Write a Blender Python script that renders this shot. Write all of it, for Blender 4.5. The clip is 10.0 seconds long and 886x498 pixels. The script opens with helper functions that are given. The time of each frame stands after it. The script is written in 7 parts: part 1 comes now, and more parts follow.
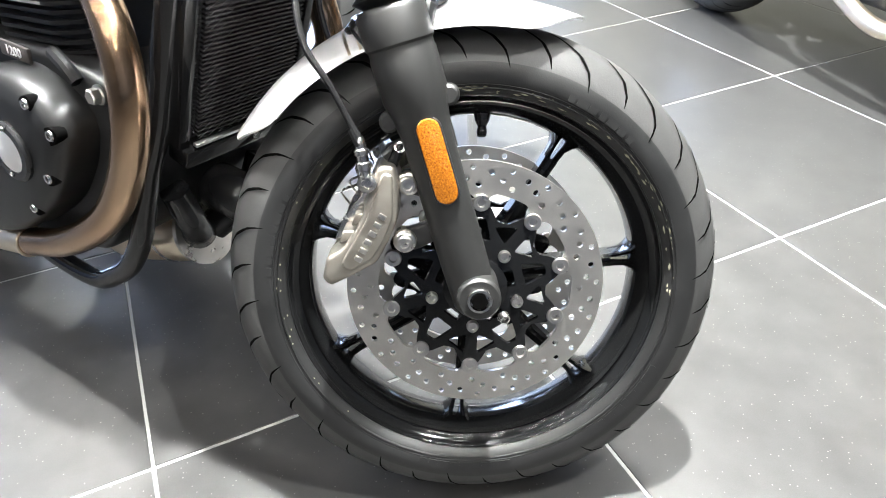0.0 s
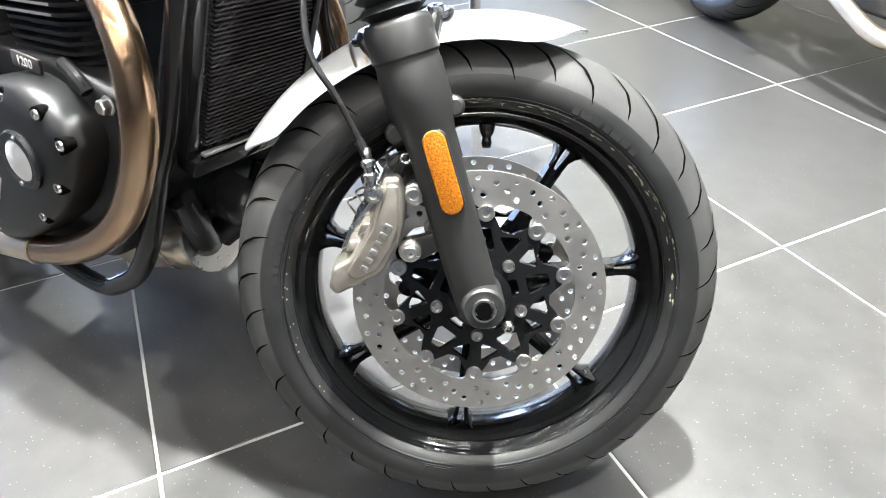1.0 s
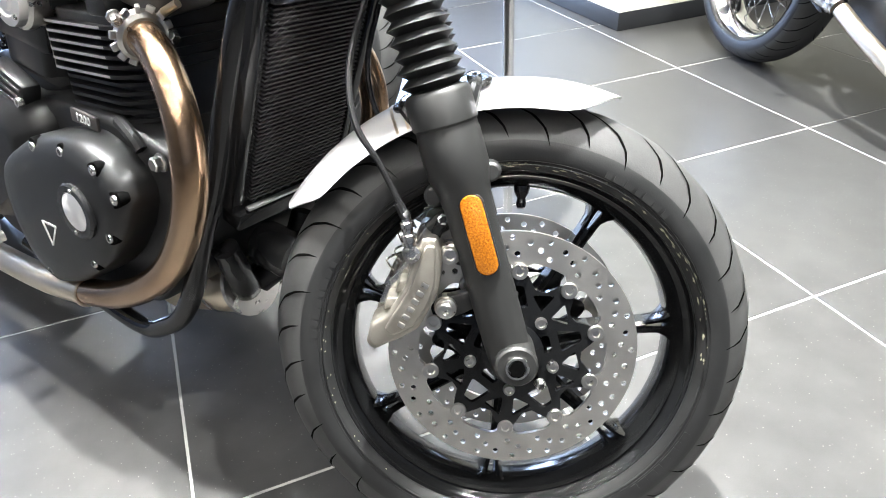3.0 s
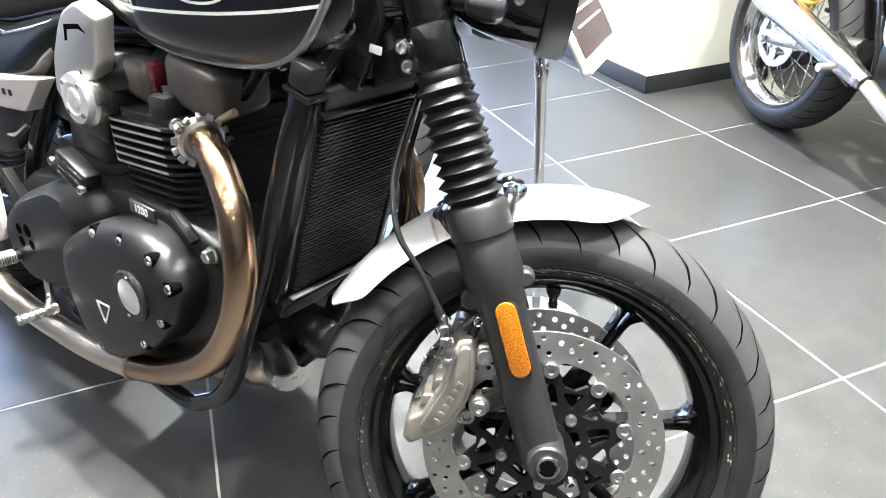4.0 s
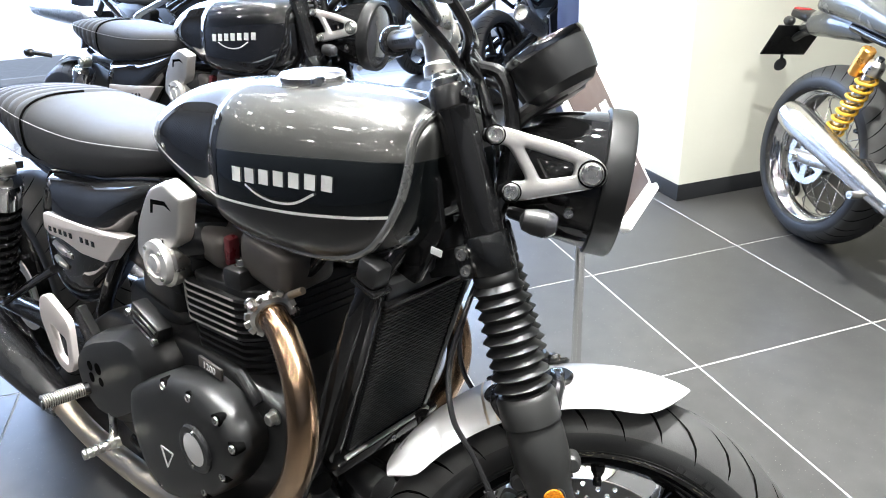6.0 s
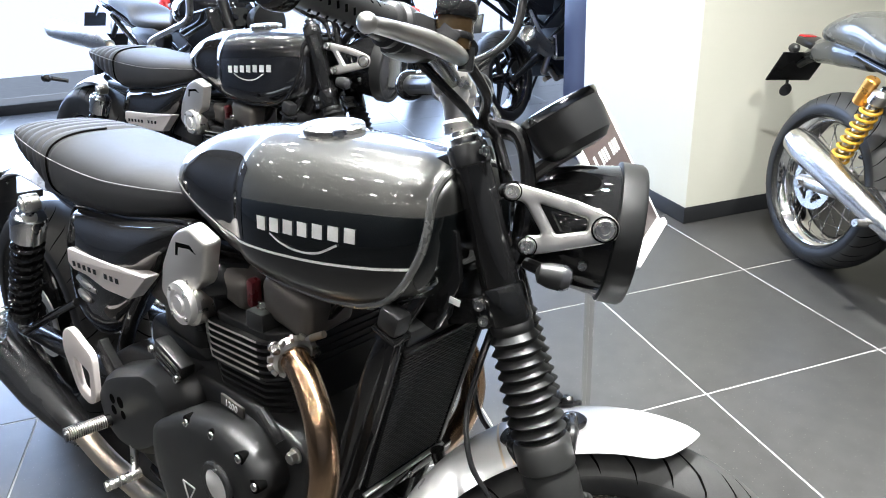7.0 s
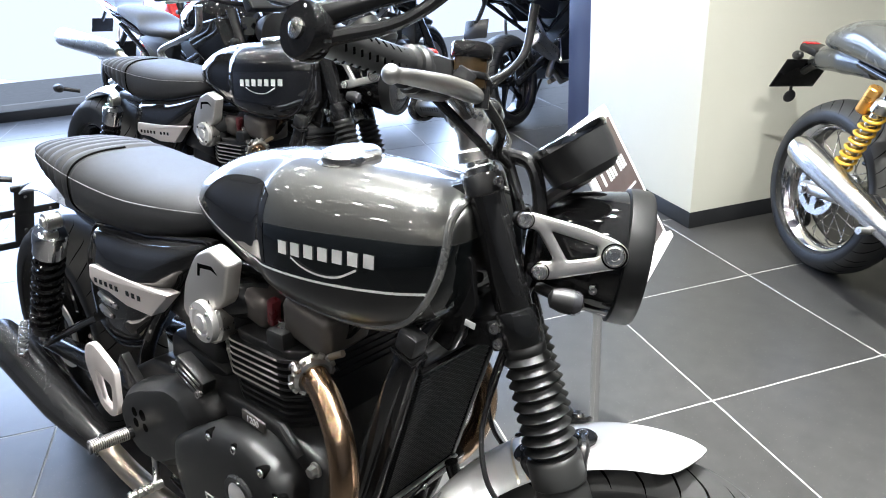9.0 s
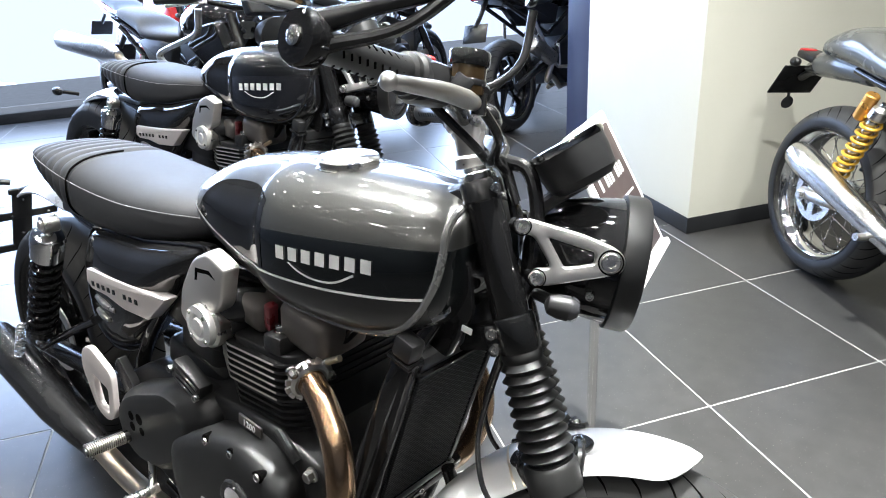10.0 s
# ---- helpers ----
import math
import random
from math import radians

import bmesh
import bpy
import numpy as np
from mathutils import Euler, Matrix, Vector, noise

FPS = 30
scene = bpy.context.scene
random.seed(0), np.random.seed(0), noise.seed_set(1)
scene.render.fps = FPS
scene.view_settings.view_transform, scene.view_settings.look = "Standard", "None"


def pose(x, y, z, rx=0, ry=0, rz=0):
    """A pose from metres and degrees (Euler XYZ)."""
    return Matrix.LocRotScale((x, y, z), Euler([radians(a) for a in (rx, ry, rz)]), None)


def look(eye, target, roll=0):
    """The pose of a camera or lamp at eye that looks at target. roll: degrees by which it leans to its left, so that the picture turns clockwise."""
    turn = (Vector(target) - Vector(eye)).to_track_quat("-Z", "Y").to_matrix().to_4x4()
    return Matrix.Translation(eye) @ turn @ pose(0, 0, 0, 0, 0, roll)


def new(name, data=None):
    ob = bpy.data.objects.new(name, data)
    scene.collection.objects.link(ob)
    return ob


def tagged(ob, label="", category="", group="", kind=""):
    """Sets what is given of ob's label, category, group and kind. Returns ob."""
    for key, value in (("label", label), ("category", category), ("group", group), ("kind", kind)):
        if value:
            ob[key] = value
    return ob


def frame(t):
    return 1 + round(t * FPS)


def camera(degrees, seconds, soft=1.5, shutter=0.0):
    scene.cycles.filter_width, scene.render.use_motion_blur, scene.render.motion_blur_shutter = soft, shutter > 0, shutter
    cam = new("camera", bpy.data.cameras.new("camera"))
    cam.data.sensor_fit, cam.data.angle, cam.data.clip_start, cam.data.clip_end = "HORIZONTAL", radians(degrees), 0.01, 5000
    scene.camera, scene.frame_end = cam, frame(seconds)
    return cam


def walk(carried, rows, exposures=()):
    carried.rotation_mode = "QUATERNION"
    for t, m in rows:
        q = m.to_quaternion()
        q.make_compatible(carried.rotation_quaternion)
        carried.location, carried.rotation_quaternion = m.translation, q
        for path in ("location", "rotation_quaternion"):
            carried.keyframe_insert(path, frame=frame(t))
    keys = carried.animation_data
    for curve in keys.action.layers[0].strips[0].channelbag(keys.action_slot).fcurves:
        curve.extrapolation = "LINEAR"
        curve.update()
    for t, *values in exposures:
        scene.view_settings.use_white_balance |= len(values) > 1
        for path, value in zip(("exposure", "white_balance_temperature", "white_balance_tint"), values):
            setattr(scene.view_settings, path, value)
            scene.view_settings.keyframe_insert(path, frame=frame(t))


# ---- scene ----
# camera and its path
cam = camera(65.8, 10.0, soft=1.0)
PATH = [
    (0, (0.052, 0.037, 0.83), (-0.028, 1.638, -0.365), -2.7),
    (0.5, (0.051, 0.036, 0.833), (-0.035, 1.645, -0.352), -2.7),
    (1, (0.05, 0.034, 0.839), (-0.038, 1.644, -0.344), -2.7),
    (1.5, (0.049, 0.029, 0.838), (-0.043, 1.647, -0.335), -2.7),
    (2, (0.048, 0.027, 0.841), (-0.056, 1.651, -0.323), -2.9),
    (3.5, (0.035, 0.04, 0.924), (-0.162, 1.713, -0.154), -3.3),
    (4, (0.029, 0.041, 0.97), (-0.202, 1.744, -0.054), -3.3),
    (4.5, (0.02, 0.04, 1.011), (-0.245, 1.771, 0.045), -3.4),
    (5, (0.014, 0.045, 1.06), (-0.282, 1.799, 0.145), -3.5),
    (5.5, (0.009, 0.05, 1.09), (-0.298, 1.822, 0.215), -3.4),
    (6, (0.004, 0.049, 1.131), (-0.31, 1.833, 0.284), -3.3),
    (7.5, (-0.012, 0.031, 1.212), (-0.345, 1.827, 0.397), -3.5),
    (8, (-0.014, 0.024, 1.232), (-0.346, 1.819, 0.415), -3.6),
    (8.5, (-0.016, 0.018, 1.24), (-0.353, 1.81, 0.418), -3.8),
    (9, (-0.017, 0.019, 1.238), (-0.358, 1.809, 0.415), -3.9),
    (9.5, (-0.014, 0.022, 1.239), (-0.357, 1.811, 0.414), -3.8),
    (10, (-0.015, 0.019, 1.241), (-0.352, 1.815, 0.427), -3.6),
]
walk(cam, [(t, look(eye, target, roll)) for t, eye, target, roll in PATH],
     exposures=[(0, 1.22), (2.2, 1.22), (3.5, 1.18), (4.5, 1.0), (5.5, 0.66), (6.5, 0.32), (7.5, 0.16), (10, 0.08)])

# ---- light: a showroom with ceiling spots, light panels and a glazed front ----
world = bpy.data.worlds.new("showroom_world")
scene.world = world
world.use_nodes = True
wbg = world.node_tree.nodes["Background"]
wbg.inputs[0].default_value = (0.62, 0.72, 1.0, 1)
wbg.inputs[1].default_value = 0.25
CEIL = 3.3


def area_lamp(name, at, size, size_y, power, colour, target, shape="RECTANGLE"):
    d = bpy.data.lights.new(name, "AREA")
    d.shape, d.size, d.energy, d.color = shape, size, power, colour
    if shape in ("RECTANGLE", "ELLIPSE"):
        d.size_y = size_y
    ob = new(name, d)
    ob.matrix_world = look(at, target)
    return ob


# place over the floor, power and beam angle of each lit ceiling spot
SPOTS = [(0.22, 1.12, 82, 90), (-1.30, 1.50, 10, 95), (0.30, 1.75, 5, 180), (-2.1, 0.7, 3, 120), (1.30, 0.25, 78, 180), (-0.75, -1.0, 1, 120),
         (-2.6, 3.6, 24, 120), (1.85, 1.75, 16, 180), (-1.1, 3.2, 46, 120), (1.0, -1.8, 3, 120), (-3.6, 3.9, 18, 120), (1.1, 2.2, 13, 180)]
for sx, sy, power, beam in SPOTS:
    lamp = area_lamp("spot_lamp", (sx, sy, CEIL - 0.06), 0.09, 0.09, power, (0.985, 1.0, 0.975), (sx, sy, 0), "DISK")
    lamp.data.spread = radians(beam)
# an added lamp, tilted at the grey tank to bring out its highlight
lamp = area_lamp("tank_highlight_lamp", (-1.15, 1.45, CEIL - 0.06), 0.09, 0.09, 9, (0.99, 1.0, 0.97), (-0.42, 0.97, 0.9), "DISK")
lamp.data.spread = radians(50)
area_lamp("window_light", (-3.4, 5.7, 1.5), 6.0, 2.4, 760, (0.47, 0.64, 1.0), (-1.2, 0.6, 0.2))

# ---- materials ----


def material(name, colour, rough=0.5, metal=0.0, second=None, scale=40.0, amount=0.5, fine=400.0, bump=0.05, coat=0.0, rough_var=0.1, stretch=(1, 1, 1), spec=0.5):
    """Base colour varied at two scales towards a second colour, with fine relief."""
    m = bpy.data.materials.new(name)
    m.use_nodes = True
    nt = m.node_tree
    n, l = nt.nodes, nt.links
    b = n["Principled BSDF"]
    tc, mp = n.new("ShaderNodeTexCoord"), n.new("ShaderNodeMapping")
    mp.inputs["Scale"].default_value = stretch
    l.new(tc.outputs["Object"], mp.inputs["Vector"])
    big, small = n.new("ShaderNodeTexNoise"), n.new("ShaderNodeTexNoise")
    big.inputs["Scale"].default_value, small.inputs["Scale"].default_value = scale, fine
    big.inputs["Detail"].default_value, small.inputs["Detail"].default_value = 5, 2
    l.new(mp.outputs[0], big.inputs["Vector"])
    l.new(mp.outputs[0], small.inputs["Vector"])
    add = n.new("ShaderNodeMath")
    add.operation = "MULTIPLY_ADD"
    add.inputs[1].default_value = 0.35
    l.new(small.outputs[0], add.inputs[0])
    l.new(big.outputs[0], add.inputs[2])
    ramp = n.new("ShaderNodeMapRange")
    ramp.inputs["From Min"].default_value, ramp.inputs["From Max"].default_value = 0.45, 0.95
    ramp.inputs["To Max"].default_value = amount
    l.new(add.outputs[0], ramp.inputs["Value"])
    mix = n.new("ShaderNodeMix")
    mix.data_type = "RGBA"
    c2 = second or tuple(min(1, c * 1.5 + 0.01) for c in colour)
    mix.inputs["A"].default_value, mix.inputs["B"].default_value = (*colour, 1), (*c2, 1)
    l.new(ramp.outputs[0], mix.inputs["Factor"])
    l.new(mix.outputs["Result"], b.inputs["Base Color"])
    rr = n.new("ShaderNodeMapRange")
    rr.inputs["To Min"].default_value, rr.inputs["To Max"].default_value = max(0.02, rough - rough_var), min(1, rough + rough_var)
    l.new(big.outputs[0], rr.inputs["Value"])
    l.new(rr.outputs[0], b.inputs["Roughness"])
    b.inputs["Metallic"].default_value = metal
    b.inputs["Coat Weight"].default_value = coat
    b.inputs["Coat Roughness"].default_value = 0.03
    b.inputs["Specular IOR Level"].default_value = spec
    if bump:
        bp = n.new("ShaderNodeBump")
        bp.inputs["Strength"].default_value, bp.inputs["Distance"].default_value = bump, 0.001
        l.new(small.outputs[0], bp.inputs["Height"])
        l.new(bp.outputs[0], b.inputs["Normal"])
    return m


GLOSS_BLACK = material("gloss_black_paint", (0.009, 0.009, 0.0095), 0.022, 0, (0.012, 0.012, 0.0125), 6, 0.6, 900, 0.0, rough_var=0.008, spec=0.4)
RIM_BLACK = material("rim_black", (0.006, 0.0062, 0.0066), 0.11, 0, (0.009, 0.0092, 0.0096), 20, 0.6, 700, 0.015, rough_var=0.03, spec=0.4)
SATIN_BLACK = material("satin_black_metal", (0.014, 0.0142, 0.015), 0.22, 0.0, (0.020, 0.0202, 0.021), 30, 0.5, 900, 0.03, spec=0.4, rough_var=0.04)
CASE_BLACK = material("powder_coat_case", (0.012, 0.0122, 0.0128), 0.36, 0.0, (0.018, 0.0182, 0.0188), 25, 0.6, 1500, 0.10, spec=0.30, rough_var=0.04)
PLASTIC = material("black_plastic", (0.016, 0.0162, 0.017), 0.36, 0, (0.022, 0.0222, 0.023), 40, 0.5, 1200, 0.06, spec=0.38, rough_var=0.04)
RUBBER = material("tyre_rubber", (0.011, 0.0112, 0.0116), 0.44, 0, (0.019, 0.0192, 0.0196), 22, 0.8, 700, 0.12, spec=0.38)
TREAD = material("worn_tread_rubber", (0.034, 0.0342, 0.0345), 0.60, 0, (0.052, 0.052, 0.0515), 16, 0.9, 600, 0.16, spec=0.34)
# near-black: painted shade for grooves, slits and holes; also the seat piping
RECESS_SHADE_SEAM = material("recess_shade_and_seam_black", (0.002, 0.002, 0.002), 0.95, 0, (0.003, 0.003, 0.003), bump=0, spec=0.02)
GAITER = material("gaiter_rubber", (0.009, 0.0092, 0.0096), 0.42, 0, (0.014, 0.0142, 0.0146), 40, 0.5, 800, 0.05, spec=0.26, rough_var=0.05)
LEG_GREY = material("anthracite_fork_paint", (0.019, 0.0192, 0.019), 0.42, 0.1, (0.026, 0.0262, 0.026), 20, 0.6, 1800, 0.10)
ALU = material("cast_aluminium", (0.62, 0.6, 0.57), 0.3, 1.0, (0.75, 0.73, 0.7), 60, 0.7, 900, 0.05)
BRUSHED = material("brushed_aluminium", (0.62, 0.61, 0.595), 0.36, 1.0, (0.65, 0.64, 0.625), 25, 0.4, 250, 0.005, stretch=(1, 1, 8), rough_var=0.02)
CALIPER = material("grey_caliper_casting", (0.34, 0.315, 0.27), 0.40, 0.9, (0.42, 0.395, 0.35), 60, 0.8, 1600, 0.25)
DISC = material("brake_disc_steel", (0.62, 0.595, 0.55), 0.36, 1.0, (0.72, 0.695, 0.65), 35, 0.9, 700, 0.10, rough_var=0.08)
CHROME = material("chrome", (0.8, 0.8, 0.8), 0.08, 1.0, (0.86, 0.86, 0.86), 20, 0.5, 300, 0.01, rough_var=0.04)
STEEL = material("bolt_steel", (0.6, 0.59, 0.57), 0.25, 1.0, (0.7, 0.69, 0.67), 80, 0.6, 500, 0.03)
BRONZE = material("heat_tinted_exhaust", (0.37, 0.23, 0.135), 0.22, 1.0, (0.52, 0.37, 0.25), 6, 1.0, 300, 0.02, rough_var=0.06)
EXH_STEEL = material("stainless_exhaust", (0.72, 0.61, 0.47), 0.33, 1.0, (0.80, 0.71, 0.58), 9, 1.0, 300, 0.03)
WHITE_PAINT = material("silver_white_paint", (0.66, 0.66, 0.67), 0.3, 0.15, (0.72, 0.72, 0.73), 10, 0.7, 1500, 0.03, coat=0.7)
GREY_LEATHER = material("dark_grey_vinyl", (0.034, 0.035, 0.038), 0.56, 0, (0.046, 0.047, 0.050), 60, 0.6, 1500, 0.25, spec=0.3, rough_var=0.05)
THREAD = material("grey_thread", (0.27, 0.27, 0.28), 0.7)
WHITE_MARK = material("white_pinstripe", (0.75, 0.75, 0.74), 0.35)
SILVER_MARK = material("silver_emblem", (0.72, 0.72, 0.72), 0.35, 0.1)
COVER_GREY = material("cam_cover_grey", (0.095, 0.086, 0.080), 0.36, 0.4, (0.125, 0.115, 0.108), 30, 0.6, 1500, 0.08)
PLUG_RED = material("plug_lead_red", (0.10, 0.012, 0.016), 0.3, 0, coat=0.4)
CABLE = material("black_cable", (0.010, 0.010, 0.0105), 0.22, 0, (0.016, 0.016, 0.0165), 50)
CORE = material("radiator_core", (0.013, 0.0132, 0.0138), 0.45, 0.2, (0.020, 0.0202, 0.021), 80, 0.7, 900, 0.1)
GOLD = material("yellow_spring", (0.60, 0.34, 0.03), 0.3, 0.2, (0.66, 0.40, 0.05), 40)
GOLD_CAN = material("gold_reservoir", (0.62, 0.30, 0.07), 0.3, 0.8, (0.7, 0.4, 0.12), 40)
FLUID = material("amber_fluid", (0.045, 0.028, 0.013), 0.08, 0)
RED_PAINT = material("red_paint", (0.5, 0.02, 0.02), 0.2, 0, coat=0.8)
SCUFF = material("pale_rubber_scuff", (0.42, 0.40, 0.28), 0.7, 0, (0.2, 0.19, 0.14), 60, 0.8)
SILENCER = material("polished_steel", (0.62, 0.605, 0.58), 0.24, 1.0, (0.70, 0.685, 0.66), 20, 0.6, 400, 0.02, rough_var=0.06)
TURNED = material("turned_aluminium", (0.66, 0.635, 0.61), 0.40, 0.85, (0.71, 0.685, 0.66), 25, 0.5, 250, 0.02)
PLATE_SILVER = material("satin_silver_plate", (0.74, 0.68, 0.66), 0.32, 0.3, (0.79, 0.73, 0.71), 25, 0.5, 250, 0.02)
SPUN = material("spun_aluminium", (0.92, 0.905, 0.89), 0.34, 0.75, (0.95, 0.94, 0.93), 25, 0.5, 250, 0.01)
tan_ = SPUN.node_tree.nodes.new("ShaderNodeTangent")
tan_.direction_type, tan_.axis = "RADIAL", "Y"
SPUN.node_tree.links.new(tan_.outputs[0], SPUN.node_tree.nodes["Principled BSDF"].inputs["Tangent"])
SPUN.node_tree.nodes["Principled BSDF"].inputs["Anisotropic"].default_value = 0.85
RED_LENS = material("red_lens", (0.4, 0.015, 0.02), 0.15, 0, coat=0.6)
MID_GREY = material("mid_grey_paint", (0.095, 0.099, 0.095), 0.25, 0.2, (0.12, 0.124, 0.12), 12, 0.6, 1500, 0.02, coat=0.6)
ORANGE = material("orange_red_paint", (0.75, 0.11, 0.03), 0.3, 0, coat=0.5)
WALL = material("white_wall_paint", (0.76, 0.75, 0.645), 0.6, 0, (0.81, 0.80, 0.70), 2.5, 0.8, 300, 0.06)
NAVY = material("navy_panel", (0.035, 0.042, 0.085), 0.35, 0, (0.045, 0.055, 0.105), 3, 0.7, 300, 0.03)
SKIRT = material("black_skirting", (0.014, 0.015, 0.017), 0.4, 0, (0.022, 0.023, 0.025), 8, 0.6)
CEILING = material("dark_ceiling_paint", (0.05, 0.05, 0.052), 0.8, 0, (0.06, 0.06, 0.062), 2, 0.6)
GROUT = material("light_grout", (0.38, 0.38, 0.365), 0.8, 0, (0.30, 0.30, 0.285), 15, 0.8, 300, 0.1)
GLOVE_TAIL = material("smoked_lens", (0.03, 0.03, 0.034), 0.08, 0, coat=0.3)


def amber_material():
    m = material("amber_reflector", (0.17, 0.042, 0.002), 0.2, 0, (0.50, 0.18, 0.010), 420, 1.0, 700, 0.6, coat=1.0)
    return m


AMBER = amber_material()


def tile_material():
    """Dark grey porcelain tile with pale flecks, satin sheen, each tile a shade of its own."""
    m = material("grey_porcelain_tile", (0.033, 0.0326, 0.0324), 0.33, 0, (0.054, 0.0533, 0.0522), 14, 0.9, 500, 0.06, rough_var=0.07)
    nt = m.node_tree
    n, l = nt.nodes, nt.links
    b = n["Principled BSDF"]
    src = b.inputs["Base Color"].links[0].from_socket
    info = n.new("ShaderNodeObjectInfo")
    tc = n.new("ShaderNodeTexCoord")
    fleck = n.new("ShaderNodeTexVoronoi")
    fleck.inputs["Scale"].default_value = 95
    l.new(tc.outputs["Object"], fleck.inputs["Vector"])
    cut = n.new("ShaderNodeMapRange")
    cut.inputs["From Min"].default_value, cut.inputs["From Max"].default_value = 0.11, 0.05
    cut.inputs["To Max"].default_value = 0.55
    l.new(fleck.outputs["Distance"], cut.inputs["Value"])
    mix = n.new("ShaderNodeMix")
    mix.data_type = "RGBA"
    mix.inputs["B"].default_value = (0.3, 0.29, 0.27, 1)
    l.new(cut.outputs[0], mix.inputs["Factor"])
    l.new(src, mix.inputs["A"])
    hsv = n.new("ShaderNodeHueSaturation")
    rv = n.new("ShaderNodeMapRange")
    rv.inputs["To Min"].default_value, rv.inputs["To Max"].default_value = 0.9, 1.1
    l.new(info.outputs["Random"], rv.inputs["Value"])
    l.new(rv.outputs[0], hsv.inputs["Value"])
    l.new(mix.outputs["Result"], hsv.inputs["Color"])
    l.new(hsv.outputs[0], b.inputs["Base Color"])
    return m


TILE = tile_material()


def tank_material(name, top, band, low):
    """Tank paint in three fields that follow the styling lines of the tank."""
    m = bpy.data.materials.new(name)
    m.use_nodes = True
    nt = m.node_tree
    n, l = nt.nodes, nt.links
    b = n["Principled BSDF"]
    tc, sep = n.new("ShaderNodeTexCoord"), n.new("ShaderNodeSeparateXYZ")
    l.new(tc.outputs["Object"], sep.inputs[0])

    def line(slope, level, width):
        k = n.new("ShaderNodeMath")
        k.operation = "MULTIPLY_ADD"
        k.inputs[1].default_value, k.inputs[2].default_value = -slope, -level
        l.new(sep.outputs["X"], k.inputs[0])
        s = n.new("ShaderNodeMath")
        s.operation = "ADD"
        l.new(k.outputs[0], s.inputs[0])
        l.new(sep.outputs["Z"], s.inputs[1])
        r = n.new("ShaderNodeMapRange")
        r.inputs["From Min"].default_value, r.inputs["From Max"].default_value = 0, width
        l.new(s.outputs[0], r.inputs["Value"])
        return r

    flake = n.new("ShaderNodeTexNoise")
    flake.inputs["Scale"].default_value = 1400
    l.new(tc.outputs["Object"], flake.inputs["Vector"])
    fl = n.new("ShaderNodeMix")
    fl.data_type = "RGBA"
    fl.inputs["A"].default_value, fl.inputs["B"].default_value = (*[c * 0.45 for c in top], 1), (*[min(1, c * 1.75) for c in top], 1)
    l.new(flake.outputs[0], fl.inputs["Factor"])
    up = line(0.07, 0.902, 0.0015)
    mix = n.new("ShaderNodeMix")
    mix.data_type = "RGBA"
    mix.inputs["A"].default_value = (*band, 1)
    l.new(up.outputs[0], mix.inputs["Factor"])
    l.new(fl.outputs["Result"], mix.inputs["B"])
    l.new(mix.outputs["Result"], b.inputs["Base Color"])
    me = n.new("ShaderNodeMath")
    me.operation = "MULTIPLY"
    me.inputs[1].default_value = 0.75
    l.new(up.outputs[0], me.inputs[0])
    l.new(me.outputs[0], b.inputs["Metallic"])
    ro = n.new("ShaderNodeMapRange")
    ro.inputs["To Min"].default_value, ro.inputs["To Max"].default_value = 0.03, 0.30
    l.new(up.outputs[0], ro.inputs["Value"])
    l.new(ro.outputs[0], b.inputs["Roughness"])
    b.inputs["Coat Weight"].default_value = 1.0
    b.inputs["Coat Roughness"].default_value = 0.015
    return m


TANK_GREY = tank_material("grey_and_black_tank_paint", (0.078, 0.078, 0.075), (0.004, 0.005, 0.0054), (0.05, 0.05, 0.05))
TANK_BLACK = tank_material("black_tank_paint", (0.008, 0.008, 0.009), (0.008, 0.008, 0.009), (0.01, 0.01, 0.01))
LOW_GREY = material("dark_grey_metallic", (0.020, 0.0195, 0.019), 0.30, 0.4, (0.032, 0.031, 0.030), 8, 0.7, 1500, 0.01, coat=1.0)


def emitter(name, colour, strength):
    m = bpy.data.materials.new(name)
    m.use_nodes = True
    nt = m.node_tree
    nt.nodes.remove(nt.nodes["Principled BSDF"])
    e = nt.nodes.new("ShaderNodeEmission")
    e.inputs[0].default_value, e.inputs[1].default_value = (*colour, 1), strength
    nt.links.new(e.outputs[0], nt.nodes["Material Output"].inputs[0])
    return m


SPOT_GLOW = emitter("lamp_glow", (1.0, 0.96, 0.90), 130.0)
OUTSIDE = emitter("daylight_outside", (0.66, 0.78, 1.0), 1.35)


def glass_material():
    m = bpy.data.materials.new("clear_glass")
    m.use_nodes = True
    b = m.node_tree.nodes["Principled BSDF"]
    b.inputs["Base Color"].default_value = (0.95, 0.97, 1, 1)
    b.inputs["Roughness"].default_value = 0.02
    b.inputs["Transmission Weight"].default_value = 1.0
    b.inputs["IOR"].default_value = 1.05
    return m


GLASS = glass_material()

CHARCOAL = material("charcoal_wall_paint", (0.05, 0.052, 0.056), 0.6, 0, (0.06, 0.062, 0.066), 2.5, 0.8, 300, 0.06)
SEAM_GREY = material("seam_grey_paint", (0.22, 0.22, 0.215), 0.25, 0.6, (0.26, 0.26, 0.255), 8, 0.6, 1500, 0.01, coat=1.0)
CARD = material("brown_price_card", (0.045, 0.033, 0.032), 0.4)
# ---- mesh helpers ----


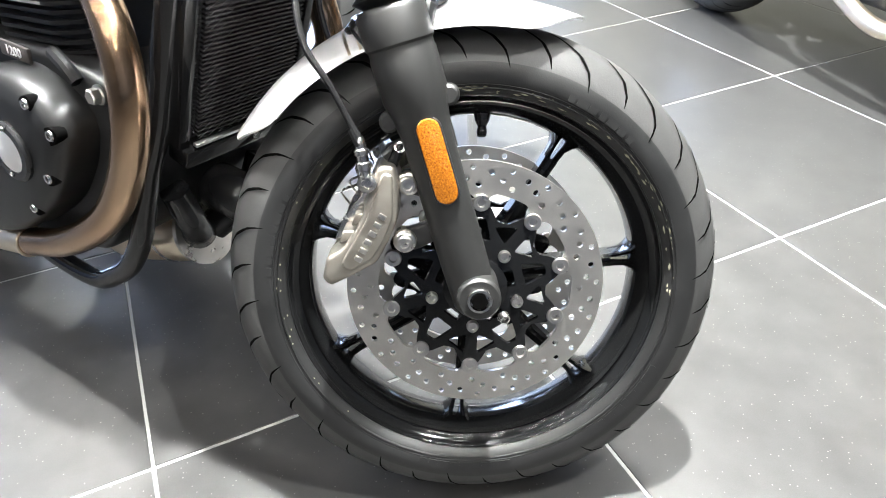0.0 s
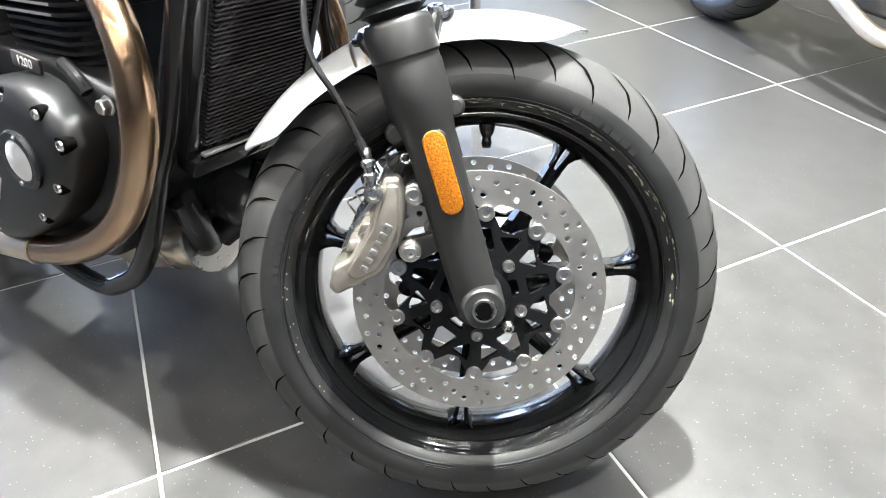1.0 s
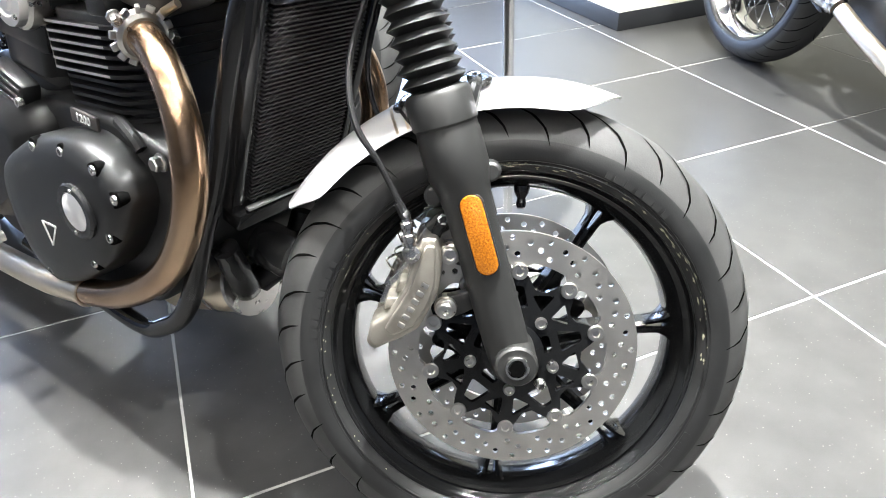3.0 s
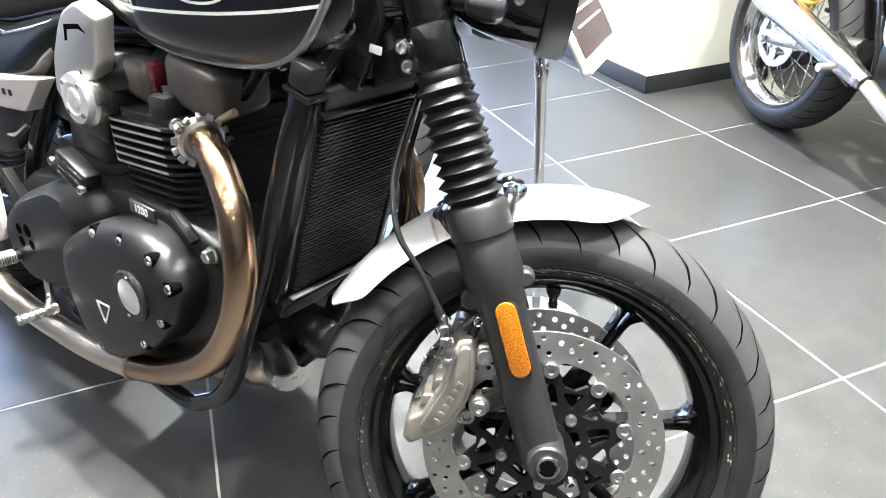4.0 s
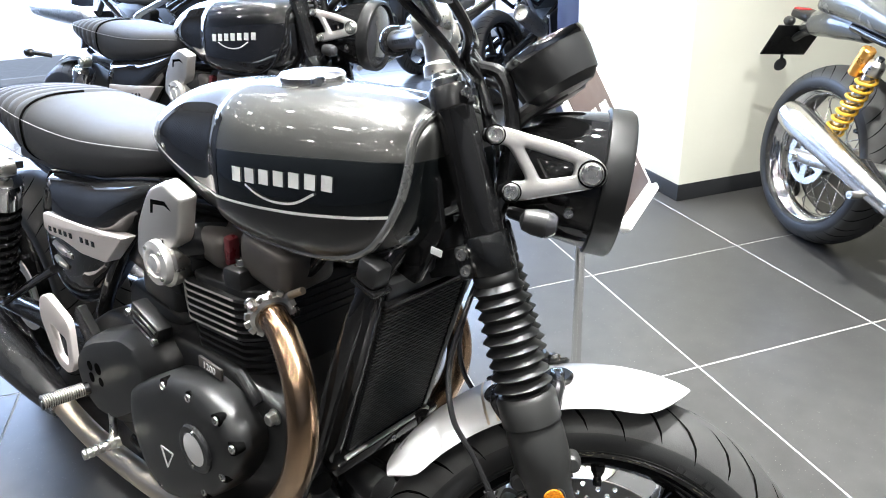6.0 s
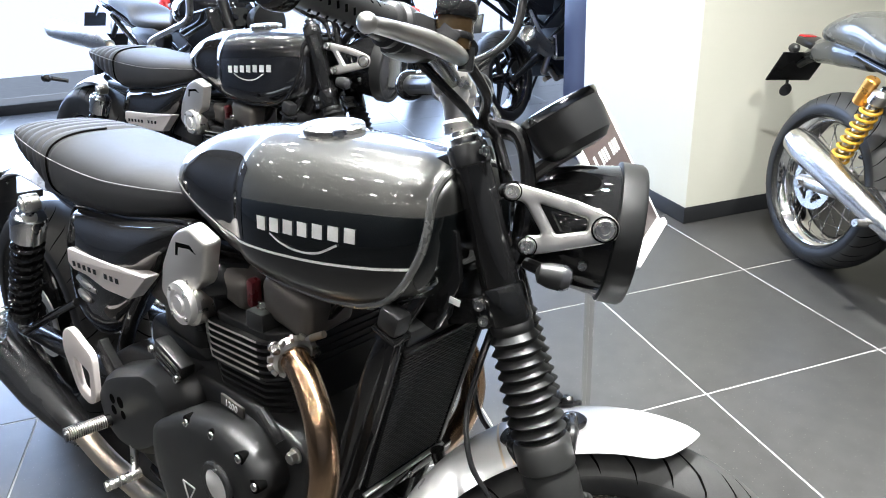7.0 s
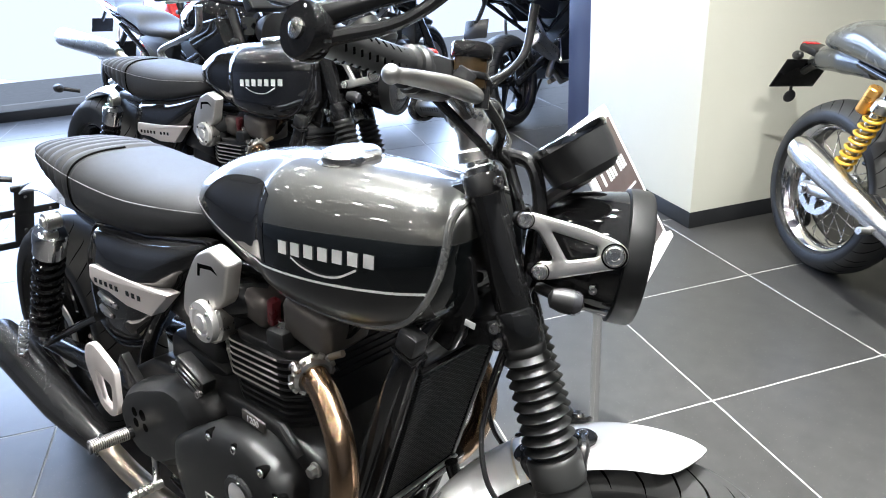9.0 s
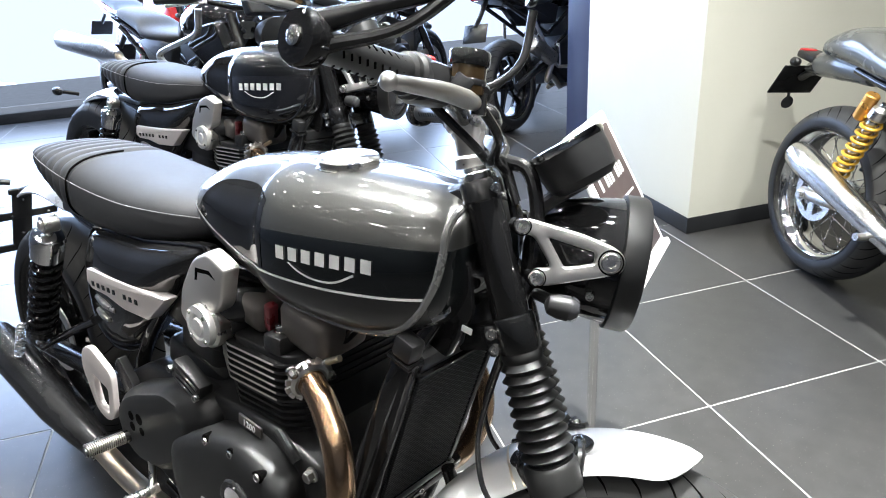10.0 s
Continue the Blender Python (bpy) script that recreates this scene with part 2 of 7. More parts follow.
def part(name, bm, mat, parent=None, label="", at=None, smooth=35):
    """Link a bmesh as one mesh object under a thing or under a part."""
    me = bpy.data.meshes.new(name)
    bmesh.ops.recalc_face_normals(bm, faces=bm.faces[:])
    if smooth and not any(f.smooth for f in bm.faces):
        for f in bm.faces:
            f.smooth = True
    bm.to_mesh(me)
    bm.free()
    me.materials.append(mat)
    if smooth:
        me.set_sharp_from_angle(angle=radians(smooth))
    ob = new(name, me)
    ob.parent = parent
    if at is not None:
        ob.matrix_local = at
    if label:
        ob["label"] = label
    return ob


def thing(name, m, label, category, group=""):
    ob = new(name)
    ob.matrix_world = m
    ob.empty_display_size = 0.1
    return tagged(ob, label, category, group)


def curve_points(pts, n=8, closed=False):
    """A smooth line through the given points."""
    p = [Vector(q) for q in pts]
    out, k = [], len(p)
    for i in range(k if closed else k - 1):
        a, b = p[i], p[(i + 1) % k]
        z = p[i - 1] if (i > 0 or closed) else a * 2 - b
        c = p[(i + 2) % k] if (i + 2 < k or closed) else b * 2 - a
        for j in range(n):
            t = j / n
            out.append(0.5 * (2 * a + (b - z) * t + (2 * z - 5 * a + 4 * b - c) * t * t + (3 * a - z - 3 * b + c) * t ** 3))
    if not closed:
        out.append(p[-1])
    return out


def add_rings(bm, rings, closed=False, caps=True):
    vs = [[bm.verts.new(p) for p in r] for r in rings]
    n = len(vs[0])
    for i in range(len(vs) if closed else len(vs) - 1):
        a, b = vs[i], vs[(i + 1) % len(vs)]
        for j in range(n):
            bm.faces.new((a[j], a[(j + 1) % n], b[(j + 1) % n], b[j])).smooth = True
    if caps and not closed:
        bm.faces.new(vs[0][::-1])
        bm.faces.new(vs[-1])
    return bm


def tube(pts, r, seg=12, n=8, bm=None, closed=False, smooth_path=True):
    """A round tube along a smooth line; r may be one radius or one for each given point."""
    bm = bm or bmesh.new()
    p = curve_points(pts, n, closed) if smooth_path else [Vector(q) for q in pts]
    if isinstance(r, (int, float)):
        rr = [r] * len(p)
    else:
        rr = [float(np.interp(i / (len(p) - 1), np.linspace(0, 1, len(r)), r)) for i in range(len(p))]
    up, rings = None, []
    for i, q in enumerate(p):
        t = ((p[(i + 1) % len(p)] if (closed or i + 1 < len(p)) else q) - (p[i - 1] if (closed or i > 0) else q)).normalized()
        if up is None:
            up = t.orthogonal().normalized()
        up = (up - t * up.dot(t)).normalized()
        side = t.cross(up)
        rings.append([q + (up * math.cos(a) + side * math.sin(a)) * rr[i] for a in np.linspace(0, math.tau, seg, endpoint=False)])
    return add_rings(bm, rings, closed)


def lathe(prof, at=(0, 0, 0), axis=(0, 1, 0), seg=40, bm=None, closed=False):
    """A profile of (radius, height along the axis) turned round the axis."""
    bm = bm or bmesh.new()
    a = Vector(axis).normalized()
    u = a.orthogonal().normalized()
    if abs(a.y) > 0.99:
        u = Vector((1, 0, 0))
    w = a.cross(u)
    c = Vector(at)
    rings = [[c + a * h + (u * math.cos(k) + w * math.sin(k)) * max(r, 1e-5) for k in np.linspace(0, math.tau, seg, endpoint=False)] for r, h in prof]
    return add_rings(bm, rings, closed, caps=not closed)


def box(size, m=None, bevel=0.0, bm=None, seg=2):
    bm = bm or bmesh.new()
    r = bmesh.ops.create_cube(bm, size=1)
    bmesh.ops.scale(bm, vec=size, verts=r["verts"])
    if bevel:
        es = list({e for v in r["verts"] for e in v.link_edges})
        bv = bmesh.ops.bevel(bm, geom=es, offset=bevel, segments=seg, affect="EDGES", profile=0.5)
        for f in bv["faces"]:
            f.smooth = len(f.verts) <= 4 and f.calc_area() < 0.3 * min(size[0] * size[1], size[1] * size[2], size[0] * size[2]) + 1e-9 or len(f.verts) == 3
        vs = list({v for f in bv["faces"] for v in f.verts} | {v for v in r["verts"] if v.is_valid})
    else:
        vs = r["verts"]
    if m is not None:
        bmesh.ops.transform(bm, matrix=m, verts=vs)
    return bm


def plate(outline, y0, y1, holes=(), bevel=0.0, bm=None, taper=1.0, centre=None):
    """A plate cut from an outline in x and z, with holes, between two y; taper shrinks the y0 face towards the centre."""
    bm = bm or bmesh.new()
    tmp = bmesh.new()
    es = []
    for loop in (outline, *holes):
        vs = [tmp.verts.new((p[0], y1, p[1])) for p in loop]
        es += [tmp.edges.new((vs[i], vs[(i + 1) % len(vs)])) for i in range(len(vs))]
    bmesh.ops.triangle_fill(tmp, use_beauty=True, use_dissolve=False, edges=es, normal=(0, 1, 0))
    if not holes and len(outline) > 4:
        bmesh.ops.dissolve_limit(tmp, angle_limit=0.01, verts=tmp.verts[:], edges=tmp.edges[:])
    ex = bmesh.ops.extrude_face_region(tmp, geom=tmp.faces[:])
    top = [g for g in ex["geom"] if isinstance(g, bmesh.types.BMVert)]
    cx = centre or (sum(p[0] for p in outline) / len(outline), sum(p[1] for p in outline) / len(outline))
    for v in top:
        v.co.y = y0
        v.co.x, v.co.z = cx[0] + (v.co.x - cx[0]) * taper, cx[1] + (v.co.z - cx[1]) * taper
    bmesh.ops.recalc_face_normals(tmp, faces=tmp.faces[:])
    if bevel:
        tops = set(top)
        rim = [e for e in tmp.edges if e.verts[0] in tops and e.verts[1] in tops and any(f.normal.y * (1 if y0 > y1 else -1) < 0.7 for f in e.link_faces)]
        bmesh.ops.bevel(tmp, geom=rim, offset=bevel, segments=3, affect="EDGES", profile=0.5)
    for f in tmp.faces:
        f.smooth = abs(f.normal.y) < 0.985
    me = bpy.data.meshes.new("tmp")
    tmp.to_mesh(me)
    tmp.free()
    bm.from_mesh(me)
    bpy.data.meshes.remove(me)
    return bm


def round_outline(pts, r=0.01, n=4):
    """Round the corners of a closed outline."""
    out, k = [], len(pts)
    for i in range(k):
        p, a, b = Vector(pts[i]), Vector(pts[i - 1]), Vector(pts[(i + 1) % k])
        da, db = (a - p), (b - p)
        d = min(r, da.length * 0.45, db.length * 0.45)
        s, e = p + da.normalized() * d, p + db.normalized() * d
        for j in range(n + 1):
            t = j / n
            out.append(tuple(s * (1 - t) ** 2 + p * 2 * t * (1 - t) + e * t * t))
    return out


def pillow(outline, y0, side, prof, centre, bm=None):
    """A convex cover over an outline in x and z: prof gives (scale towards the centre, height)."""
    bm = bm or bmesh.new()
    rings = [[(centre[0] + (x - centre[0]) * k, y0 + side * h, centre[1] + (z - centre[1]) * k) for x, z in outline] for k, h in prof]
    return add_rings(bm, rings)


def circle(cx, cz, r, n=12, a0=0.0):
    return [(cx + r * math.cos(a0 + math.tau * i / n), cz + r * math.sin(a0 + math.tau * i / n)) for i in range(n)]


def bolt(at, axis, r=0.008, h=0.006, bm=None):
    """A round head with a hexagon socket."""
    prof = [(r * 0.98, 0), (r, h * 0.5), (r * 0.85, h), (r * 0.55, h), (r * 0.5, h * 0.45), (0, h * 0.4)]
    return lathe(prof, at, axis, 14, bm)


def hex_bolt(at, axis, r=0.01, h=0.007, bm=None):
    bm = lathe([(r * 1.15, 0), (r * 1.15, h * 0.25), (r * 0.9, h * 0.3)], at, axis, 16, bm)
    a = Vector(axis).normalized()
    return lathe([(r * 0.9, 0), (r * 0.9, h * 0.85), (r * 0.75, h)], Vector(at) + a * h * 0.25, axis, 6, bm)


def superellipse(cx, zb, zt, w, n=2.5, seg=40, flat=0.0):
    zc, h = (zb + zt) / 2, (zt - zb) / 2
    ring = []
    for a in np.linspace(0, math.tau, seg, endpoint=False):
        c, s = math.cos(a), math.sin(a)
        y = w * math.copysign(abs(c) ** (2 / n), c)
        z = zc + h * math.copysign(abs(s) ** (2 / n), s)
        ring.append((cx, y, z))
    return ring


def stations(rows, k=4):
    """Smooth in-between sections from a few rows of numbers."""
    out = []
    a = np.array(rows, float)
    for i in range(len(a) - 1):
        p0, p1, p2, p3 = a[max(i - 1, 0)], a[i], a[i + 1], a[min(i + 2, len(a) - 1)]
        for j in range(k):
            t = j / k
            out.append(0.5 * (2 * p1 + (p2 - p0) * t + (2 * p0 - 5 * p1 + 4 * p2 - p3) * t * t + (3 * p1 - p0 - 3 * p2 + p3) * t ** 3))
    out.append(a[-1])
    return out


# ---- the showroom ----
TURN_TILE, TILE_U, TILE_V = 26.3, 0.605, 0.596
GRID = pose(0.409, 1.702, 0, 0, 0, TURN_TILE)
X0, X1, Y0, Y1 = -14, 9, -10, 14

bm = box(((X1 - X0) * 0.6, (Y1 - Y0) * 0.6, 0.1), pose((X0 + X1) * 0.3, (Y0 + Y1) * 0.3, -0.0512))
floor = part("floor", bm, GROUT, None, smooth=0)
floor.matrix_world = GRID
tagged(floor, "dark grey porcelain tile floor with pale grout lines", "floor", kind="structure")



def wall_slab(name, a, b, height, thick, mat, label, z0=0.0):
    """An upright slab in the tile grid from a to b, thickened away to its left."""
    pa, pb = Vector(a), Vector(b)
    d = (pb - pa)
    L = d.length
    bm = box((L, thick, height), Matrix.Translation((L / 2, thick / 2, z0 + height / 2)), 0.004)
    ob = part(name, bm, mat, None, smooth=30)
    ob.matrix_world = GRID @ pose(pa.x, pa.y, 0, 0, 0, math.degrees(math.atan2(d.y, d.x)))
    return tagged(ob, label, "wall", kind="structure")


corner = GRID.inverted() @ Vector((0.54, 2.962, 0))
cx, cy = corner.x, corner.y
wall_slab("wall_column_front", (cx, cy), (cx + 5.0, cy), CEIL, 0.95, WALL, "white painted wall behind the display motorcycles")
wall_slab("baseboard", (cx - 0.008, cy - 0.008), (cx + 5.0, cy - 0.008), 0.075, 0.006, SKIRT, "black skirting board at the foot of the white wall")
wall_slab("baseboard", (cx - 0.008, cy + 0.952), (cx - 0.008, cy - 0.008), 0.075, 0.006, SKIRT, "black skirting board at the foot of the white wall")
wall_slab("wall_navy_end", (cx + 0.02, cy + 0.953), (cx + 4.9, cy + 0.953), CEIL, 0.28, NAVY, "dark navy wall panel beside the white wall")
# unseen walls, added dark so that gloss paint reflects little light
wall_slab("wall_right", (8.6 * 0.6, -9.5 * 0.6), (8.6 * 0.6, 13 * 0.6), CEIL, 0.2, CHARCOAL, "unseen charcoal side wall, added to close the room and darken reflections")
wall_slab("wall_near", (-13.5 * 0.6, -9 * 0.6), (8.6 * 0.6, -9 * 0.6), CEIL, -0.2, CHARCOAL, "unseen charcoal near wall, added to close the room and darken reflections")
# set close in to keep window light out of the side panel's reflection
wall_slab("wall_left", (-5.64, -9 * 0.6), (-5.64, 5.62), CEIL, 0.2, CHARCOAL, "unseen charcoal side wall, added to close the room and darken reflections")
bm = box(((X1 - X0) * 0.6, (Y1 - Y0) * 0.6, 0.1), pose((X0 + X1) * 0.3, (Y0 + Y1) * 0.3, CEIL + 0.05))
ceiling = part("ceiling", bm, CEILING, None, smooth=0)
ceiling.matrix_world = GRID
tagged(ceiling, "dark showroom ceiling with round recessed spotlights", "ceiling", kind="structure")
# the ring at (-1.15, 1.45) goes with the added tank lamp
for k, (sx, sy) in enumerate([q[:2] for q in SPOTS] + [(-1.15, 1.45)] + [(x * 0.62 - 0.3, y * 0.7 + 0.3) for x in (-6.4, -5, -3.6, -2.2, -1, 0.4, 1.6, 2.8) for y in (-5.4, -4.0, -2.8, -1.3, 0.4, 2.1, 3.7, 5.2)]):
    sp = thing("ceiling_spotlight", pose(sx, sy, CEIL), "small round white recessed ceiling spotlight, lit", "ceiling light", "ceiling spotlights")
    part("ring", lathe([(0.085, 0), (0.09, -0.008), (0.07, -0.012), (0.062, 0)], (0, 0, -0.001), (0, 0, 1), 24, closed=True), WHITE_MARK, sp)
    if k > len(SPOTS):
        part("lamp", lathe([(0.054, -0.004), (0.001, -0.0045)], (0, 0, 0), (0, 0, 1), 16), SPOT_GLOW, sp)

# glazed front: frames, panes, daylight beyond
GY = 5.62
gf = thing("glazed_front", GRID @ pose(0, GY, 0), "tall shop window with dark frames and bright daylight outside", "window")
gf["kind"] = "structure"
for i in range(6):
    x = -5.6 + i * 1.9
    part("mullion", box((0.07, 0.12, CEIL), pose(x, 0, CEIL / 2), 0.004), SKIRT, gf)
    pn = part("pane", box((1.83, 0.012, CEIL - 0.22), pose(x + 0.95, 0, CEIL / 2 + 0.03), 0), GLASS, gf, smooth=0)
    pn.visible_shadow = False
    part("sill", box((1.83, 0.12, 0.09), pose(x + 0.95, 0, 0.045), 0.004), SKIRT, gf)
    part("transom", box((1.83, 0.10, 0.08), pose(x + 0.95, 0, CEIL - 0.04), 0.004), SKIRT, gf)
bd = part("backdrop", box((24, 0.05, 6.5), pose(-1, 0, 2.6), 0), OUTSIDE, None, smooth=0)
bd.matrix_world = GRID @ pose(0, GY + 2.5, 0)
tagged(bd, "bright bluish daylight outside the shop window", "backdrop", kind="structure")
# ---- motorcycles ----
RAKE = radians(22.8)
STEER_AX = Vector((-math.sin(RAKE), 0, math.cos(RAKE)))
HEAD = Vector((0, 0, 0.3)) - Vector((math.cos(RAKE), 0, math.sin(RAKE))) * 0.06
RAKE = radians(21.2)
AX = Vector((-math.sin(RAKE), 0, math.cos(RAKE)))
FWD = Vector((math.cos(RAKE), 0, math.sin(RAKE)))


def on_fork(s, y=0.0, f=0.0):
    """A place on the fork: s along its slope from the axle, f ahead of it."""
    return Vector((0.001, y, 0.291)) + AX * s + FWD * f


def wheel_tyre(parent, at, c, R, half, bead, groove=True):
    p = [(bead, half * 0.80), (bead + 0.006, half * 0.93), (bead + 0.016, half * 0.99), (R - 0.050, half * 1.0), (R - 0.040, half * 0.965), (R - 0.027, half * 0.86), (R - 0.014, half * 0.66), (R - 0.0045, half * 0.36), (R - 0.001, half * 0.17), (R, 0)]
    prof = p + [(r, -h) for r, h in p[-2::-1]]
    inner = [(bead, -half * 0.7), (bead, half * 0.7)]
    ty = part("tyre", lathe(prof + inner, c, (0, 1, 0), 96, closed=True), RUBBER, parent, "worn black road tyre", at)
    ty.data.materials.append(TREAD)
    for poly in ty.data.polygons:
        q = poly.center - Vector(c)
        poly.material_index = int(math.hypot(q.x, q.z) > R - 0.043)
    if groove:
        # raised near-black strips paint the shade of the tread grooves
        bm = bmesh.new()
        cv = Vector(c)
        for side in (-1, 1):
            for k in range(18):
                for (a0, h0, a1, h1, wd) in ((0.0, 0.12, -0.28, 0.985, 0.0021), (-0.29, 0.30, -0.45, 0.95, 0.0019)):
                    base = math.tau * k / 18 + (0.17 if side > 0 else 0) + 0.065
                    prev = None
                    for j in range(15):
                        t = j / 14
                        a = base + (a0 + (a1 - a0) * t ** 0.7) * 1.0
                        h = (h0 + (h1 - h0) * t)
                        r = float(np.interp(h, [0, 0.17, 0.36, 0.66, 0.86, 0.965, 1.0], [R, R - 0.001, R - 0.0045, R - 0.014, R - 0.027, R - 0.040, R - 0.050])) + 0.0009
                        w = wd * (1 - abs(2 * t - 1) ** 3) + 0.0003
                        quad = [cv + Vector((math.cos(a + e / r) * r, side * (h * half + 0.0010 * h), math.sin(a + e / r) * r)) for e in (-w, w)]
                        cur = [bm.verts.new(q) for q in quad]
                        if prev:
                            bm.faces.new((prev[0], prev[1], cur[1], cur[0]))
                        prev = cur
        part("tread_groove_shade", bm, RECESS_SHADE_SEAM, ty, at=None, smooth=0)
        # moulded lettering on the sidewall, as plain bars
        bm = bmesh.new()
        for a0, cnt in ((-1.75, 9), (-0.75, 8), (2.75, 8), (0.9, 7)):
            for i in range(cnt):
                a = a0 + i * 0.055
                r = R - 0.056
                m = Matrix.Translation(cv + Vector((math.cos(a) * r, -half * 0.985, math.sin(a) * r))) @ Matrix.Rotation(-a + math.pi / 2, 4, "Y")
                box((0.0075 + 0.003 * ((i * 7) % 3), 0.0016, 0.011), m, 0, bm)
        tagged(part("moulded_lettering", bm, RUBBER, ty, smooth=0), kind="stuff")
        for rr in (bead + 0.0085, bead + 0.0125):
            part("bead_line", lathe([(rr - 0.0007, half * 0.945), (rr, half * 0.968 + 0.001), (rr + 0.0007, half * 0.955)], c, (0, -1, 0), 96, closed=True), RUBBER, ty)
        # dried mounting paste and mould flecks round the bead
        rng = random.Random(5)
        bm = bmesh.new()
        for i in range(90):
            a = rng.uniform(0.05, 1.75) if i < 70 else rng.uniform(2.4, 4.2)
            rr = bead + rng.uniform(0.003, 0.010)
            ln, wd_ = rng.uniform(0.002, 0.012) if i < 70 else 0.003, rng.uniform(0.0004, 0.0011)
            h = half * float(np.interp(rr, [bead, bead + 0.006, bead + 0.022], [0.80, 0.93, 1.0])) + 0.0006
            vs = [bm.verts.new(cv + Vector((math.cos(a + t / rr) * (rr + e), -h - e * 0.6, math.sin(a + t / rr) * (rr + e)))) for t, e in ((-ln / 2, 0), (0, -wd_), (ln / 2, wd_ * 0.3), (0, wd_))]
            bm.faces.new(vs)
        tagged(part("bead_residue", bm, SCUFF, ty, "pale dried flecks along the bead", smooth=0), kind="stuff")
    return ty


def bolts(parent, name, spots, axis, r, h, mat, at=None, hexed=False):
    for q in spots:
        part(name, (hex_bolt if hexed else bolt)(q, axis, r, h), mat, parent, at=at)


def brake_disc(bike, at, c, side):
    """Floating disc: drilled rotor, lattice carrier and buttons. side -1 right, 1 left."""
    y = side * 0.046
    cx, cz = c[0], c[2]
    out = circle(cx, cz, 0.1525, 72)
    inner = []
    for i in range(160):
        a = math.tau * i / 160
        k = math.cos(10 * (a - radians(92)))
        inner.append((cx + (0.1150 - 0.0115 * max(0, k) ** 2.0) * math.cos(a), cz + (0.1150 - 0.0115 * max(0, k) ** 2.0) * math.sin(a)))
    holes = [inner]
    for k in range(20):
        for j, (r, da, rad) in enumerate(((0.1245, 0.00, 0.0038), (0.1325, 0.105, 0.0038), (0.1395, 0.21, 0.0038), (0.1450, 0.05, 0.0036))):
            a = math.tau * k / 20 + da + radians(4)
            holes.append(circle(cx + r * math.cos(a), cz + r * math.sin(a), rad, 8))
    disc = part("brake_disc", plate(out, y - 0.0025, y + 0.0025, holes), DISC, bike, "drilled stainless brake disc", at, 30)
    # carrier
    pts = []
    for i in range(120):
        a = math.tau * i / 120
        k = math.cos(10 * (a - radians(92)))
        r = 0.0935 + 0.0125 * max(-0.75, k)
        pts.append((cx + r * math.cos(a), cz + r * math.sin(a)))
    ch = [circle(cx, cz, 0.030, 24)]
    polar = lambda rows, a: round_outline([(cx + r * math.cos(a + radians(d)), cz + r * math.sin(a + radians(d))) for r, d in rows], 0.004, 3)
    for k in range(5):
        b = radians(56) + math.tau * k / 5
        o_ = b + radians(36)
        # windows beside each straight arm, under each paired arm, and a slot at the hub
        ch.append(polar(((0.062, 6.5), (0.088, 5.0), (0.077, 23)), b))
        ch.append(polar(((0.062, -6.5), (0.077, -23), (0.088, -5.0)), b))
        ch.append(polar(((0.060, -14), (0.086, -4.5), (0.086, 4.5), (0.060, 14)), o_))
        ch.append(polar(((0.0375, -17), (0.049, -13), (0.049, 13), (0.0375, 17)), o_))
    ca = part("disc_carrier", plate(pts, y - 0.004, y + 0.003, ch), RIM_BLACK, bike, "black lattice disc carrier", at, 30)
    for k in range(10):
        a = radians(92) + math.tau * k / 10
        q = (cx + 0.1035 * math.cos(a), y + side * 0.0035, cz + 0.1035 * math.sin(a))
        part("button", lathe([(0.0098, 0), (0.0104, 0.002), (0.0092, 0.004), (0.0052, 0.004), (0.0042, 0.001), (0, 0.0008)], q, (0, side, 0), 16), ALU, disc, "")
    for k in range(5):
        a = radians(56) + math.tau * k / 5
        q = (cx + 0.0535 * math.cos(a), y + side * 0.004, cz + 0.050 * math.sin(a))
        part("bolt", bolt(q, (0, side, 0), 0.0076, 0.007), ALU, ca)
    return disc


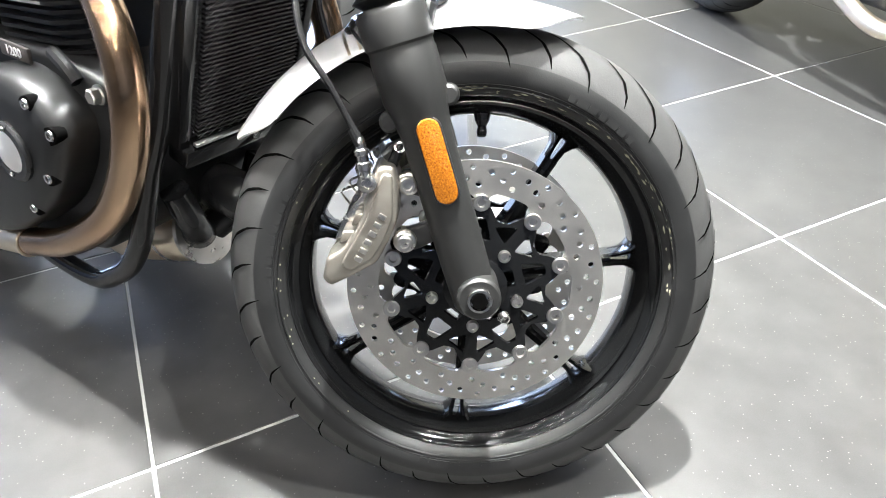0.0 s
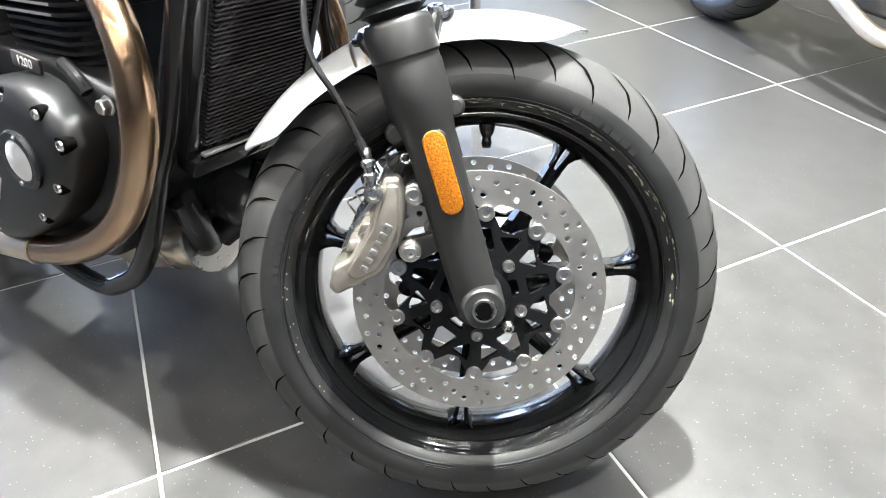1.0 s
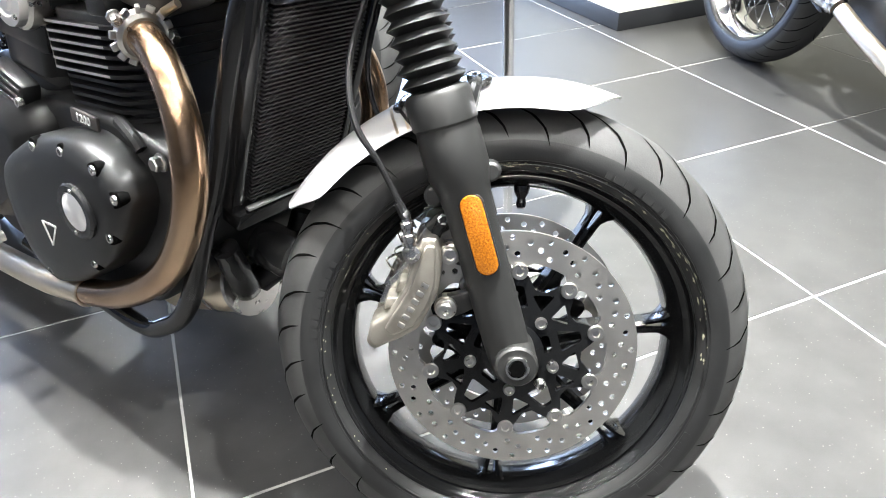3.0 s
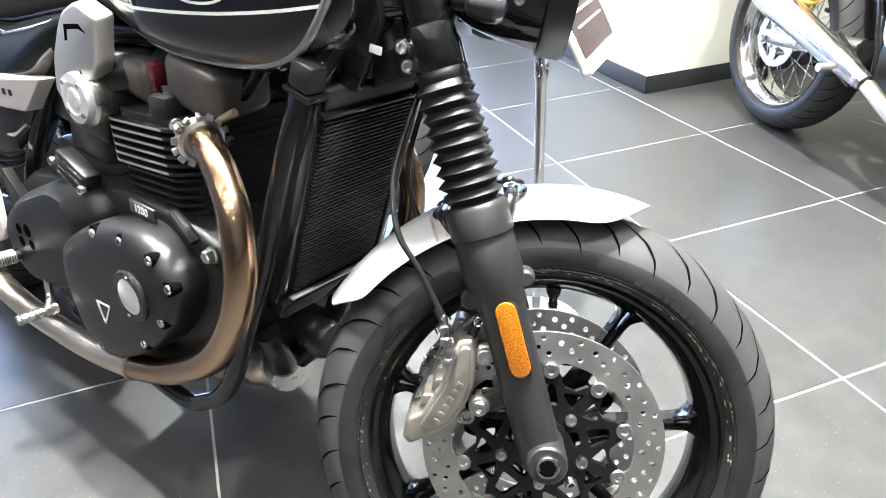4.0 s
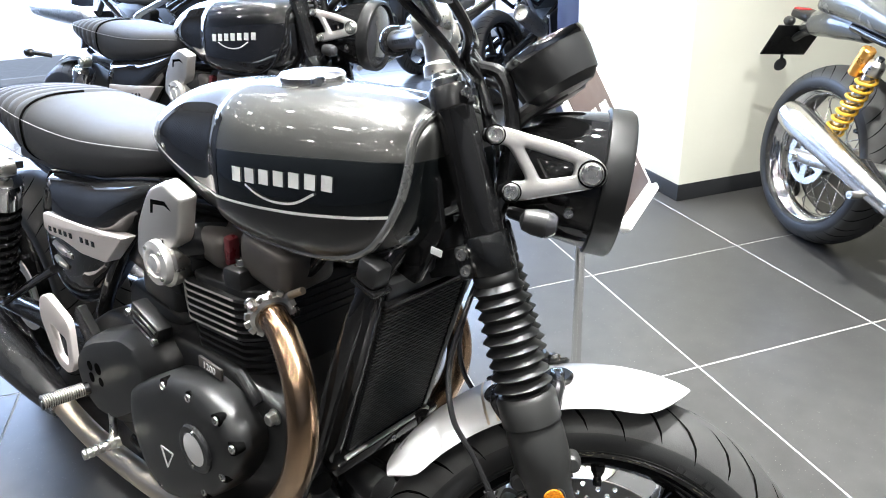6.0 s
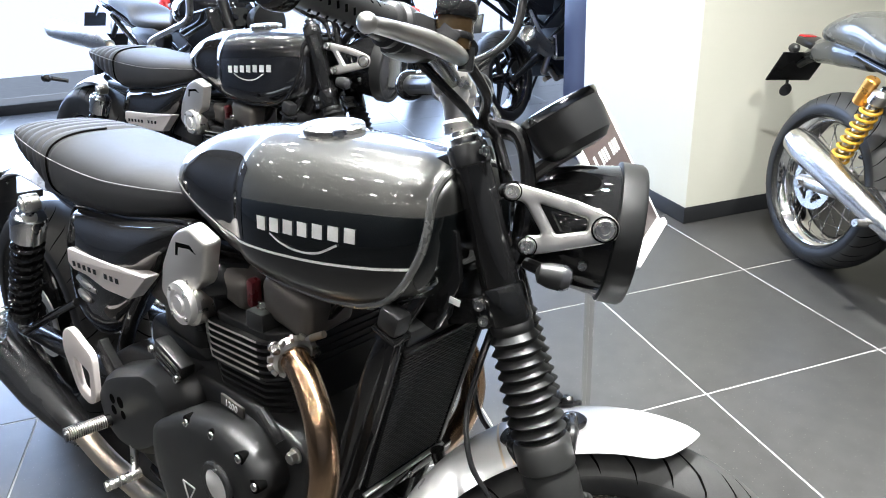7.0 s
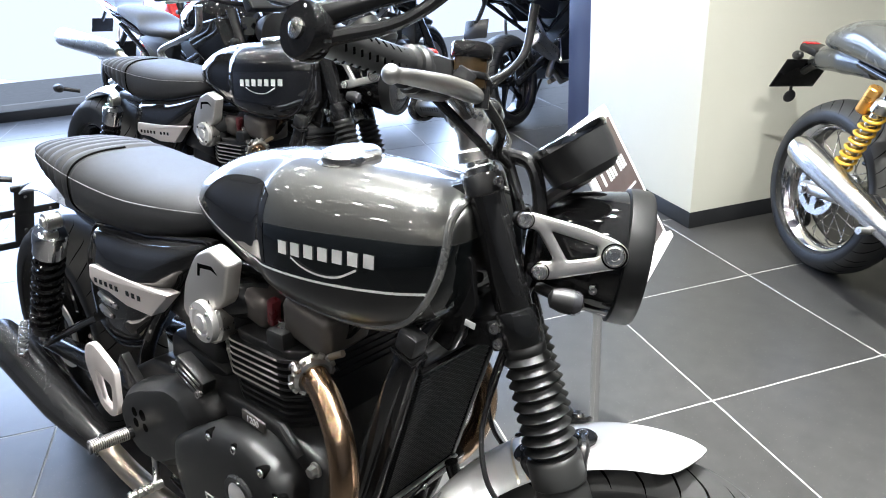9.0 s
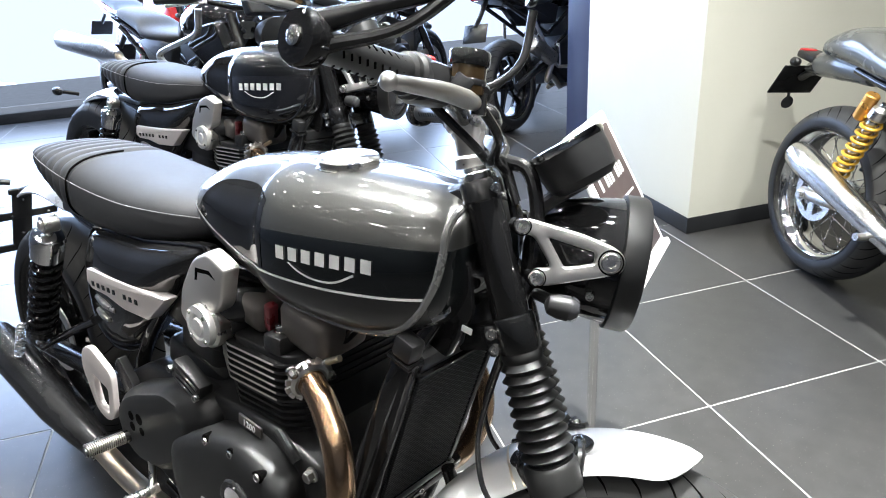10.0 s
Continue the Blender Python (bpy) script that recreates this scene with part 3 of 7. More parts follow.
def cast_wheel(bike, at, c, half, spokes=7, a0=12.0, name="front_wheel", rim_r=0.23):
    c = Vector(c)
    k = rim_r / 0.23
    p = [(0.2300, half), (0.2325, half - 0.002), (0.2305, half - 0.005), (0.2240, half - 0.006), (0.2215, half - 0.009), (0.2190, half - 0.016), (0.2120, half - 0.019), (0.2095, half - 0.017), (0.2075, half - 0.020), (0.2015, half - 0.028), (0.1985, half - 0.036), (0.1970, 0.0)]
    prof = [(r * k, h) for r, h in p] + [(r * k, -h) for r, h in p[-2::-1]]
    back = [(0.2215 * k, -half * 0.7), (0.2125 * k, 0), (0.2215 * k, half * 0.7)]
    rim = part(name, lathe(prof + back, c, (0, 1, 0), 96, closed=True), RIM_BLACK, bike, "gloss black cast wheel rim", at, 50)
    part("hub", lathe([(0.03, -0.056), (0.038, -0.054), (0.04, -0.03), (0.033, 0), (0.04, 0.03), (0.038, 0.054), (0.03, 0.056)], c, (0, 1, 0), 32), RIM_BLACK, rim)
    for i in range(spokes):
        a = radians(a0) + math.tau * i / spokes
        bm = bmesh.new()

        def blade(rows):
            rings = []
            for r, off, w, h in rows:
                r *= k
                m = 0.5 * w
                sec = [(-w, -h * 0.75), (-w, h * 0.75), (-m, h), (-m * 0.8, h * 0.6), (m * 0.8, h * 0.6), (m, h), (w, h * 0.75), (w, -h * 0.75), (m, -h), (m * 0.8, -h * 0.6), (-m * 0.8, -h * 0.6), (-m, -h)]
                rings.append([c + Vector((math.cos(a) * r - math.sin(a) * (t + off), h_, math.sin(a) * r + math.cos(a) * (t + off))) for t, h_ in sec])
            add_rings(bm, rings)
        # each spoke forks into two prongs where it meets the rim
        blade([(0.03, 0, 0.014, 0.028), (0.08, 0, 0.0100, 0.021), (0.15, 0, 0.0078, 0.0165), (0.171, 0, 0.0084, 0.0165)])
        for sg in (-1, 1):
            blade([(0.168, sg * 0.0052, 0.0030, 0.0150), (0.185, sg * 0.0066, 0.0026, 0.0160), (0.1935, sg * 0.0092, 0.0044, 0.0200), (0.1990, sg * 0.0120, 0.0070, 0.0235)])
        part("spoke", bm, RIM_BLACK, rim, smooth=40)
    return rim


def speed_bike(m, steer, tank_mat, low_mat, fender_mat, label, group="", big_rear=False):
    """A modern-classic twin-cylinder roadster, built upright with its front axle over the origin."""
    bike = thing("motorcycle", m, label, "motorcycle", group)
    MS = Matrix.Translation(HEAD) @ Matrix.Rotation(radians(steer), 4, STEER_AX) @ Matrix.Translation(-HEAD)
    C = (0, 0, 0.3)

    # front wheel
    fw = cast_wheel(bike, MS, C, 0.052)
    tyre = wheel_tyre(bike, MS, C, 0.30, 0.060, 0.224)
    # valve
    va = radians(93)
    part("valve", tube([(r_ * math.cos(va), -0.016 - 0.002 * k, 0.3 + r_ * math.sin(va)) for k, r_ in enumerate((0.199, 0.192, 0.186, 0.180, 0.175))], [0.010, 0.0085, 0.005, 0.0062, 0.0050], 12), CABLE, fw)
    brake_disc(bike, MS, C, -1)
    brake_disc(bike, MS, C, 1)

    # fork
    for side in (-1, 1):
        y = 0.078 * side
        prof = [(0.020, -0.006), (0.0255, 0.004), (0.0268, 0.05), (0.0276, 0.205), (0.031, 0.228), (0.0355, 0.245), (0.0355, 0.288), (0.0345, 0.291), (0.0345, 0.297), (0.0368, 0.300), (0.0368, 0.331), (0.0345, 0.335), (0.033, 0.337)]
        leg = part("fork_leg", lathe(prof, on_fork(0.0, y), AX, 36), LEG_GREY, bike, "anthracite painted lower fork leg", MS)
        part("axle_boss", lathe([(0.022, -0.026), (0.0245, -0.024), (0.0245, 0.033), (0.022, 0.036), (0.017, 0.036)], (0.0, y, 0.309), (0, 1, 0) if side > 0 else (0, -1, 0), 32), LEG_GREY, leg)
        part("axle_end", lathe([(0.0142, 0), (0.0142, 0.003), (0.0134, 0.0045), (0.0108, 0.0045), (0.0098, 0.001)], (0, y + side * 0.036, 0.309), (0, side, 0), 32), STEEL, leg)
        # near-black hexagon plug painted as shade inside the axle end
        part("socket", lathe([(0.0098, 0.0), (0.0098, 0.0052)], (0, y + side * 0.0358, 0.309), (0, side, 0), 6), RECESS_SHADE_SEAM, leg)
        part("pinch_bolt", bolt((0.030, y + side * 0.020, 0.286), (0.3, side, -0.3), 0.007, 0.008), STEEL, leg)
        # mudguard lugs
        for s, f in ((0.236, 0.034), (0.226, -0.034)):
            part("mudguard_lug", lathe([(0.011, -0.012), (0.012, 0), (0.011, 0.012), (0.008, 0.015)], on_fork(s, y * 0.9, f), (0, side, 0), 18), LEG_GREY, leg)
        # gaiter
        pr = [(0.0325, 0.334)]
        for i in range(9):
            s0 = 0.339 + i * 0.0150
            big = 0.0362 - 0.0004 * i + 0.0006 * math.sin(i * 2.1)
            pr += [(0.0265, s0), (big - 0.0022, s0 + 0.0058), (big, s0 + 0.0072), (big - 0.0016, s0 + 0.0086)]
        pr += [(0.0262, 0.474), (0.0275, 0.478), (0.0275, 0.486), (0.024, 0.489)]
        part("gaiter", lathe(pr, on_fork(0, y), AX, 40), GAITER, bike, "ribbed black rubber fork gaiter", MS, 50)
        # stanchion, lower and upper clamp barrels
        part("fork_tube", lathe([(0.0185, 0.46), (0.0185, 0.70)], on_fork(0, y), AX, 32), GLOSS_BLACK, bike, "", MS)
        part("fork_sleeve", lathe([(0.0225, 0.535), (0.0235, 0.537), (0.0235, 0.688)], on_fork(0, y), AX, 32), GLOSS_BLACK, bike, "gloss black upper fork sleeve", MS)
        lc = part("lower_clamp", lathe([(0.0265, 0.487), (0.0285, 0.490), (0.0285, 0.528), (0.027, 0.534), (0.021, 0.536)], on_fork(0, y), AX, 32), RIM_BLACK, bike, "", MS)
        part("clamp_ear", box((0.030, 0.022, 0.042), Matrix.Translation(on_fork(0.508, y + side * 0.004, -0.026)) @ Matrix.Rotation(-RAKE, 4, "Y"), 0.006), RIM_BLACK, lc)
        for s in (0.498, 0.518):
            part("bolt", bolt(on_fork(s, y + side * 0.013, -0.030), Vector((-0.3, side * 1.0, 0)), 0.0075, 0.008), STEEL, lc)
        uc = part("upper_clamp", lathe([(0.022, 0.684), (0.0255, 0.688), (0.0255, 0.709), (0.024, 0.713), (0.018, 0.714)], on_fork(0, y), AX, 32), SATIN_BLACK, bike, "", MS)
        part("fork_cap", lathe([(0.0175, 0.712), (0.0185, 0.715), (0.0185, 0.722), (0.0165, 0.724), (0.0155, 0.724), (0.015, 0.730), (0.009, 0.731), (0.008, 0.727)], on_fork(0, y), AX, 20), STEEL, uc, "silver knurled fork cap")
        part("bolt", bolt(on_fork(0.699, y + side * 0.019, 0.019), (0.6, side, 0), 0.007, 0.007), STEEL, uc)
    YM = Matrix((FWD, AX, Vector((0, -1, 0)))).transposed().to_4x4()
    YM.translation = on_fork(0)
    for nm, s, th in (("lower_yoke", 0.508, 0.034), ("upper_yoke", 0.698, 0.022)):
        o = [(0.016, -0.075), (0.004, -0.03), (0.0, 0.0), (0.004, 0.03), (0.016, 0.075), (-0.020, 0.080), (-0.062, 0.040), (-0.088, 0.018), (-0.088, -0.018), (-0.062, -0.040), (-0.020, -0.080)]
        yb = plate(round_outline(o, 0.010), s + th / 2, s - th / 2, bevel=0.003)
        bmesh.ops.transform(yb, matrix=YM, verts=yb.verts[:])
        part(nm, yb, SATIN_BLACK, bike, "", MS)
    part("head_stem", lathe([(0.030, 0.50), (0.030, 0.685), (0.018, 0.69), (0.018, 0.715), (0.012, 0.72)], on_fork(0, 0, -0.055), AX, 28), SATIN_BLACK, bike, "", MS)

    # reflector on the outer face of each leg
    for side in (-1, 1):
        n = 10
        ol = []
        for i in range(n + 1):
            a = math.pi * i / n
            ol.append((0.0125 * math.cos(a), 0.034 + 0.0125 * math.sin(a)))
        for i in range(n + 1):
            a = math.pi + math.pi * i / n
            ol.append((0.0125 * math.cos(a), -0.034 + 0.0125 * math.sin(a)))
        rm = Matrix.Translation(on_fork(0.176, side * 0.1060, 0.004)) @ Matrix.Rotation(-RAKE, 4, "Y")
        bmb = plate([(x * 1.14, z * 1.03) for x, z in ol], side * 0.0, -side * 0.006, bevel=0.0012)
        bmesh.ops.transform(bmb, matrix=rm, verts=bmb.verts[:])
        rf = part("reflector_base", bmb, PLASTIC, bike, "", MS)
        bmb = plate(ol, side * 0.0035, -side * 0.001, bevel=0.002)
        bmesh.ops.transform(bmb, matrix=rm, verts=bmb.verts[:])
        part("reflector", bmb, AMBER, rf, "amber oblong side reflector")

    # calipers
    for side in (-1, 1):
        Y = lambda d: side * (d - 0.018)
        main = round_outline([(-0.121, 0.446), (-0.104, 0.449), (-0.096, 0.430), (-0.095, 0.388), (-0.103, 0.363), (-0.115, 0.335), (-0.143, 0.316), (-0.166, 0.304), (-0.175, 0.312), (-0.173, 0.336), (-0.155, 0.348), (-0.136, 0.383), (-0.129, 0.416)], 0.006, 4)
        cal = part("brake_caliper", plate(main, Y(0.113), Y(0.066), bevel=0.005, taper=0.97), CALIPER, bike, "grey cast four-piston brake caliper", MS)
        face = round_outline([(-0.116, 0.438), (-0.105, 0.438), (-0.101, 0.392), (-0.108, 0.366), (-0.121, 0.340), (-0.145, 0.324), (-0.156, 0.331), (-0.149, 0.346), (-0.130, 0.384), (-0.122, 0.415)], 0.007, 4)
        part("outer_cover", plate(face, Y(0.1155), Y(0.111), bevel=0.0022, taper=0.98), CALIPER, cal)
        inner = round_outline([(-0.126, 0.440), (-0.108, 0.436), (-0.104, 0.385), (-0.122, 0.338), (-0.164, 0.312), (-0.172, 0.334), (-0.158, 0.356), (-0.138, 0.40)], 0.008, 3)
        part("inner_half", plate(inner, Y(0.056), Y(0.024), bevel=0.004, taper=1.0), CALIPER, cal)
        # raised maker's mark as plain bars
        for i in range(6):
            t = i / 5
            mm = Matrix.Translation((-0.136 + 0.023 * t, Y(0.1158), 0.340 + 0.050 * t)) @ Matrix.Rotation(radians(-65), 4, "Y")
            part("raised_bar", box((0.0062, 0.0016, 0.0085), mm, 0.0006), ALU, cal)
        foot = round_outline([(-0.118, 0.338), (-0.143, 0.317), (-0.166, 0.303), (-0.176, 0.311), (-0.174, 0.326), (-0.150, 0.330), (-0.130, 0.345)], 0.005, 3)
        part("caliper_foot", plate(foot, Y(0.110), Y(0.030), bevel=0.003, taper=0.97), CALIPER, cal)
        # finned piston bores on the leading edge
        for k in range(3):
            x0, z0 = -0.160 + 0.012 * k, 0.352 + 0.020 * k
            rib = round_outline([(x0, z0), (x0 + 0.030, z0 + 0.010), (x0 + 0.034, z0 + 0.020), (x0 + 0.004, z0 + 0.016)], 0.003, 2)
            part("piston_rib", plate(rib, Y(0.106 - 0.004 * k), Y(0.062), bevel=0.002, taper=0.95), CALIPER, cal)
        part("pad_backing", plate(round_outline([(-0.168, 0.346), (-0.150, 0.352), (-0.128, 0.402), (-0.134, 0.412), (-0.160, 0.372)], 0.004), Y(0.072), Y(0.066), bevel=0.001), STEEL, cal)
        # mounting lugs to the fork leg
        for (lx, lz), q in (((-0.088, 0.425), [(-0.098, 0.437), (-0.080, 0.440), (-0.048, 0.424), (-0.052, 0.404), (-0.082, 0.412), (-0.098, 0.414)]), ((-0.087, 0.359), [(-0.098, 0.370), (-0.080, 0.374), (-0.042, 0.392), (-0.034, 0.372), (-0.074, 0.348), (-0.098, 0.347)])):
            part("caliper_lug", plate(round_outline(q, 0.006), Y(0.094), Y(0.080), bevel=0.003), LEG_GREY, cal)
            part("bolt_boss", lathe([(0.0135, -0.016), (0.0135, 0.0), (0.0118, 0.002)], (lx, Y(0.096), lz), (0, side, 0), 20), CALIPER, cal)
            part("mounting_bolt", lathe([(0.0118, 0), (0.0124, 0.002), (0.0124, 0.004), (0.0098, 0.005), (0.0095, 0.012), (0.0078, 0.0135), (0.0052, 0.0135), (0.0048, 0.008), (0, 0.008)], (lx, Y(0.096), lz), (0, side, 0), 20), ALU, cal)
        part("bleed_screw", tube([(-0.108, Y(0.092), 0.440), (-0.100, Y(0.092), 0.462), (-0.092, Y(0.088), 0.470)], [0.0065, 0.006, 0.004], 10), SATIN_BLACK, cal)
        part("bridge", tube([(-0.116, Y(0.080), 0.448), (-0.098, Y(0.080), 0.464), (-0.078, Y(0.080), 0.466)], [0.007, 0.008, 0.006], 10), LEG_GREY, cal)
        part("bridge_bolt", bolt((-0.100, Y(0.090), 0.462), (0, side, 0.3), 0.0070, 0.007), STEEL, cal)
        for k in range(3):
            part("pad_spring", tube([(-0.152 + 0.008 * k, Y(0.078), 0.392 + 0.012 * k), (-0.160 + 0.008 * k, Y(0.088), 0.408 + 0.012 * k), (-0.146 + 0.008 * k, Y(0.066), 0.412 + 0.012 * k)], 0.0013, 6), STEEL, cal)
        part("hose_union", lathe([(0.0060, 0), (0.0060, 0.010), (0.0085, 0.011), (0.0085, 0.018), (0.0062, 0.020), (0.0062, 0.026), (0.0080, 0.027), (0.0080, 0.032), (0.0056, 0.034), (0.0056, 0.044), (0.0042, 0.046)], (-0.1315, Y(0.118), 0.430), (-0.24, 0, 1), 12), STEEL, cal, "steel hose union")
        part("banjo", lathe([(0.0100, -0.010), (0.0105, 0), (0.0100, 0.005), (0.0060, 0.006), (0.005, 0.002), (0, 0.002)], (-0.1310, Y(0.118), 0.427), (0, side, 0), 16), STEEL, cal)
        # hose from the caliper to the yoke
        hose = [(-0.141, Y(0.118), 0.470), (-0.172, Y(0.114), 0.520), (-0.203, Y(0.108), 0.562), (-0.216, Y(0.09), 0.62), (-0.205, Y(0.075), 0.69), (-0.19, Y(0.05), 0.75), (-0.19, Y(0.02), 0.79)]
        hs = part("brake_hose", tube(hose, 0.0037, 10), CABLE, bike, "", MS)
        part("hose_collar", tube([(-0.140, Y(0.118), 0.466), (-0.150, Y(0.117), 0.482)], 0.0058, 10), CABLE, hs)

    # front mudguard
    bm = bmesh.new()
    a_rear, a_front = radians(152), radians(73.5)
    rings = []
    N = 40
    for i in range(N + 1):
        t = i / N
        a = a_rear + (a_front - a_rear) * t
        ring = []
        lat = 1.0
        if t > 0.80:
            lat = max(0.03, 1 - ((t - 0.80) / 0.20) ** 2.6) ** 0.8
        if t < 0.12:
            lat = 0.55 + 0.45 * math.sin(t / 0.12 * math.pi / 2)
        for (u, r) in [(q, 0.327 - 0.029 * abs(q) ** 2.4) for q in np.linspace(-1, 1, 17)] + [(q, 0.3235 - 0.028 * abs(q) ** 2.4) for q in np.linspace(1, -1, 17)]:
            rr = r if lat > 0.999 else (0.327 - 0.029 * abs(u * lat) ** 2.4 - (0.327 - 0.029 * abs(u) ** 2.4 - r))
            ring.append(Vector((math.cos(a) * rr, 0.071 * u * lat, 0.3 + math.sin(a) * rr)))
        rings.append(ring)
    add_rings(bm, rings)
    fd = part("front_mudguard", bm, fender_mat, bike, "short silver-white painted front mudguard", MS, 60)
    for aa in (radians(119.5), radians(122)):
        bm = bmesh.new()
        rings = []
        for q in np.linspace(-1, 1, 17):
            r = 0.327 - 0.029 * abs(q) ** 2.4 + 0.0006
            rings.append([Vector((math.cos(aa + e) * r, 0.0712 * q, 0.3 + math.sin(aa + e) * r)) for e in (-0.0055, 0.0055)])
        vs = [[bm.verts.new(p) for p in r] for r in rings]
        for i in range(len(vs) - 1):
            bm.faces.new((vs[i][0], vs[i][1], vs[i + 1][1], vs[i + 1][0]))
        part("stripe", bm, EXH_STEEL, fd, "thin bronze stripe")
    for side in (-1, 1):
        for qx, qz in ((-0.080, 0.617), (-0.152, 0.586)):
            nr = Vector((qx, 0, qz - 0.3)).normalized() + Vector((0, side * 0.25, 0))
            q = Vector((qx, side * 0.036, qz))
            part("mudguard_bracket", lathe([(0.019, -0.004), (0.020, 0.0), (0.017, 0.003)], q, nr, 20), SATIN_BLACK, fd)
            part("bolt", bolt(q + nr * 0.002, nr, 0.009, 0.006), STEEL, fd)
            part("mudguard_stay", tube([q, q + Vector((0.0, side * 0.03, -0.006)), on_fork(0.30, side * 0.082, 0.025 if qx > -0.1 else -0.025)], 0.008, 10), SATIN_BLACK, fd)

    # headlamp
    hc, hd = Vector((-0.055, 0, 0.866)), Vector((1, 0, -0.06)).normalized()
    bowl = [(0.001, -0.135), (0.035, -0.131), (0.058, -0.115), (0.072, -0.09), (0.080, -0.06), (0.086, -0.02), (0.088, 0.0)]
    hl = part("headlamp", lathe(bowl, hc, hd, 48), GLOSS_BLACK, bike, "gloss black headlamp bowl", MS, 60)
    part("bezel", lathe([(0.0885, -0.012), (0.0925, -0.010), (0.093, 0.016), (0.090, 0.021), (0.084, 0.022), (0.084, -0.01)], hc, hd, 48, closed=True), GAITER, hl, "matt black headlamp ring")
    part("lens", lathe([(0.084, 0.014), (0.06, 0.022), (0.03, 0.027), (0.001, 0.028)], hc, hd, 40), GLOVE_TAIL, hl)
    part("bolt", bolt((-0.098, -0.073, 0.826), (0, -1, -0.2), 0.0065, 0.005), STEEL, hl)
    for side in (-1, 1):
        y0, y1 = side * 0.097, side * 0.087
        A, B, D = (-0.194, 0.906), (-0.168, 0.843), (-0.080, 0.874)
        o = [(-0.203, 0.911), (-0.188, 0.917), (-0.117, 0.905), (-0.076, 0.893), (-0.062, 0.882), (-0.063, 0.864), (-0.078, 0.857), (-0.157, 0.834), (-0.174, 0.834), (-0.180, 0.846), (-0.170, 0.856), (-0.151, 0.858), (-0.178, 0.896), (-0.198, 0.896)]
        hole = [(-0.160, 0.896), (-0.100, 0.884), (-0.100, 0.870), (-0.136, 0.861)]
        hb = part("headlamp_bracket", plate(round_outline(o, 0.008), y0, y1, [round_outline(hole, 0.004)], bevel=0.0035), BRUSHED, hl, "polished V-shaped alloy headlamp bracket")
        for q, r in ((A, 0.0095), (B, 0.0095), (D, 0.0125)):
            part("bracket_bolt", lathe([(r, 0), (r, 0.003), (r * 0.85, 0.0045), (r * 0.5, 0.0045), (r * 0.45, 0.002), (0, 0.002)], (q[0], y0, q[1]), (0, side, 0), 18), STEEL, hl)
            # near-black raised ring painted as the shade of a groove round the bolt
            part("bolt_ring", lathe([(r * 1.12, 0.0002), (r * 1.30, 0.0006), (r * 1.12, 0.0010)], (q[0], y0, q[1]), (0, side, 0), 20, closed=True), RECESS_SHADE_SEAM, hl)
        for q in (A, B):
            part("bracket_post", tube([(q[0], y1, q[1]), (q[0] - 0.01, side * 0.075, q[1])], 0.009, 12), SATIN_BLACK, hl)
        # turn signal
        ts = part("turn_signal", lathe([(0.004, -0.026), (0.012, -0.022), (0.0155, -0.01), (0.0160, 0.004)], (-0.128, side * 0.105, 0.812), (1, 0, -0.1), 24), PLASTIC, bike, "black bullet turn signal", MS)
        part("lens", lathe([(0.0157, 0.004), (0.0157, 0.009), (0.012, 0.015), (0.005, 0.0175), (0.001, 0.018)], (-0.128, side * 0.105, 0.812), (1, 0, -0.1), 24), GLOVE_TAIL, ts, "smoked turn signal lens")
        part("stalk", tube([(-0.14, side * 0.09, 0.815), (-0.165, side * 0.06, 0.818)], 0.008, 10), PLASTIC, ts)
        # instrument
        gd = Vector((-math.sin(radians(35)), 0, math.cos(radians(35))))
        gc = Vector((-0.150, side * 0.052, 1.012))
        g = part("instrument", lathe([(0.018, -0.058), (0.036, -0.055), (0.046, -0.045), (0.0495, -0.02), (0.0495, 0.0)], gc, gd, 36), PLASTIC, bike, "round black instrument pod", MS)
        part("bezel", lathe([(0.0500, -0.004), (0.0515, 0.0), (0.0505, 0.006), (0.046, 0.007), (0.046, 0.001)], gc, gd, 36, closed=True), CHROME, g, "chrome instrument ring")
        part("glass", lathe([(0.046, 0.003), (0.001, 0.005)], gc, gd, 36), GLOVE_TAIL, g)
        part("instrument_stalk", tube([gc + gd * -0.05, Vector((-0.17, side * 0.04, 0.93)), Vector((-0.18, side * 0.03, 0.89))], 0.010, 10), PLASTIC, g)
        # looms behind the headlamp
        part("wiring_loom", tube([(-0.225, side * 0.05, 0.985), (-0.195, side * 0.062, 0.975), (-0.178, side * 0.062, 0.93), (-0.172, side * 0.055, 0.86), (-0.185, side * 0.05, 0.80)], 0.0095, 10), CABLE, bike, "", MS)

    # handlebar, controls
    risers = [(-0.272, -0.045, 0.975), (-0.272, 0.045, 0.975)]
    for q in risers:
        rs = part("bar_riser", lathe([(0.020, -0.005), (0.020, 0.008), (0.016, 0.012), (0.0165, 0.034), (0.02, 0.04), (0.019, 0.055)], q, (-0.25, 0, 1), 24), ALU, bike, "silver handlebar riser", MS)
        part("bar_clamp", box((0.05, 0.036, 0.032), Matrix.Translation((q[0] - 0.016, q[1], q[2] + 0.058)) @ Matrix.Rotation(radians(-20), 4, "Y"), 0.008), ALU, rs)
    half = [(-0.285, 0.0, 1.032), (-0.286, -0.06, 1.033), (-0.292, -0.11, 1.043), (-0.308, -0.17, 1.056), (-0.332, -0.215, 1.060), (-0.40, -0.325, 1.066)]
    bar = [(x, -y, z) for x, y, z in half[:0:-1]] + half
    part("handlebar", tube(bar, 0.0112, 14, 6), SATIN_BLACK, bike, "tapered handlebar", MS)
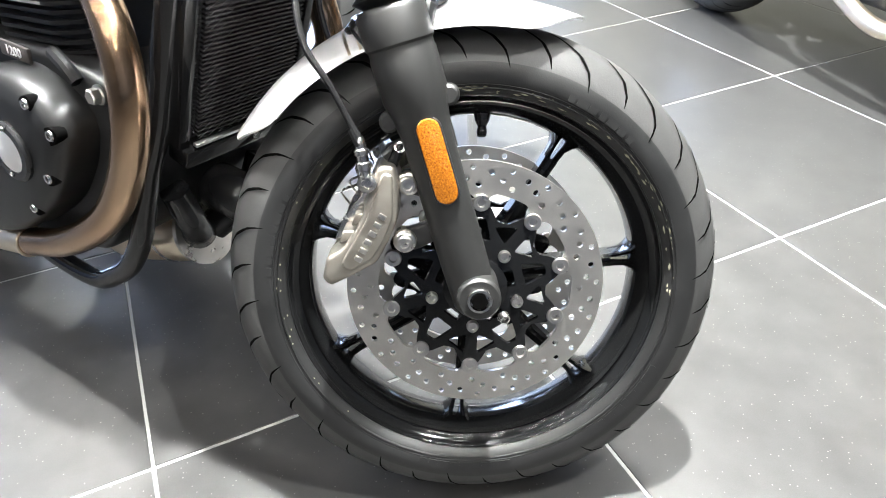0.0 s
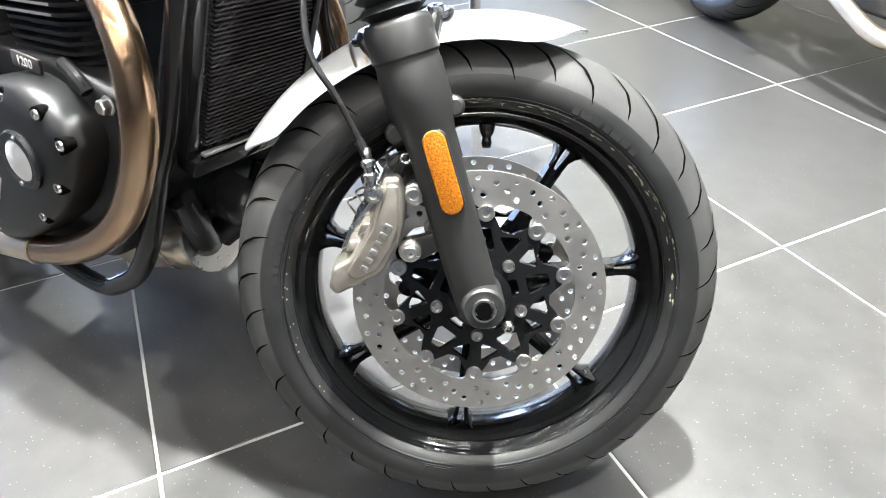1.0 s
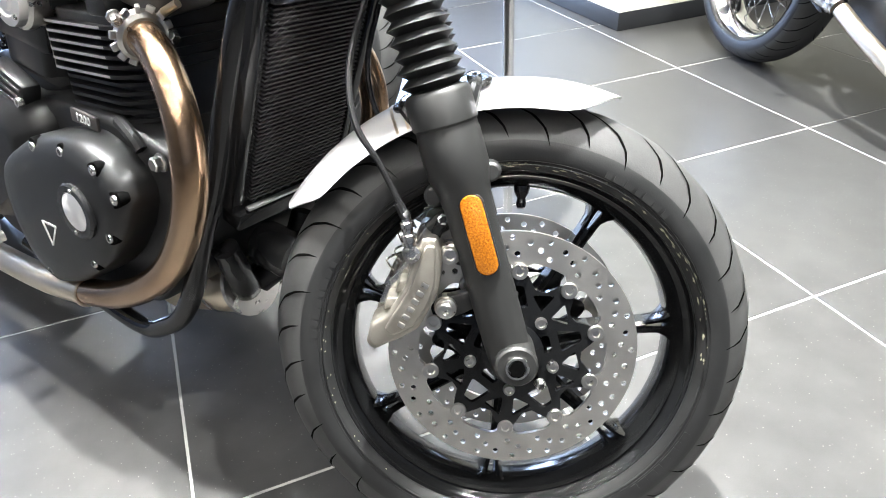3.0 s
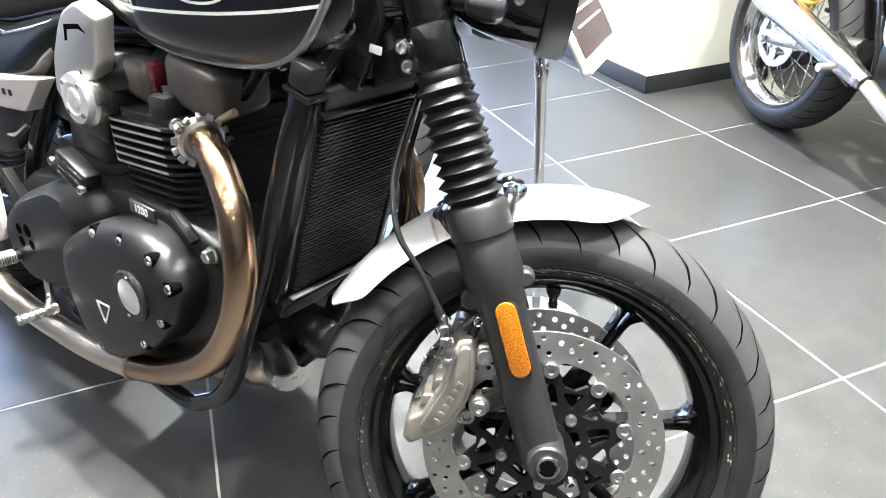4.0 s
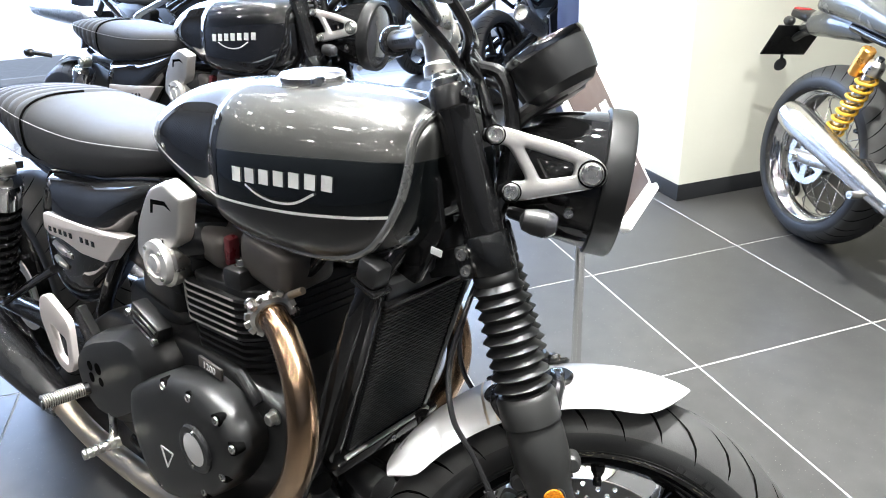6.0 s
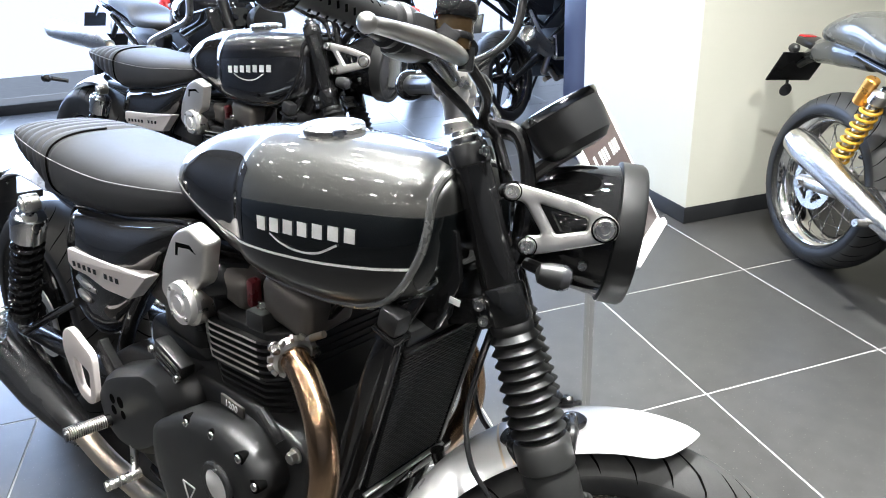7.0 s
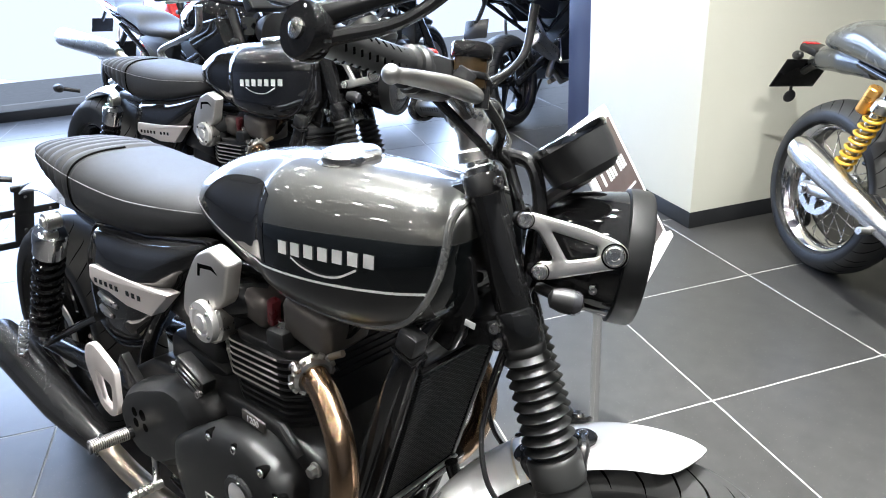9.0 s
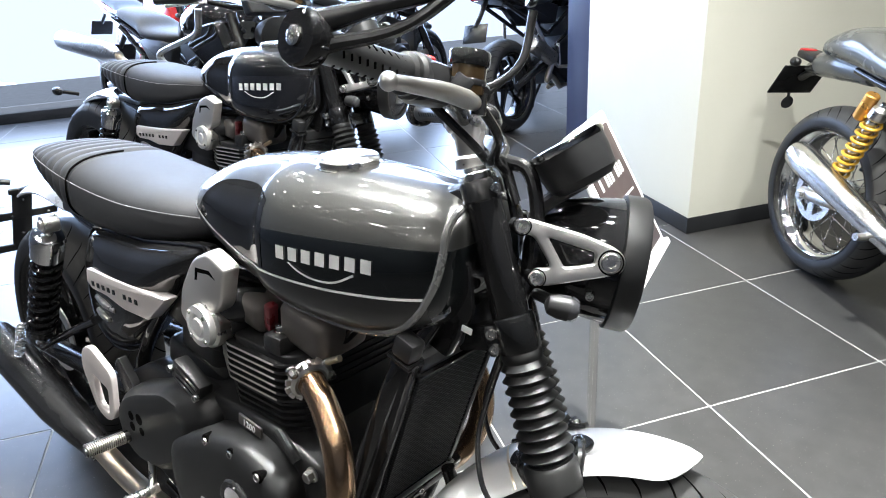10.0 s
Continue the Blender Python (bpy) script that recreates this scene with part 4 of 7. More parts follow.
    for side in (-1, 1):
        gi, go = Vector((-0.335, side * 0.22, 1.060)), Vector((-0.402, side * 0.328, 1.066))
        gdir = (go - gi).normalized()
        gl = (go - gi).length
        prof = [(0.0235, 0.0), (0.0235, 0.006), (0.0190, 0.009), (0.0180, 0.016), (0.0168, gl * 0.5), (0.0172, gl - 0.006), (0.0190, gl - 0.003), (0.0190, gl + 0.001)]
        gp = part("grip", lathe(prof, gi, gdir, 28), PLASTIC, bike, "black rubber handlebar grip with rows of slits", MS, 40)
        # slits are not cut: small near-black boxes paint their shade
        bm = bmesh.new()
        gu = gdir.cross(Vector((0, 0, 1))).normalized()
        gw = gu.cross(gdir)
        for row in range(6):
            for k in range(9):
                a = row * math.tau / 6 + 0.35
                out = gu * math.cos(a) + gw * math.sin(a)
                mm = Matrix((gdir, out.cross(gdir), out)).transposed().to_4x4()
                mm.translation = gi + gdir * (0.022 + 0.0105 * k) + out * 0.0170
                box((0.0022, 0.0070, 0.0012), mm @ Matrix.Rotation(0.5, 4, "Z"), 0, bm)
        tagged(part("grip_slit_shade", bm, RECESS_SHADE_SEAM, gp, smooth=0), kind="stuff")
        be = part("bar_end", lathe([(0.018, 0), (0.026, 0.003), (0.0275, 0.010), (0.0275, 0.020), (0.025, 0.024), (0.012, 0.025)], go, gdir, 32), GLOSS_BLACK, bike, "black bar end with a steel screw", MS)
        part("screw", lathe([(0.009, 0.024), (0.0095, 0.027), (0.007, 0.028), (0.004, 0.028), (0.003, 0.025)], go, gdir, 16), STEEL, be)
        # bar-end mirror
        arm = [go + gdir * 0.012 + Vector((0.012, 0, 0.016)), go + Vector((0.05, side * 0.005, 0.034)), go + Vector((0.12, side * 0.005, 0.06)), go + Vector((0.17, side * 0.005, 0.11)), go + Vector((0.18, side * 0.005, 0.20))]
        part("mirror_arm", tube(arm, [0.012, 0.008, 0.0075, 0.0075, 0.009], 12), SATIN_BLACK, be)
        part("mirror_stay", tube([go + gdir * 0.014 + Vector((0.022, 0, -0.004)), go + Vector((0.085, side * 0.006, 0.022)), go + Vector((0.155, side * 0.006, 0.085))], [0.008, 0.006, 0.007], 10), SATIN_BLACK, be)
        part("mirror_head", lathe([(0.01, -0.012), (0.04, -0.01), (0.045, 0.0), (0.043, 0.006)], arm[-1] + Vector((0.0, 0.0, 0.05)), (-1, -side * 0.2, 0.2), 32), SATIN_BLACK, be)
        # switch cube and lever
        sw = part("switch_pod", box((0.05, 0.052, 0.048), Matrix.Translation((-0.318, side * 0.195, 1.055)) @ Matrix.Rotation(radians(side * 28), 4, "Z"), 0.012), PLASTIC, bike, "black switch pod with a red button", MS)
        part("switch_collar", lathe([(0.024, 0), (0.026, 0.004), (0.026, 0.016), (0.022, 0.02)], gi - gdir * 0.022, gdir, 24), PLASTIC, sw)
        part("button", lathe([(0.007, 0), (0.007, 0.006), (0.005, 0.008)], (-0.318, side * 0.190, 1.078), (0.2, 0, 1), 12), RED_PAINT, sw, "red push button")
        lv = [(-0.262, side * 0.185, 1.040), (-0.270, side * 0.215, 1.041), (-0.288, side * 0.265, 1.041), (-0.310, side * 0.315, 1.038), (-0.327, side * 0.345, 1.036)]
        le = part("brake_lever" if side < 0 else "clutch_lever", tube(lv, [0.0085, 0.0105, 0.0098, 0.0080, 0.0068], 14), BRUSHED, bike, "polished alloy hand lever", MS)
        bmx = bmesh.new()
        bmesh.ops.create_uvsphere(bmx, u_segments=16, v_segments=10, radius=0.0092, matrix=Matrix.Translation(lv[-1]))
        part("ball_end", bmx, BRUSHED, le)
        part("pivot", lathe([(0.009, -0.012), (0.009, 0.012)], (-0.258, side * 0.183, 1.040), (0, 0, 1), 14), SATIN_BLACK, le)
        part("master_cylinder", tube([(-0.295, side * 0.16, 1.062), (-0.268, side * 0.145, 1.060), (-0.258, side * 0.185, 1.05)], [0.014, 0.015, 0.012], 14), SATIN_BLACK, le)
        part("cable", tube([(-0.262, side * 0.175, 1.045), (-0.235, side * 0.14, 1.01), (-0.238, side * 0.095, 0.985), (-0.222, side * 0.055, 0.965), (-0.2, side * 0.05, 0.90)], 0.0062, 10), CABLE, bike, "", MS)
        part("cable", tube([(-0.31, side * 0.18, 1.035), (-0.26, side * 0.15, 0.995), (-0.245, side * 0.10, 0.98), (-0.23, side * 0.06, 0.985), (-0.205, side * 0.058, 0.93)], 0.0055, 10), CABLE, bike, "", MS)
    rv = part("brake_fluid_reservoir", lathe([(0.016, 0), (0.0205, 0.003), (0.0205, 0.034)], (-0.274, -0.186, 1.046), (0, 0, 1), 24), FLUID, bike, "amber brake fluid reservoir with a black cap", MS)
    part("cap", lathe([(0.0225, 0.033), (0.0235, 0.036), (0.0235, 0.047), (0.0215, 0.050)], (-0.274, -0.186, 1.046), (0, 0, 1), 28), GLOSS_BLACK, rv)
    part("reservoir_bracket", box((0.022, 0.006, 0.030), pose(-0.280, -0.209, 1.052, 0, 30, 10), 0.002), SATIN_BLACK, rv)
    part("clamp_band", lathe([(0.0215, 0.012), (0.022, 0.013), (0.022, 0.018), (0.0215, 0.019)], (-0.274, -0.186, 1.046), (0, 0, 1), 28), SATIN_BLACK, rv)

    # tank
    rows = [(-0.220, 0.845, 0.918, 0.052, 2.3), (-0.224, 0.806, 0.932, 0.080, 2.4), (-0.240, 0.778, 0.942, 0.094, 2.5), (-0.275, 0.756, 0.949, 0.106, 2.6), (-0.33, 0.732, 0.953, 0.118, 2.6), (-0.41, 0.727, 0.955, 0.131, 2.6), (-0.49, 0.731, 0.954, 0.139, 2.6), (-0.545, 0.737, 0.953, 0.138, 2.6), (-0.572, 0.742, 0.951, 0.130, 2.6), (-0.63, 0.757, 0.946, 0.124, 2.5), (-0.70, 0.784, 0.934, 0.116, 2.4), (-0.765, 0.800, 0.910, 0.101, 2.3), (-0.805, 0.815, 0.882, 0.078, 2.2), (-0.826, 0.828, 0.856, 0.040, 2.1)]
    LOWN, WAIST = 4.0, 0.42

    def tank_ring(x, zb, zt, w, n):
        zc = zb + (zt - zb) * WAIST
        ring = []
        for a in np.linspace(0, math.tau, 80, endpoint=False):
            c, s_ = math.cos(a), math.sin(a)
            e = n if s_ >= 0 else LOWN
            h = (zt - zc) if s_ >= 0 else (zc - zb)
            ring.append((x, w * math.copysign(abs(c) ** (2 / e), c), zc + h * math.copysign(abs(s_) ** (2 / e), s_)))
        return ring
    bm = bmesh.new()
    st = stations(rows, 5)
    add_rings(bm, [tank_ring(x, zb, zt, w, n) for x, zb, zt, w, n in st])
    tank = part("fuel_tank", bm, tank_mat, bike, "teardrop fuel tank in metallic grey and black" if tank_mat is TANK_GREY else "gloss black teardrop fuel tank", None, 50)

    def tank_y(x, z):
        """The tank's right flank at x and z."""
        a = np.array(st)[::-1]
        zb, zt, w, n = (float(np.interp(x, a[:, 0], a[:, i])) for i in (1, 2, 3, 4))
        zc = zb + (zt - zb) * WAIST
        t, e = ((z - zc) / (zt - zc), n) if z > zc else ((zc - z) / (zc - zb), LOWN)
        return -w * (1 - min(0.999, t) ** e) ** (1 / e)

    def flank_strip(pts, half, lift, mat, name, parent, label=""):
        p = curve_points([(x, 0, z) for x, z in pts], 8)
        bm = bmesh.new()
        prev = None
        for i, q in enumerate(p):
            d = (p[min(i + 1, len(p) - 1)] - p[max(i - 1, 0)]).normalized()
            nrm = Vector((-d.z, 0, d.x))
            cur = []
            for e in (-half, half):
                r = q + nrm * e
                cur.append(bm.verts.new((r.x, tank_y(r.x, r.z) - lift, r.z)))
            if prev:
                bm.faces.new((prev[0], prev[1], cur[1], cur[0]))
            prev = cur
        return part(name, bm, mat, parent, label)

    STR = [(-0.790, 0.851), (-0.735, 0.833), (-0.66, 0.814), (-0.59, 0.800), (-0.50, 0.799), (-0.40, 0.8025), (-0.31, 0.811), (-0.245, 0.821)]
    if tank_mat is TANK_GREY:
        flank_strip(STR, 0.0019, 0.0012, WHITE_MARK, "pinstripe", tank, "thin white pinstripe")
    # lower field under the pinstripe
    bm = bmesh.new()
    prev = None
    for q in curve_points([(x, 0, z) for x, z in STR], 8):
        a = np.array(st)[::-1]
        zb = float(np.interp(q.x, a[:, 0], a[:, 1]))
        cur = []
        for j in range(9):
            z = q.z + (zb + 0.002 - q.z) * j / 8
            cur.append(bm.verts.new((q.x, tank_y(q.x, z) - 0.0007, z)))
        if prev:
            for j in range(8):
                bm.faces.new((prev[j], prev[j + 1], cur[j + 1], cur[j]))
        prev = cur
    part("lower_field", bm, low_mat, tank)
    # dark knee recess
    bm = bmesh.new()
    prev = None
    for q in np.linspace(0, 1, 22):
        x = -0.538 - 0.215 * q
        zt_ = 0.924 - 0.05 * (abs(q - 0.42) / 0.58) ** 3 - 0.02 * q
        zl = float(np.interp(x, [p[0] for p in STR], [p[1] for p in STR])) + 0.002
        cur = [bm.verts.new((x, tank_y(x, zl + (zt_ - zl) * j / 10) - 0.0006, zl + (zt_ - zl) * j / 10)) for j in range(11)]
        if prev:
            for j in range(10):
                bm.faces.new((prev[j], prev[j + 1], cur[j + 1], cur[j]))
        prev = cur
    part("knee_recess", bm, GLOSS_BLACK, tank, "gloss black knee recess")
    # maker's emblem as plain silver shapes: a row of blocks and a sweeping underline
    for i in range(7):
        x, z = -0.490 + 0.0262 * i, 0.8390 + 0.0018 * i
        flank_strip([(x - 0.0085, z), (x, z), (x + 0.0085, z)], 0.0098, 0.0016, SILVER_MARK, "emblem_block", tank)
    flank_strip([(-0.472, 0.828), (-0.450, 0.818), (-0.420, 0.813), (-0.385, 0.817), (-0.352, 0.834)], 0.0016, 0.0022, SILVER_MARK, "emblem_sweep", tank)
    # front seam band
    arr = np.array(st)[::-1]
    half_seam = [Vector((-0.236, 0, 0.9395)), Vector((-0.233, -0.045, 0.934)), Vector((-0.2305, -0.075, 0.915))]
    for x, z in ((-0.2295, 0.885), (-0.2325, 0.855), (-0.242, 0.826), (-0.261, 0.794), (-0.287, 0.769), (-0.323, 0.752), (-0.37, 0.744), (-0.44, 0.741), (-0.52, 0.747), (-0.60, 0.760), (-0.68, 0.785)):
        half_seam.append(Vector((x, tank_y(x, z) - 0.0005, z)))
    for sg in (1, -1):
        part("tank_seam", tube([Vector((p.x, p.y * sg, p.z)) for p in half_seam], [0.0058] * 8 + [0.005, 0.004, 0.003, 0.003, 0.0025, 0.002], 10, 6), SEAM_GREY if tank_mat is TANK_GREY else GLOSS_BLACK, tank, "rolled tank seam")
    # filler cap
    fcm = Matrix.Translation((-0.476, -0.014, 0.9465)) @ Matrix.Rotation(radians(4), 4, "X")
    fc = part("filler_cap", lathe([(0.050, -0.008), (0.0525, 0.001), (0.051, 0.005), (0.0465, 0.006), (0.0470, 0.009), (0.0468, 0.015), (0.043, 0.019), (0.028, 0.0215), (0.001, 0.0222)], (0, 0, 0), (0, 0, 1), 48), SILENCER, bike, "polished flip-up filler cap", fcm, 40)
    part("latch", box((0.018, 0.022, 0.016), pose(0.042, -0.026, 0.012, 0, 0, -32), 0.005), CHROME, fc)
    part("keyhole", lathe([(0.0045, 0), (0.0048, 0.001), (0.002, 0.0012)], (0.0500, -0.0315, 0.013), (0.86, -0.5, 0.1), 12), STEEL, fc)
    part("hinge", box((0.012, 0.026, 0.010), pose(-0.047, 0.0, 0.010), 0.003), CHROME, fc)

    # seat
    rows = [(-0.745, 0.785, 0.826, 0.062, 2.6), (-0.79, 0.765, 0.838, 0.088, 2.8), (-0.88, 0.738, 0.846, 0.115, 2.9), (-0.99, 0.718, 0.850, 0.128, 2.9), (-1.11, 0.714, 0.858, 0.133, 2.9), (-1.22, 0.722, 0.866, 0.132, 2.9), (-1.32, 0.752, 0.867, 0.125, 2.8), (-1.41, 0.785, 0.862, 0.110, 2.7), (-1.47, 0.812, 0.854, 0.088, 2.5), (-1.505, 0.828, 0.844, 0.05, 2.3)]
    ss = stations([(x - 0.015 + (x + 0.745) * 0.045, *q) for x, *q in rows], 22)
    bm = bmesh.new()
    rings = []
    for x, zb, zt, w, n in ss:
        dip = 0.0
        if x < -1.245:
            dip = 0.010 * (0.5 + 0.5 * math.cos((x + 1.245) / 0.042 * math.tau)) ** 3
        if abs(x + 1.235) < 0.012:
            dip = 0.006 * (1 - abs(x + 1.235) / 0.012)
        rings.append(superellipse(x, zb, zt - dip, w - dip * 0.6, n, 48))
    add_rings(bm, rings)
    seat = part("seat", bm, GREY_LEATHER, bike, "dark grey ribbed dual seat with pale stitching", None, 60)
    sa = np.array(ss)[::-1]

    def seat_at(x, ang):
        zb, zt, w, n = (float(np.interp(x, sa[:, 0], sa[:, i])) for i in (1, 2, 3, 4))
        c, s = math.cos(ang), math.sin(ang)
        return Vector((x, -w * abs(c) ** (2 / n), (zb + zt) / 2 + (zt - zb) / 2 * math.copysign(abs(s) ** (2 / n), s)))
    # stitches, piece by piece, along the shoulder
    bm = bmesh.new()
    for x in np.arange(-1.49, -0.79, 0.0065):
        p, q = seat_at(x, radians(14)), seat_at(x + 0.0042, radians(14))
        out = Vector((0, -0.0012, 0.0008))
        tube([p + out, q + out], 0.0008, 5, 1, bm)
    tagged(part("stitching", bm, THREAD, seat, "pale grey stitching"), kind="stuff")
    part("seam_piping", tube([seat_at(-1.235, radians(a)) + Vector((0, -0.001, 0.001)) for a in range(-60, 91, 10)], 0.0025, 6, 2), RECESS_SHADE_SEAM, seat)
    part("seat_base", box((0.62, 0.17, 0.03), pose(-1.1, 0, 0.708, 0, 3, 0), 0.01), PLASTIC, seat)

    # rear loop and mudguard
    sweep = curve_points([(-1.42, 0, 0.735), (-1.58, 0, 0.745), (-1.70, 0, 0.725), (-1.81, 0, 0.692)], 6)
    rings = []
    for i, q in enumerate(sweep):
        w = 0.078 * (1 - 0.35 * (i / (len(sweep) - 1)) ** 2)
        arc = [(u * w, -0.026 * u * u) for u in np.linspace(-1, 1, 13)]
        rings.append([q + Vector((0, y, z)) for y, z in arc] + [q + Vector((0, y * 0.97, z - 0.005)) for y, z in arc[::-1]])
    part("rear_mudguard", add_rings(bmesh.new(), rings), fender_mat, bike, "short silver-white rear mudguard", None, 50)
    if not big_rear:
        HM = Matrix.Translation((-1.955, 0, 0.565)) @ Matrix.Rotation(radians(22), 4, "Y")
        ph = part("plate_holder", box((0.008, 0.055, 0.20), HM, 0.003), PLASTIC, bike, "black number plate bracket")
        for dz in (0.012, -0.105):
            part("bracket_bar", box((0.007, 0.20, 0.026), HM @ Matrix.Translation((0.001, 0, dz)), 0.003), PLASTIC, ph)
        part("bracket_head", box((0.012, 0.075, 0.018), HM @ Matrix.Translation((0.002, 0, 0.098)), 0.004), PLASTIC, ph)
        for dy, dz in ((-0.07, 0.012), (0.07, 0.012), (-0.03, 0.012), (0, 0.07), (0, -0.05)):
            part("rivet", bolt(HM @ Vector((0.004, dy, dz)), HM.to_3x3() @ Vector((1, 0, 0)), 0.005, 0.005), STEEL, ph)
        part("plate_arm", tube([(-1.70, 0, 0.70), (-1.83, 0, 0.675), (-1.93, 0, 0.645)], 0.014, 10), PLASTIC, bike)
    for side in (-1, 1):
        part("rear_signal", lathe([(0.006, -0.03), (0.016, -0.02), (0.019, 0.0), (0.015, 0.014), (0.001, 0.017)], (-1.86, side * 0.130, 0.715), (-1, 0, 0), 20), PLASTIC, bike, "black rear turn signal")
        part("signal_stalk", tube([(-1.86, side * 0.125, 0.715), (-1.84, side * 0.05, 0.70)], 0.009, 10), PLASTIC, bike)
        part("subframe_tube", tube([(-0.76, side * 0.08, 0.745), (-1.0, side * 0.075, 0.695), (-1.30, side * 0.075, 0.705), (-1.45, side * 0.065, 0.745)], 0.0125, 12), GLOSS_BLACK, bike)

        # side panel with plate
        o = round_outline([(-1.240, 0.655), (-1.186, 0.724), (-1.058, 0.738), (-0.956, 0.744), (-0.80, 0.772), (-0.738, 0.780), (-0.745, 0.745), (-0.806, 0.704), (-0.872, 0.641), (-0.954, 0.556), (-1.025, 0.491), (-1.082, 0.463), (-1.154, 0.447), (-1.200, 0.455), (-1.238, 0.490), (-1.247, 0.55)], 0.025, 5)
        sp = part("side_panel", pillow(o, side * 0.085, side, [(1.0, 0.0), (1.0, 0.010), (0.985, 0.020), (0.95, 0.031), (0.88, 0.044), (0.76, 0.054), (0.6, 0.060), (0.4, 0.064), (0.2, 0.066), (0.06, 0.066)], (-1.0, 0.640)), GLOSS_BLACK, bike, "gloss black side panel with a silver name plate", None, 60)
        part("panel_lip", tube([(x, side * 0.110, z) for x, z in o[::2]], 0.0035, 8, 2, closed=True), GLOSS_BLACK, sp)
        o = [(-1.142, 0.652), (-1.149, 0.621), (-1.127, 0.609), (-1.066, 0.611), (-0.992, 0.602), (-0.894, 0.609), (-0.819, 0.672), (-0.980, 0.661)]
        npl = part("name_plate", plate(round_outline(o, 0.006), side * 0.1545, side * 0.128, bevel=0.0025), PLATE_SILVER, sp, "brushed silver name plate")
        for i in range(9):
            if i == 5:
                continue
            part("mark", box((0.0120, 0.001, 0.0105), pose(-1.118 + i * 0.0230, side * 0.1549, 0.6235 + 0.0014 * i, 0, -4, 0), 0.0003), SATIN_BLACK, npl)
        for (xa, za), (xb, zb_), rr in (((-1.123, 0.591), (-1.045, 0.581), 0.0095), ((-1.127, 0.560), (-1.077, 0.550), 0.0085)):
            part("louvre", tube([(xa, side * 0.147, za), ((xa + xb) / 2, side * 0.149, (za + zb_) / 2), (xb, side * 0.147, zb_)], [rr * 0.7, rr, rr * 0.7], 10), ALU, sp)
        # throttle body cover
        o = round_outline([(-0.728, 0.762), (-0.708, 0.784), (-0.665, 0.802), (-0.612, 0.784), (-0.618, 0.768), (-0.633, 0.716), (-0.655, 0.694), (-0.705, 0.664), (-0.755, 0.640), (-0.776, 0.658), (-0.761, 0.714)], 0.012, 4)
        tb = part("throttle_cover", plate(o, side * 0.154, side * 0.128, bevel=0.005, taper=0.93), TURNED, bike, "brushed alloy throttle body cover")
        o = [(-0.708, 0.742), (-0.703, 0.765), (-0.662, 0.769), (-0.646, 0.757), (-0.664, 0.762), (-0.697, 0.758), (-0.701, 0.743)]
        part("throttle_base", lathe([(0.040, -0.030), (0.043, -0.006), (0.043, 0.004), (0.039, 0.008)], (-0.694, side * 0.146, 0.664), (0, side, 0), 32), ALU, tb)
        # near-black inlay paints shade on the cover, which has no cut
        part("slot", plate(o, side * 0.1546, side * 0.145), RECESS_SHADE_SEAM, tb)
        part("throttle_body", lathe([(0.034, 0), (0.036, 0.06), (0.03, 0.10)], (-0.70, side * 0.13, 0.69), (0.6, -side * 0.5, 0.1), 24), SATIN_BLACK, bike)
        cp = part("throttle_cap", lathe([(0.036, -0.02), (0.038, 0.0), (0.036, 0.010), (0.024, 0.012), (0.021, 0.009), (0.016, 0.009), (0.014, 0.013), (0.001, 0.014)], (-0.694, side * 0.155, 0.664), (0, side, 0), 32), SPUN, tb, "turned alloy cap")
        for k in range(4):
            a = radians(45 + 90 * k)
            part("screw", bolt((-0.694 + 0.030 * math.cos(a), side * 0.166, 0.664 + 0.030 * math.sin(a)), (0, side, 0), 0.004, 0.002), STEEL, cp)
        part("air_box", box((0.26, 0.07, 0.16), pose(-0.86, side * 0.07, 0.66, 0, 8, 0), 0.02), PLASTIC, bike)

    # engine: crankcase, fins, head, covers
    o = round_outline([(-0.40, 0.50), (-0.42, 0.36), (-0.50, 0.245), (-0.64, 0.215), (-0.95, 0.235), (-1.04, 0.30), (-1.04, 0.44), (-0.94, 0.50), (-0.74, 0.52), (-0.56, 0.53)], 0.03, 4)
    eng = part("crankcase", plate(o, -0.145, 0.145, bevel=0.012), CASE_BLACK, bike, "black powder-coated crankcase")

    def fin_outline(xr, xf, hy):
        return [(xr, -hy + 0.05), (xr + 0.10, -hy), (xf - 0.025, -hy), (xf, -hy + 0.025), (xf, hy - 0.025), (xf - 0.025, hy), (xr + 0.10, hy), (xr, hy - 0.05)]

    LEANF = Matrix.Translation((-0.6, 0, 0.5)) @ Matrix.Rotation(radians(-2.5), 4, "Y") @ Matrix.Translation((0.6, 0, -0.5))

    def slab(xr, xf, hy, z0, z1, bev):
        b2 = plate(round_outline(fin_outline(xr, xf, hy), 0.008, 3), -z1, -z0, bevel=bev)
        bmesh.ops.transform(b2, matrix=LEANF @ Matrix.Rotation(radians(-90), 4, "X"), verts=b2.verts[:])
        return b2
    part("cylinder_core", slab(-0.715, -0.485, 0.115, 0.46, 0.642, 0), CASE_BLACK, bike, "black cylinder block", None, 30)
    for k in range(12):
        z = 0.638 - k * 0.0122
        sh = 0.0 if k < 6 else 0.008
        fn = part("cooling_fin", slab(-0.745 + sh, -0.482 - sh, 0.140 - sh, z, z + 0.0045, 0), CASE_BLACK, bike, "", None, 30)
        if k < 6:
            part("bright_edge", slab(-0.7458, -0.490, 0.1410, z + 0.0006, z + 0.0039, 0), TURNED, fn, "machined bright fin edge", None, 30)
    hd_ = part("cylinder_head", slab(-0.730, -0.475, 0.130, 0.640, 0.656, 0.004), CASE_BLACK, bike)
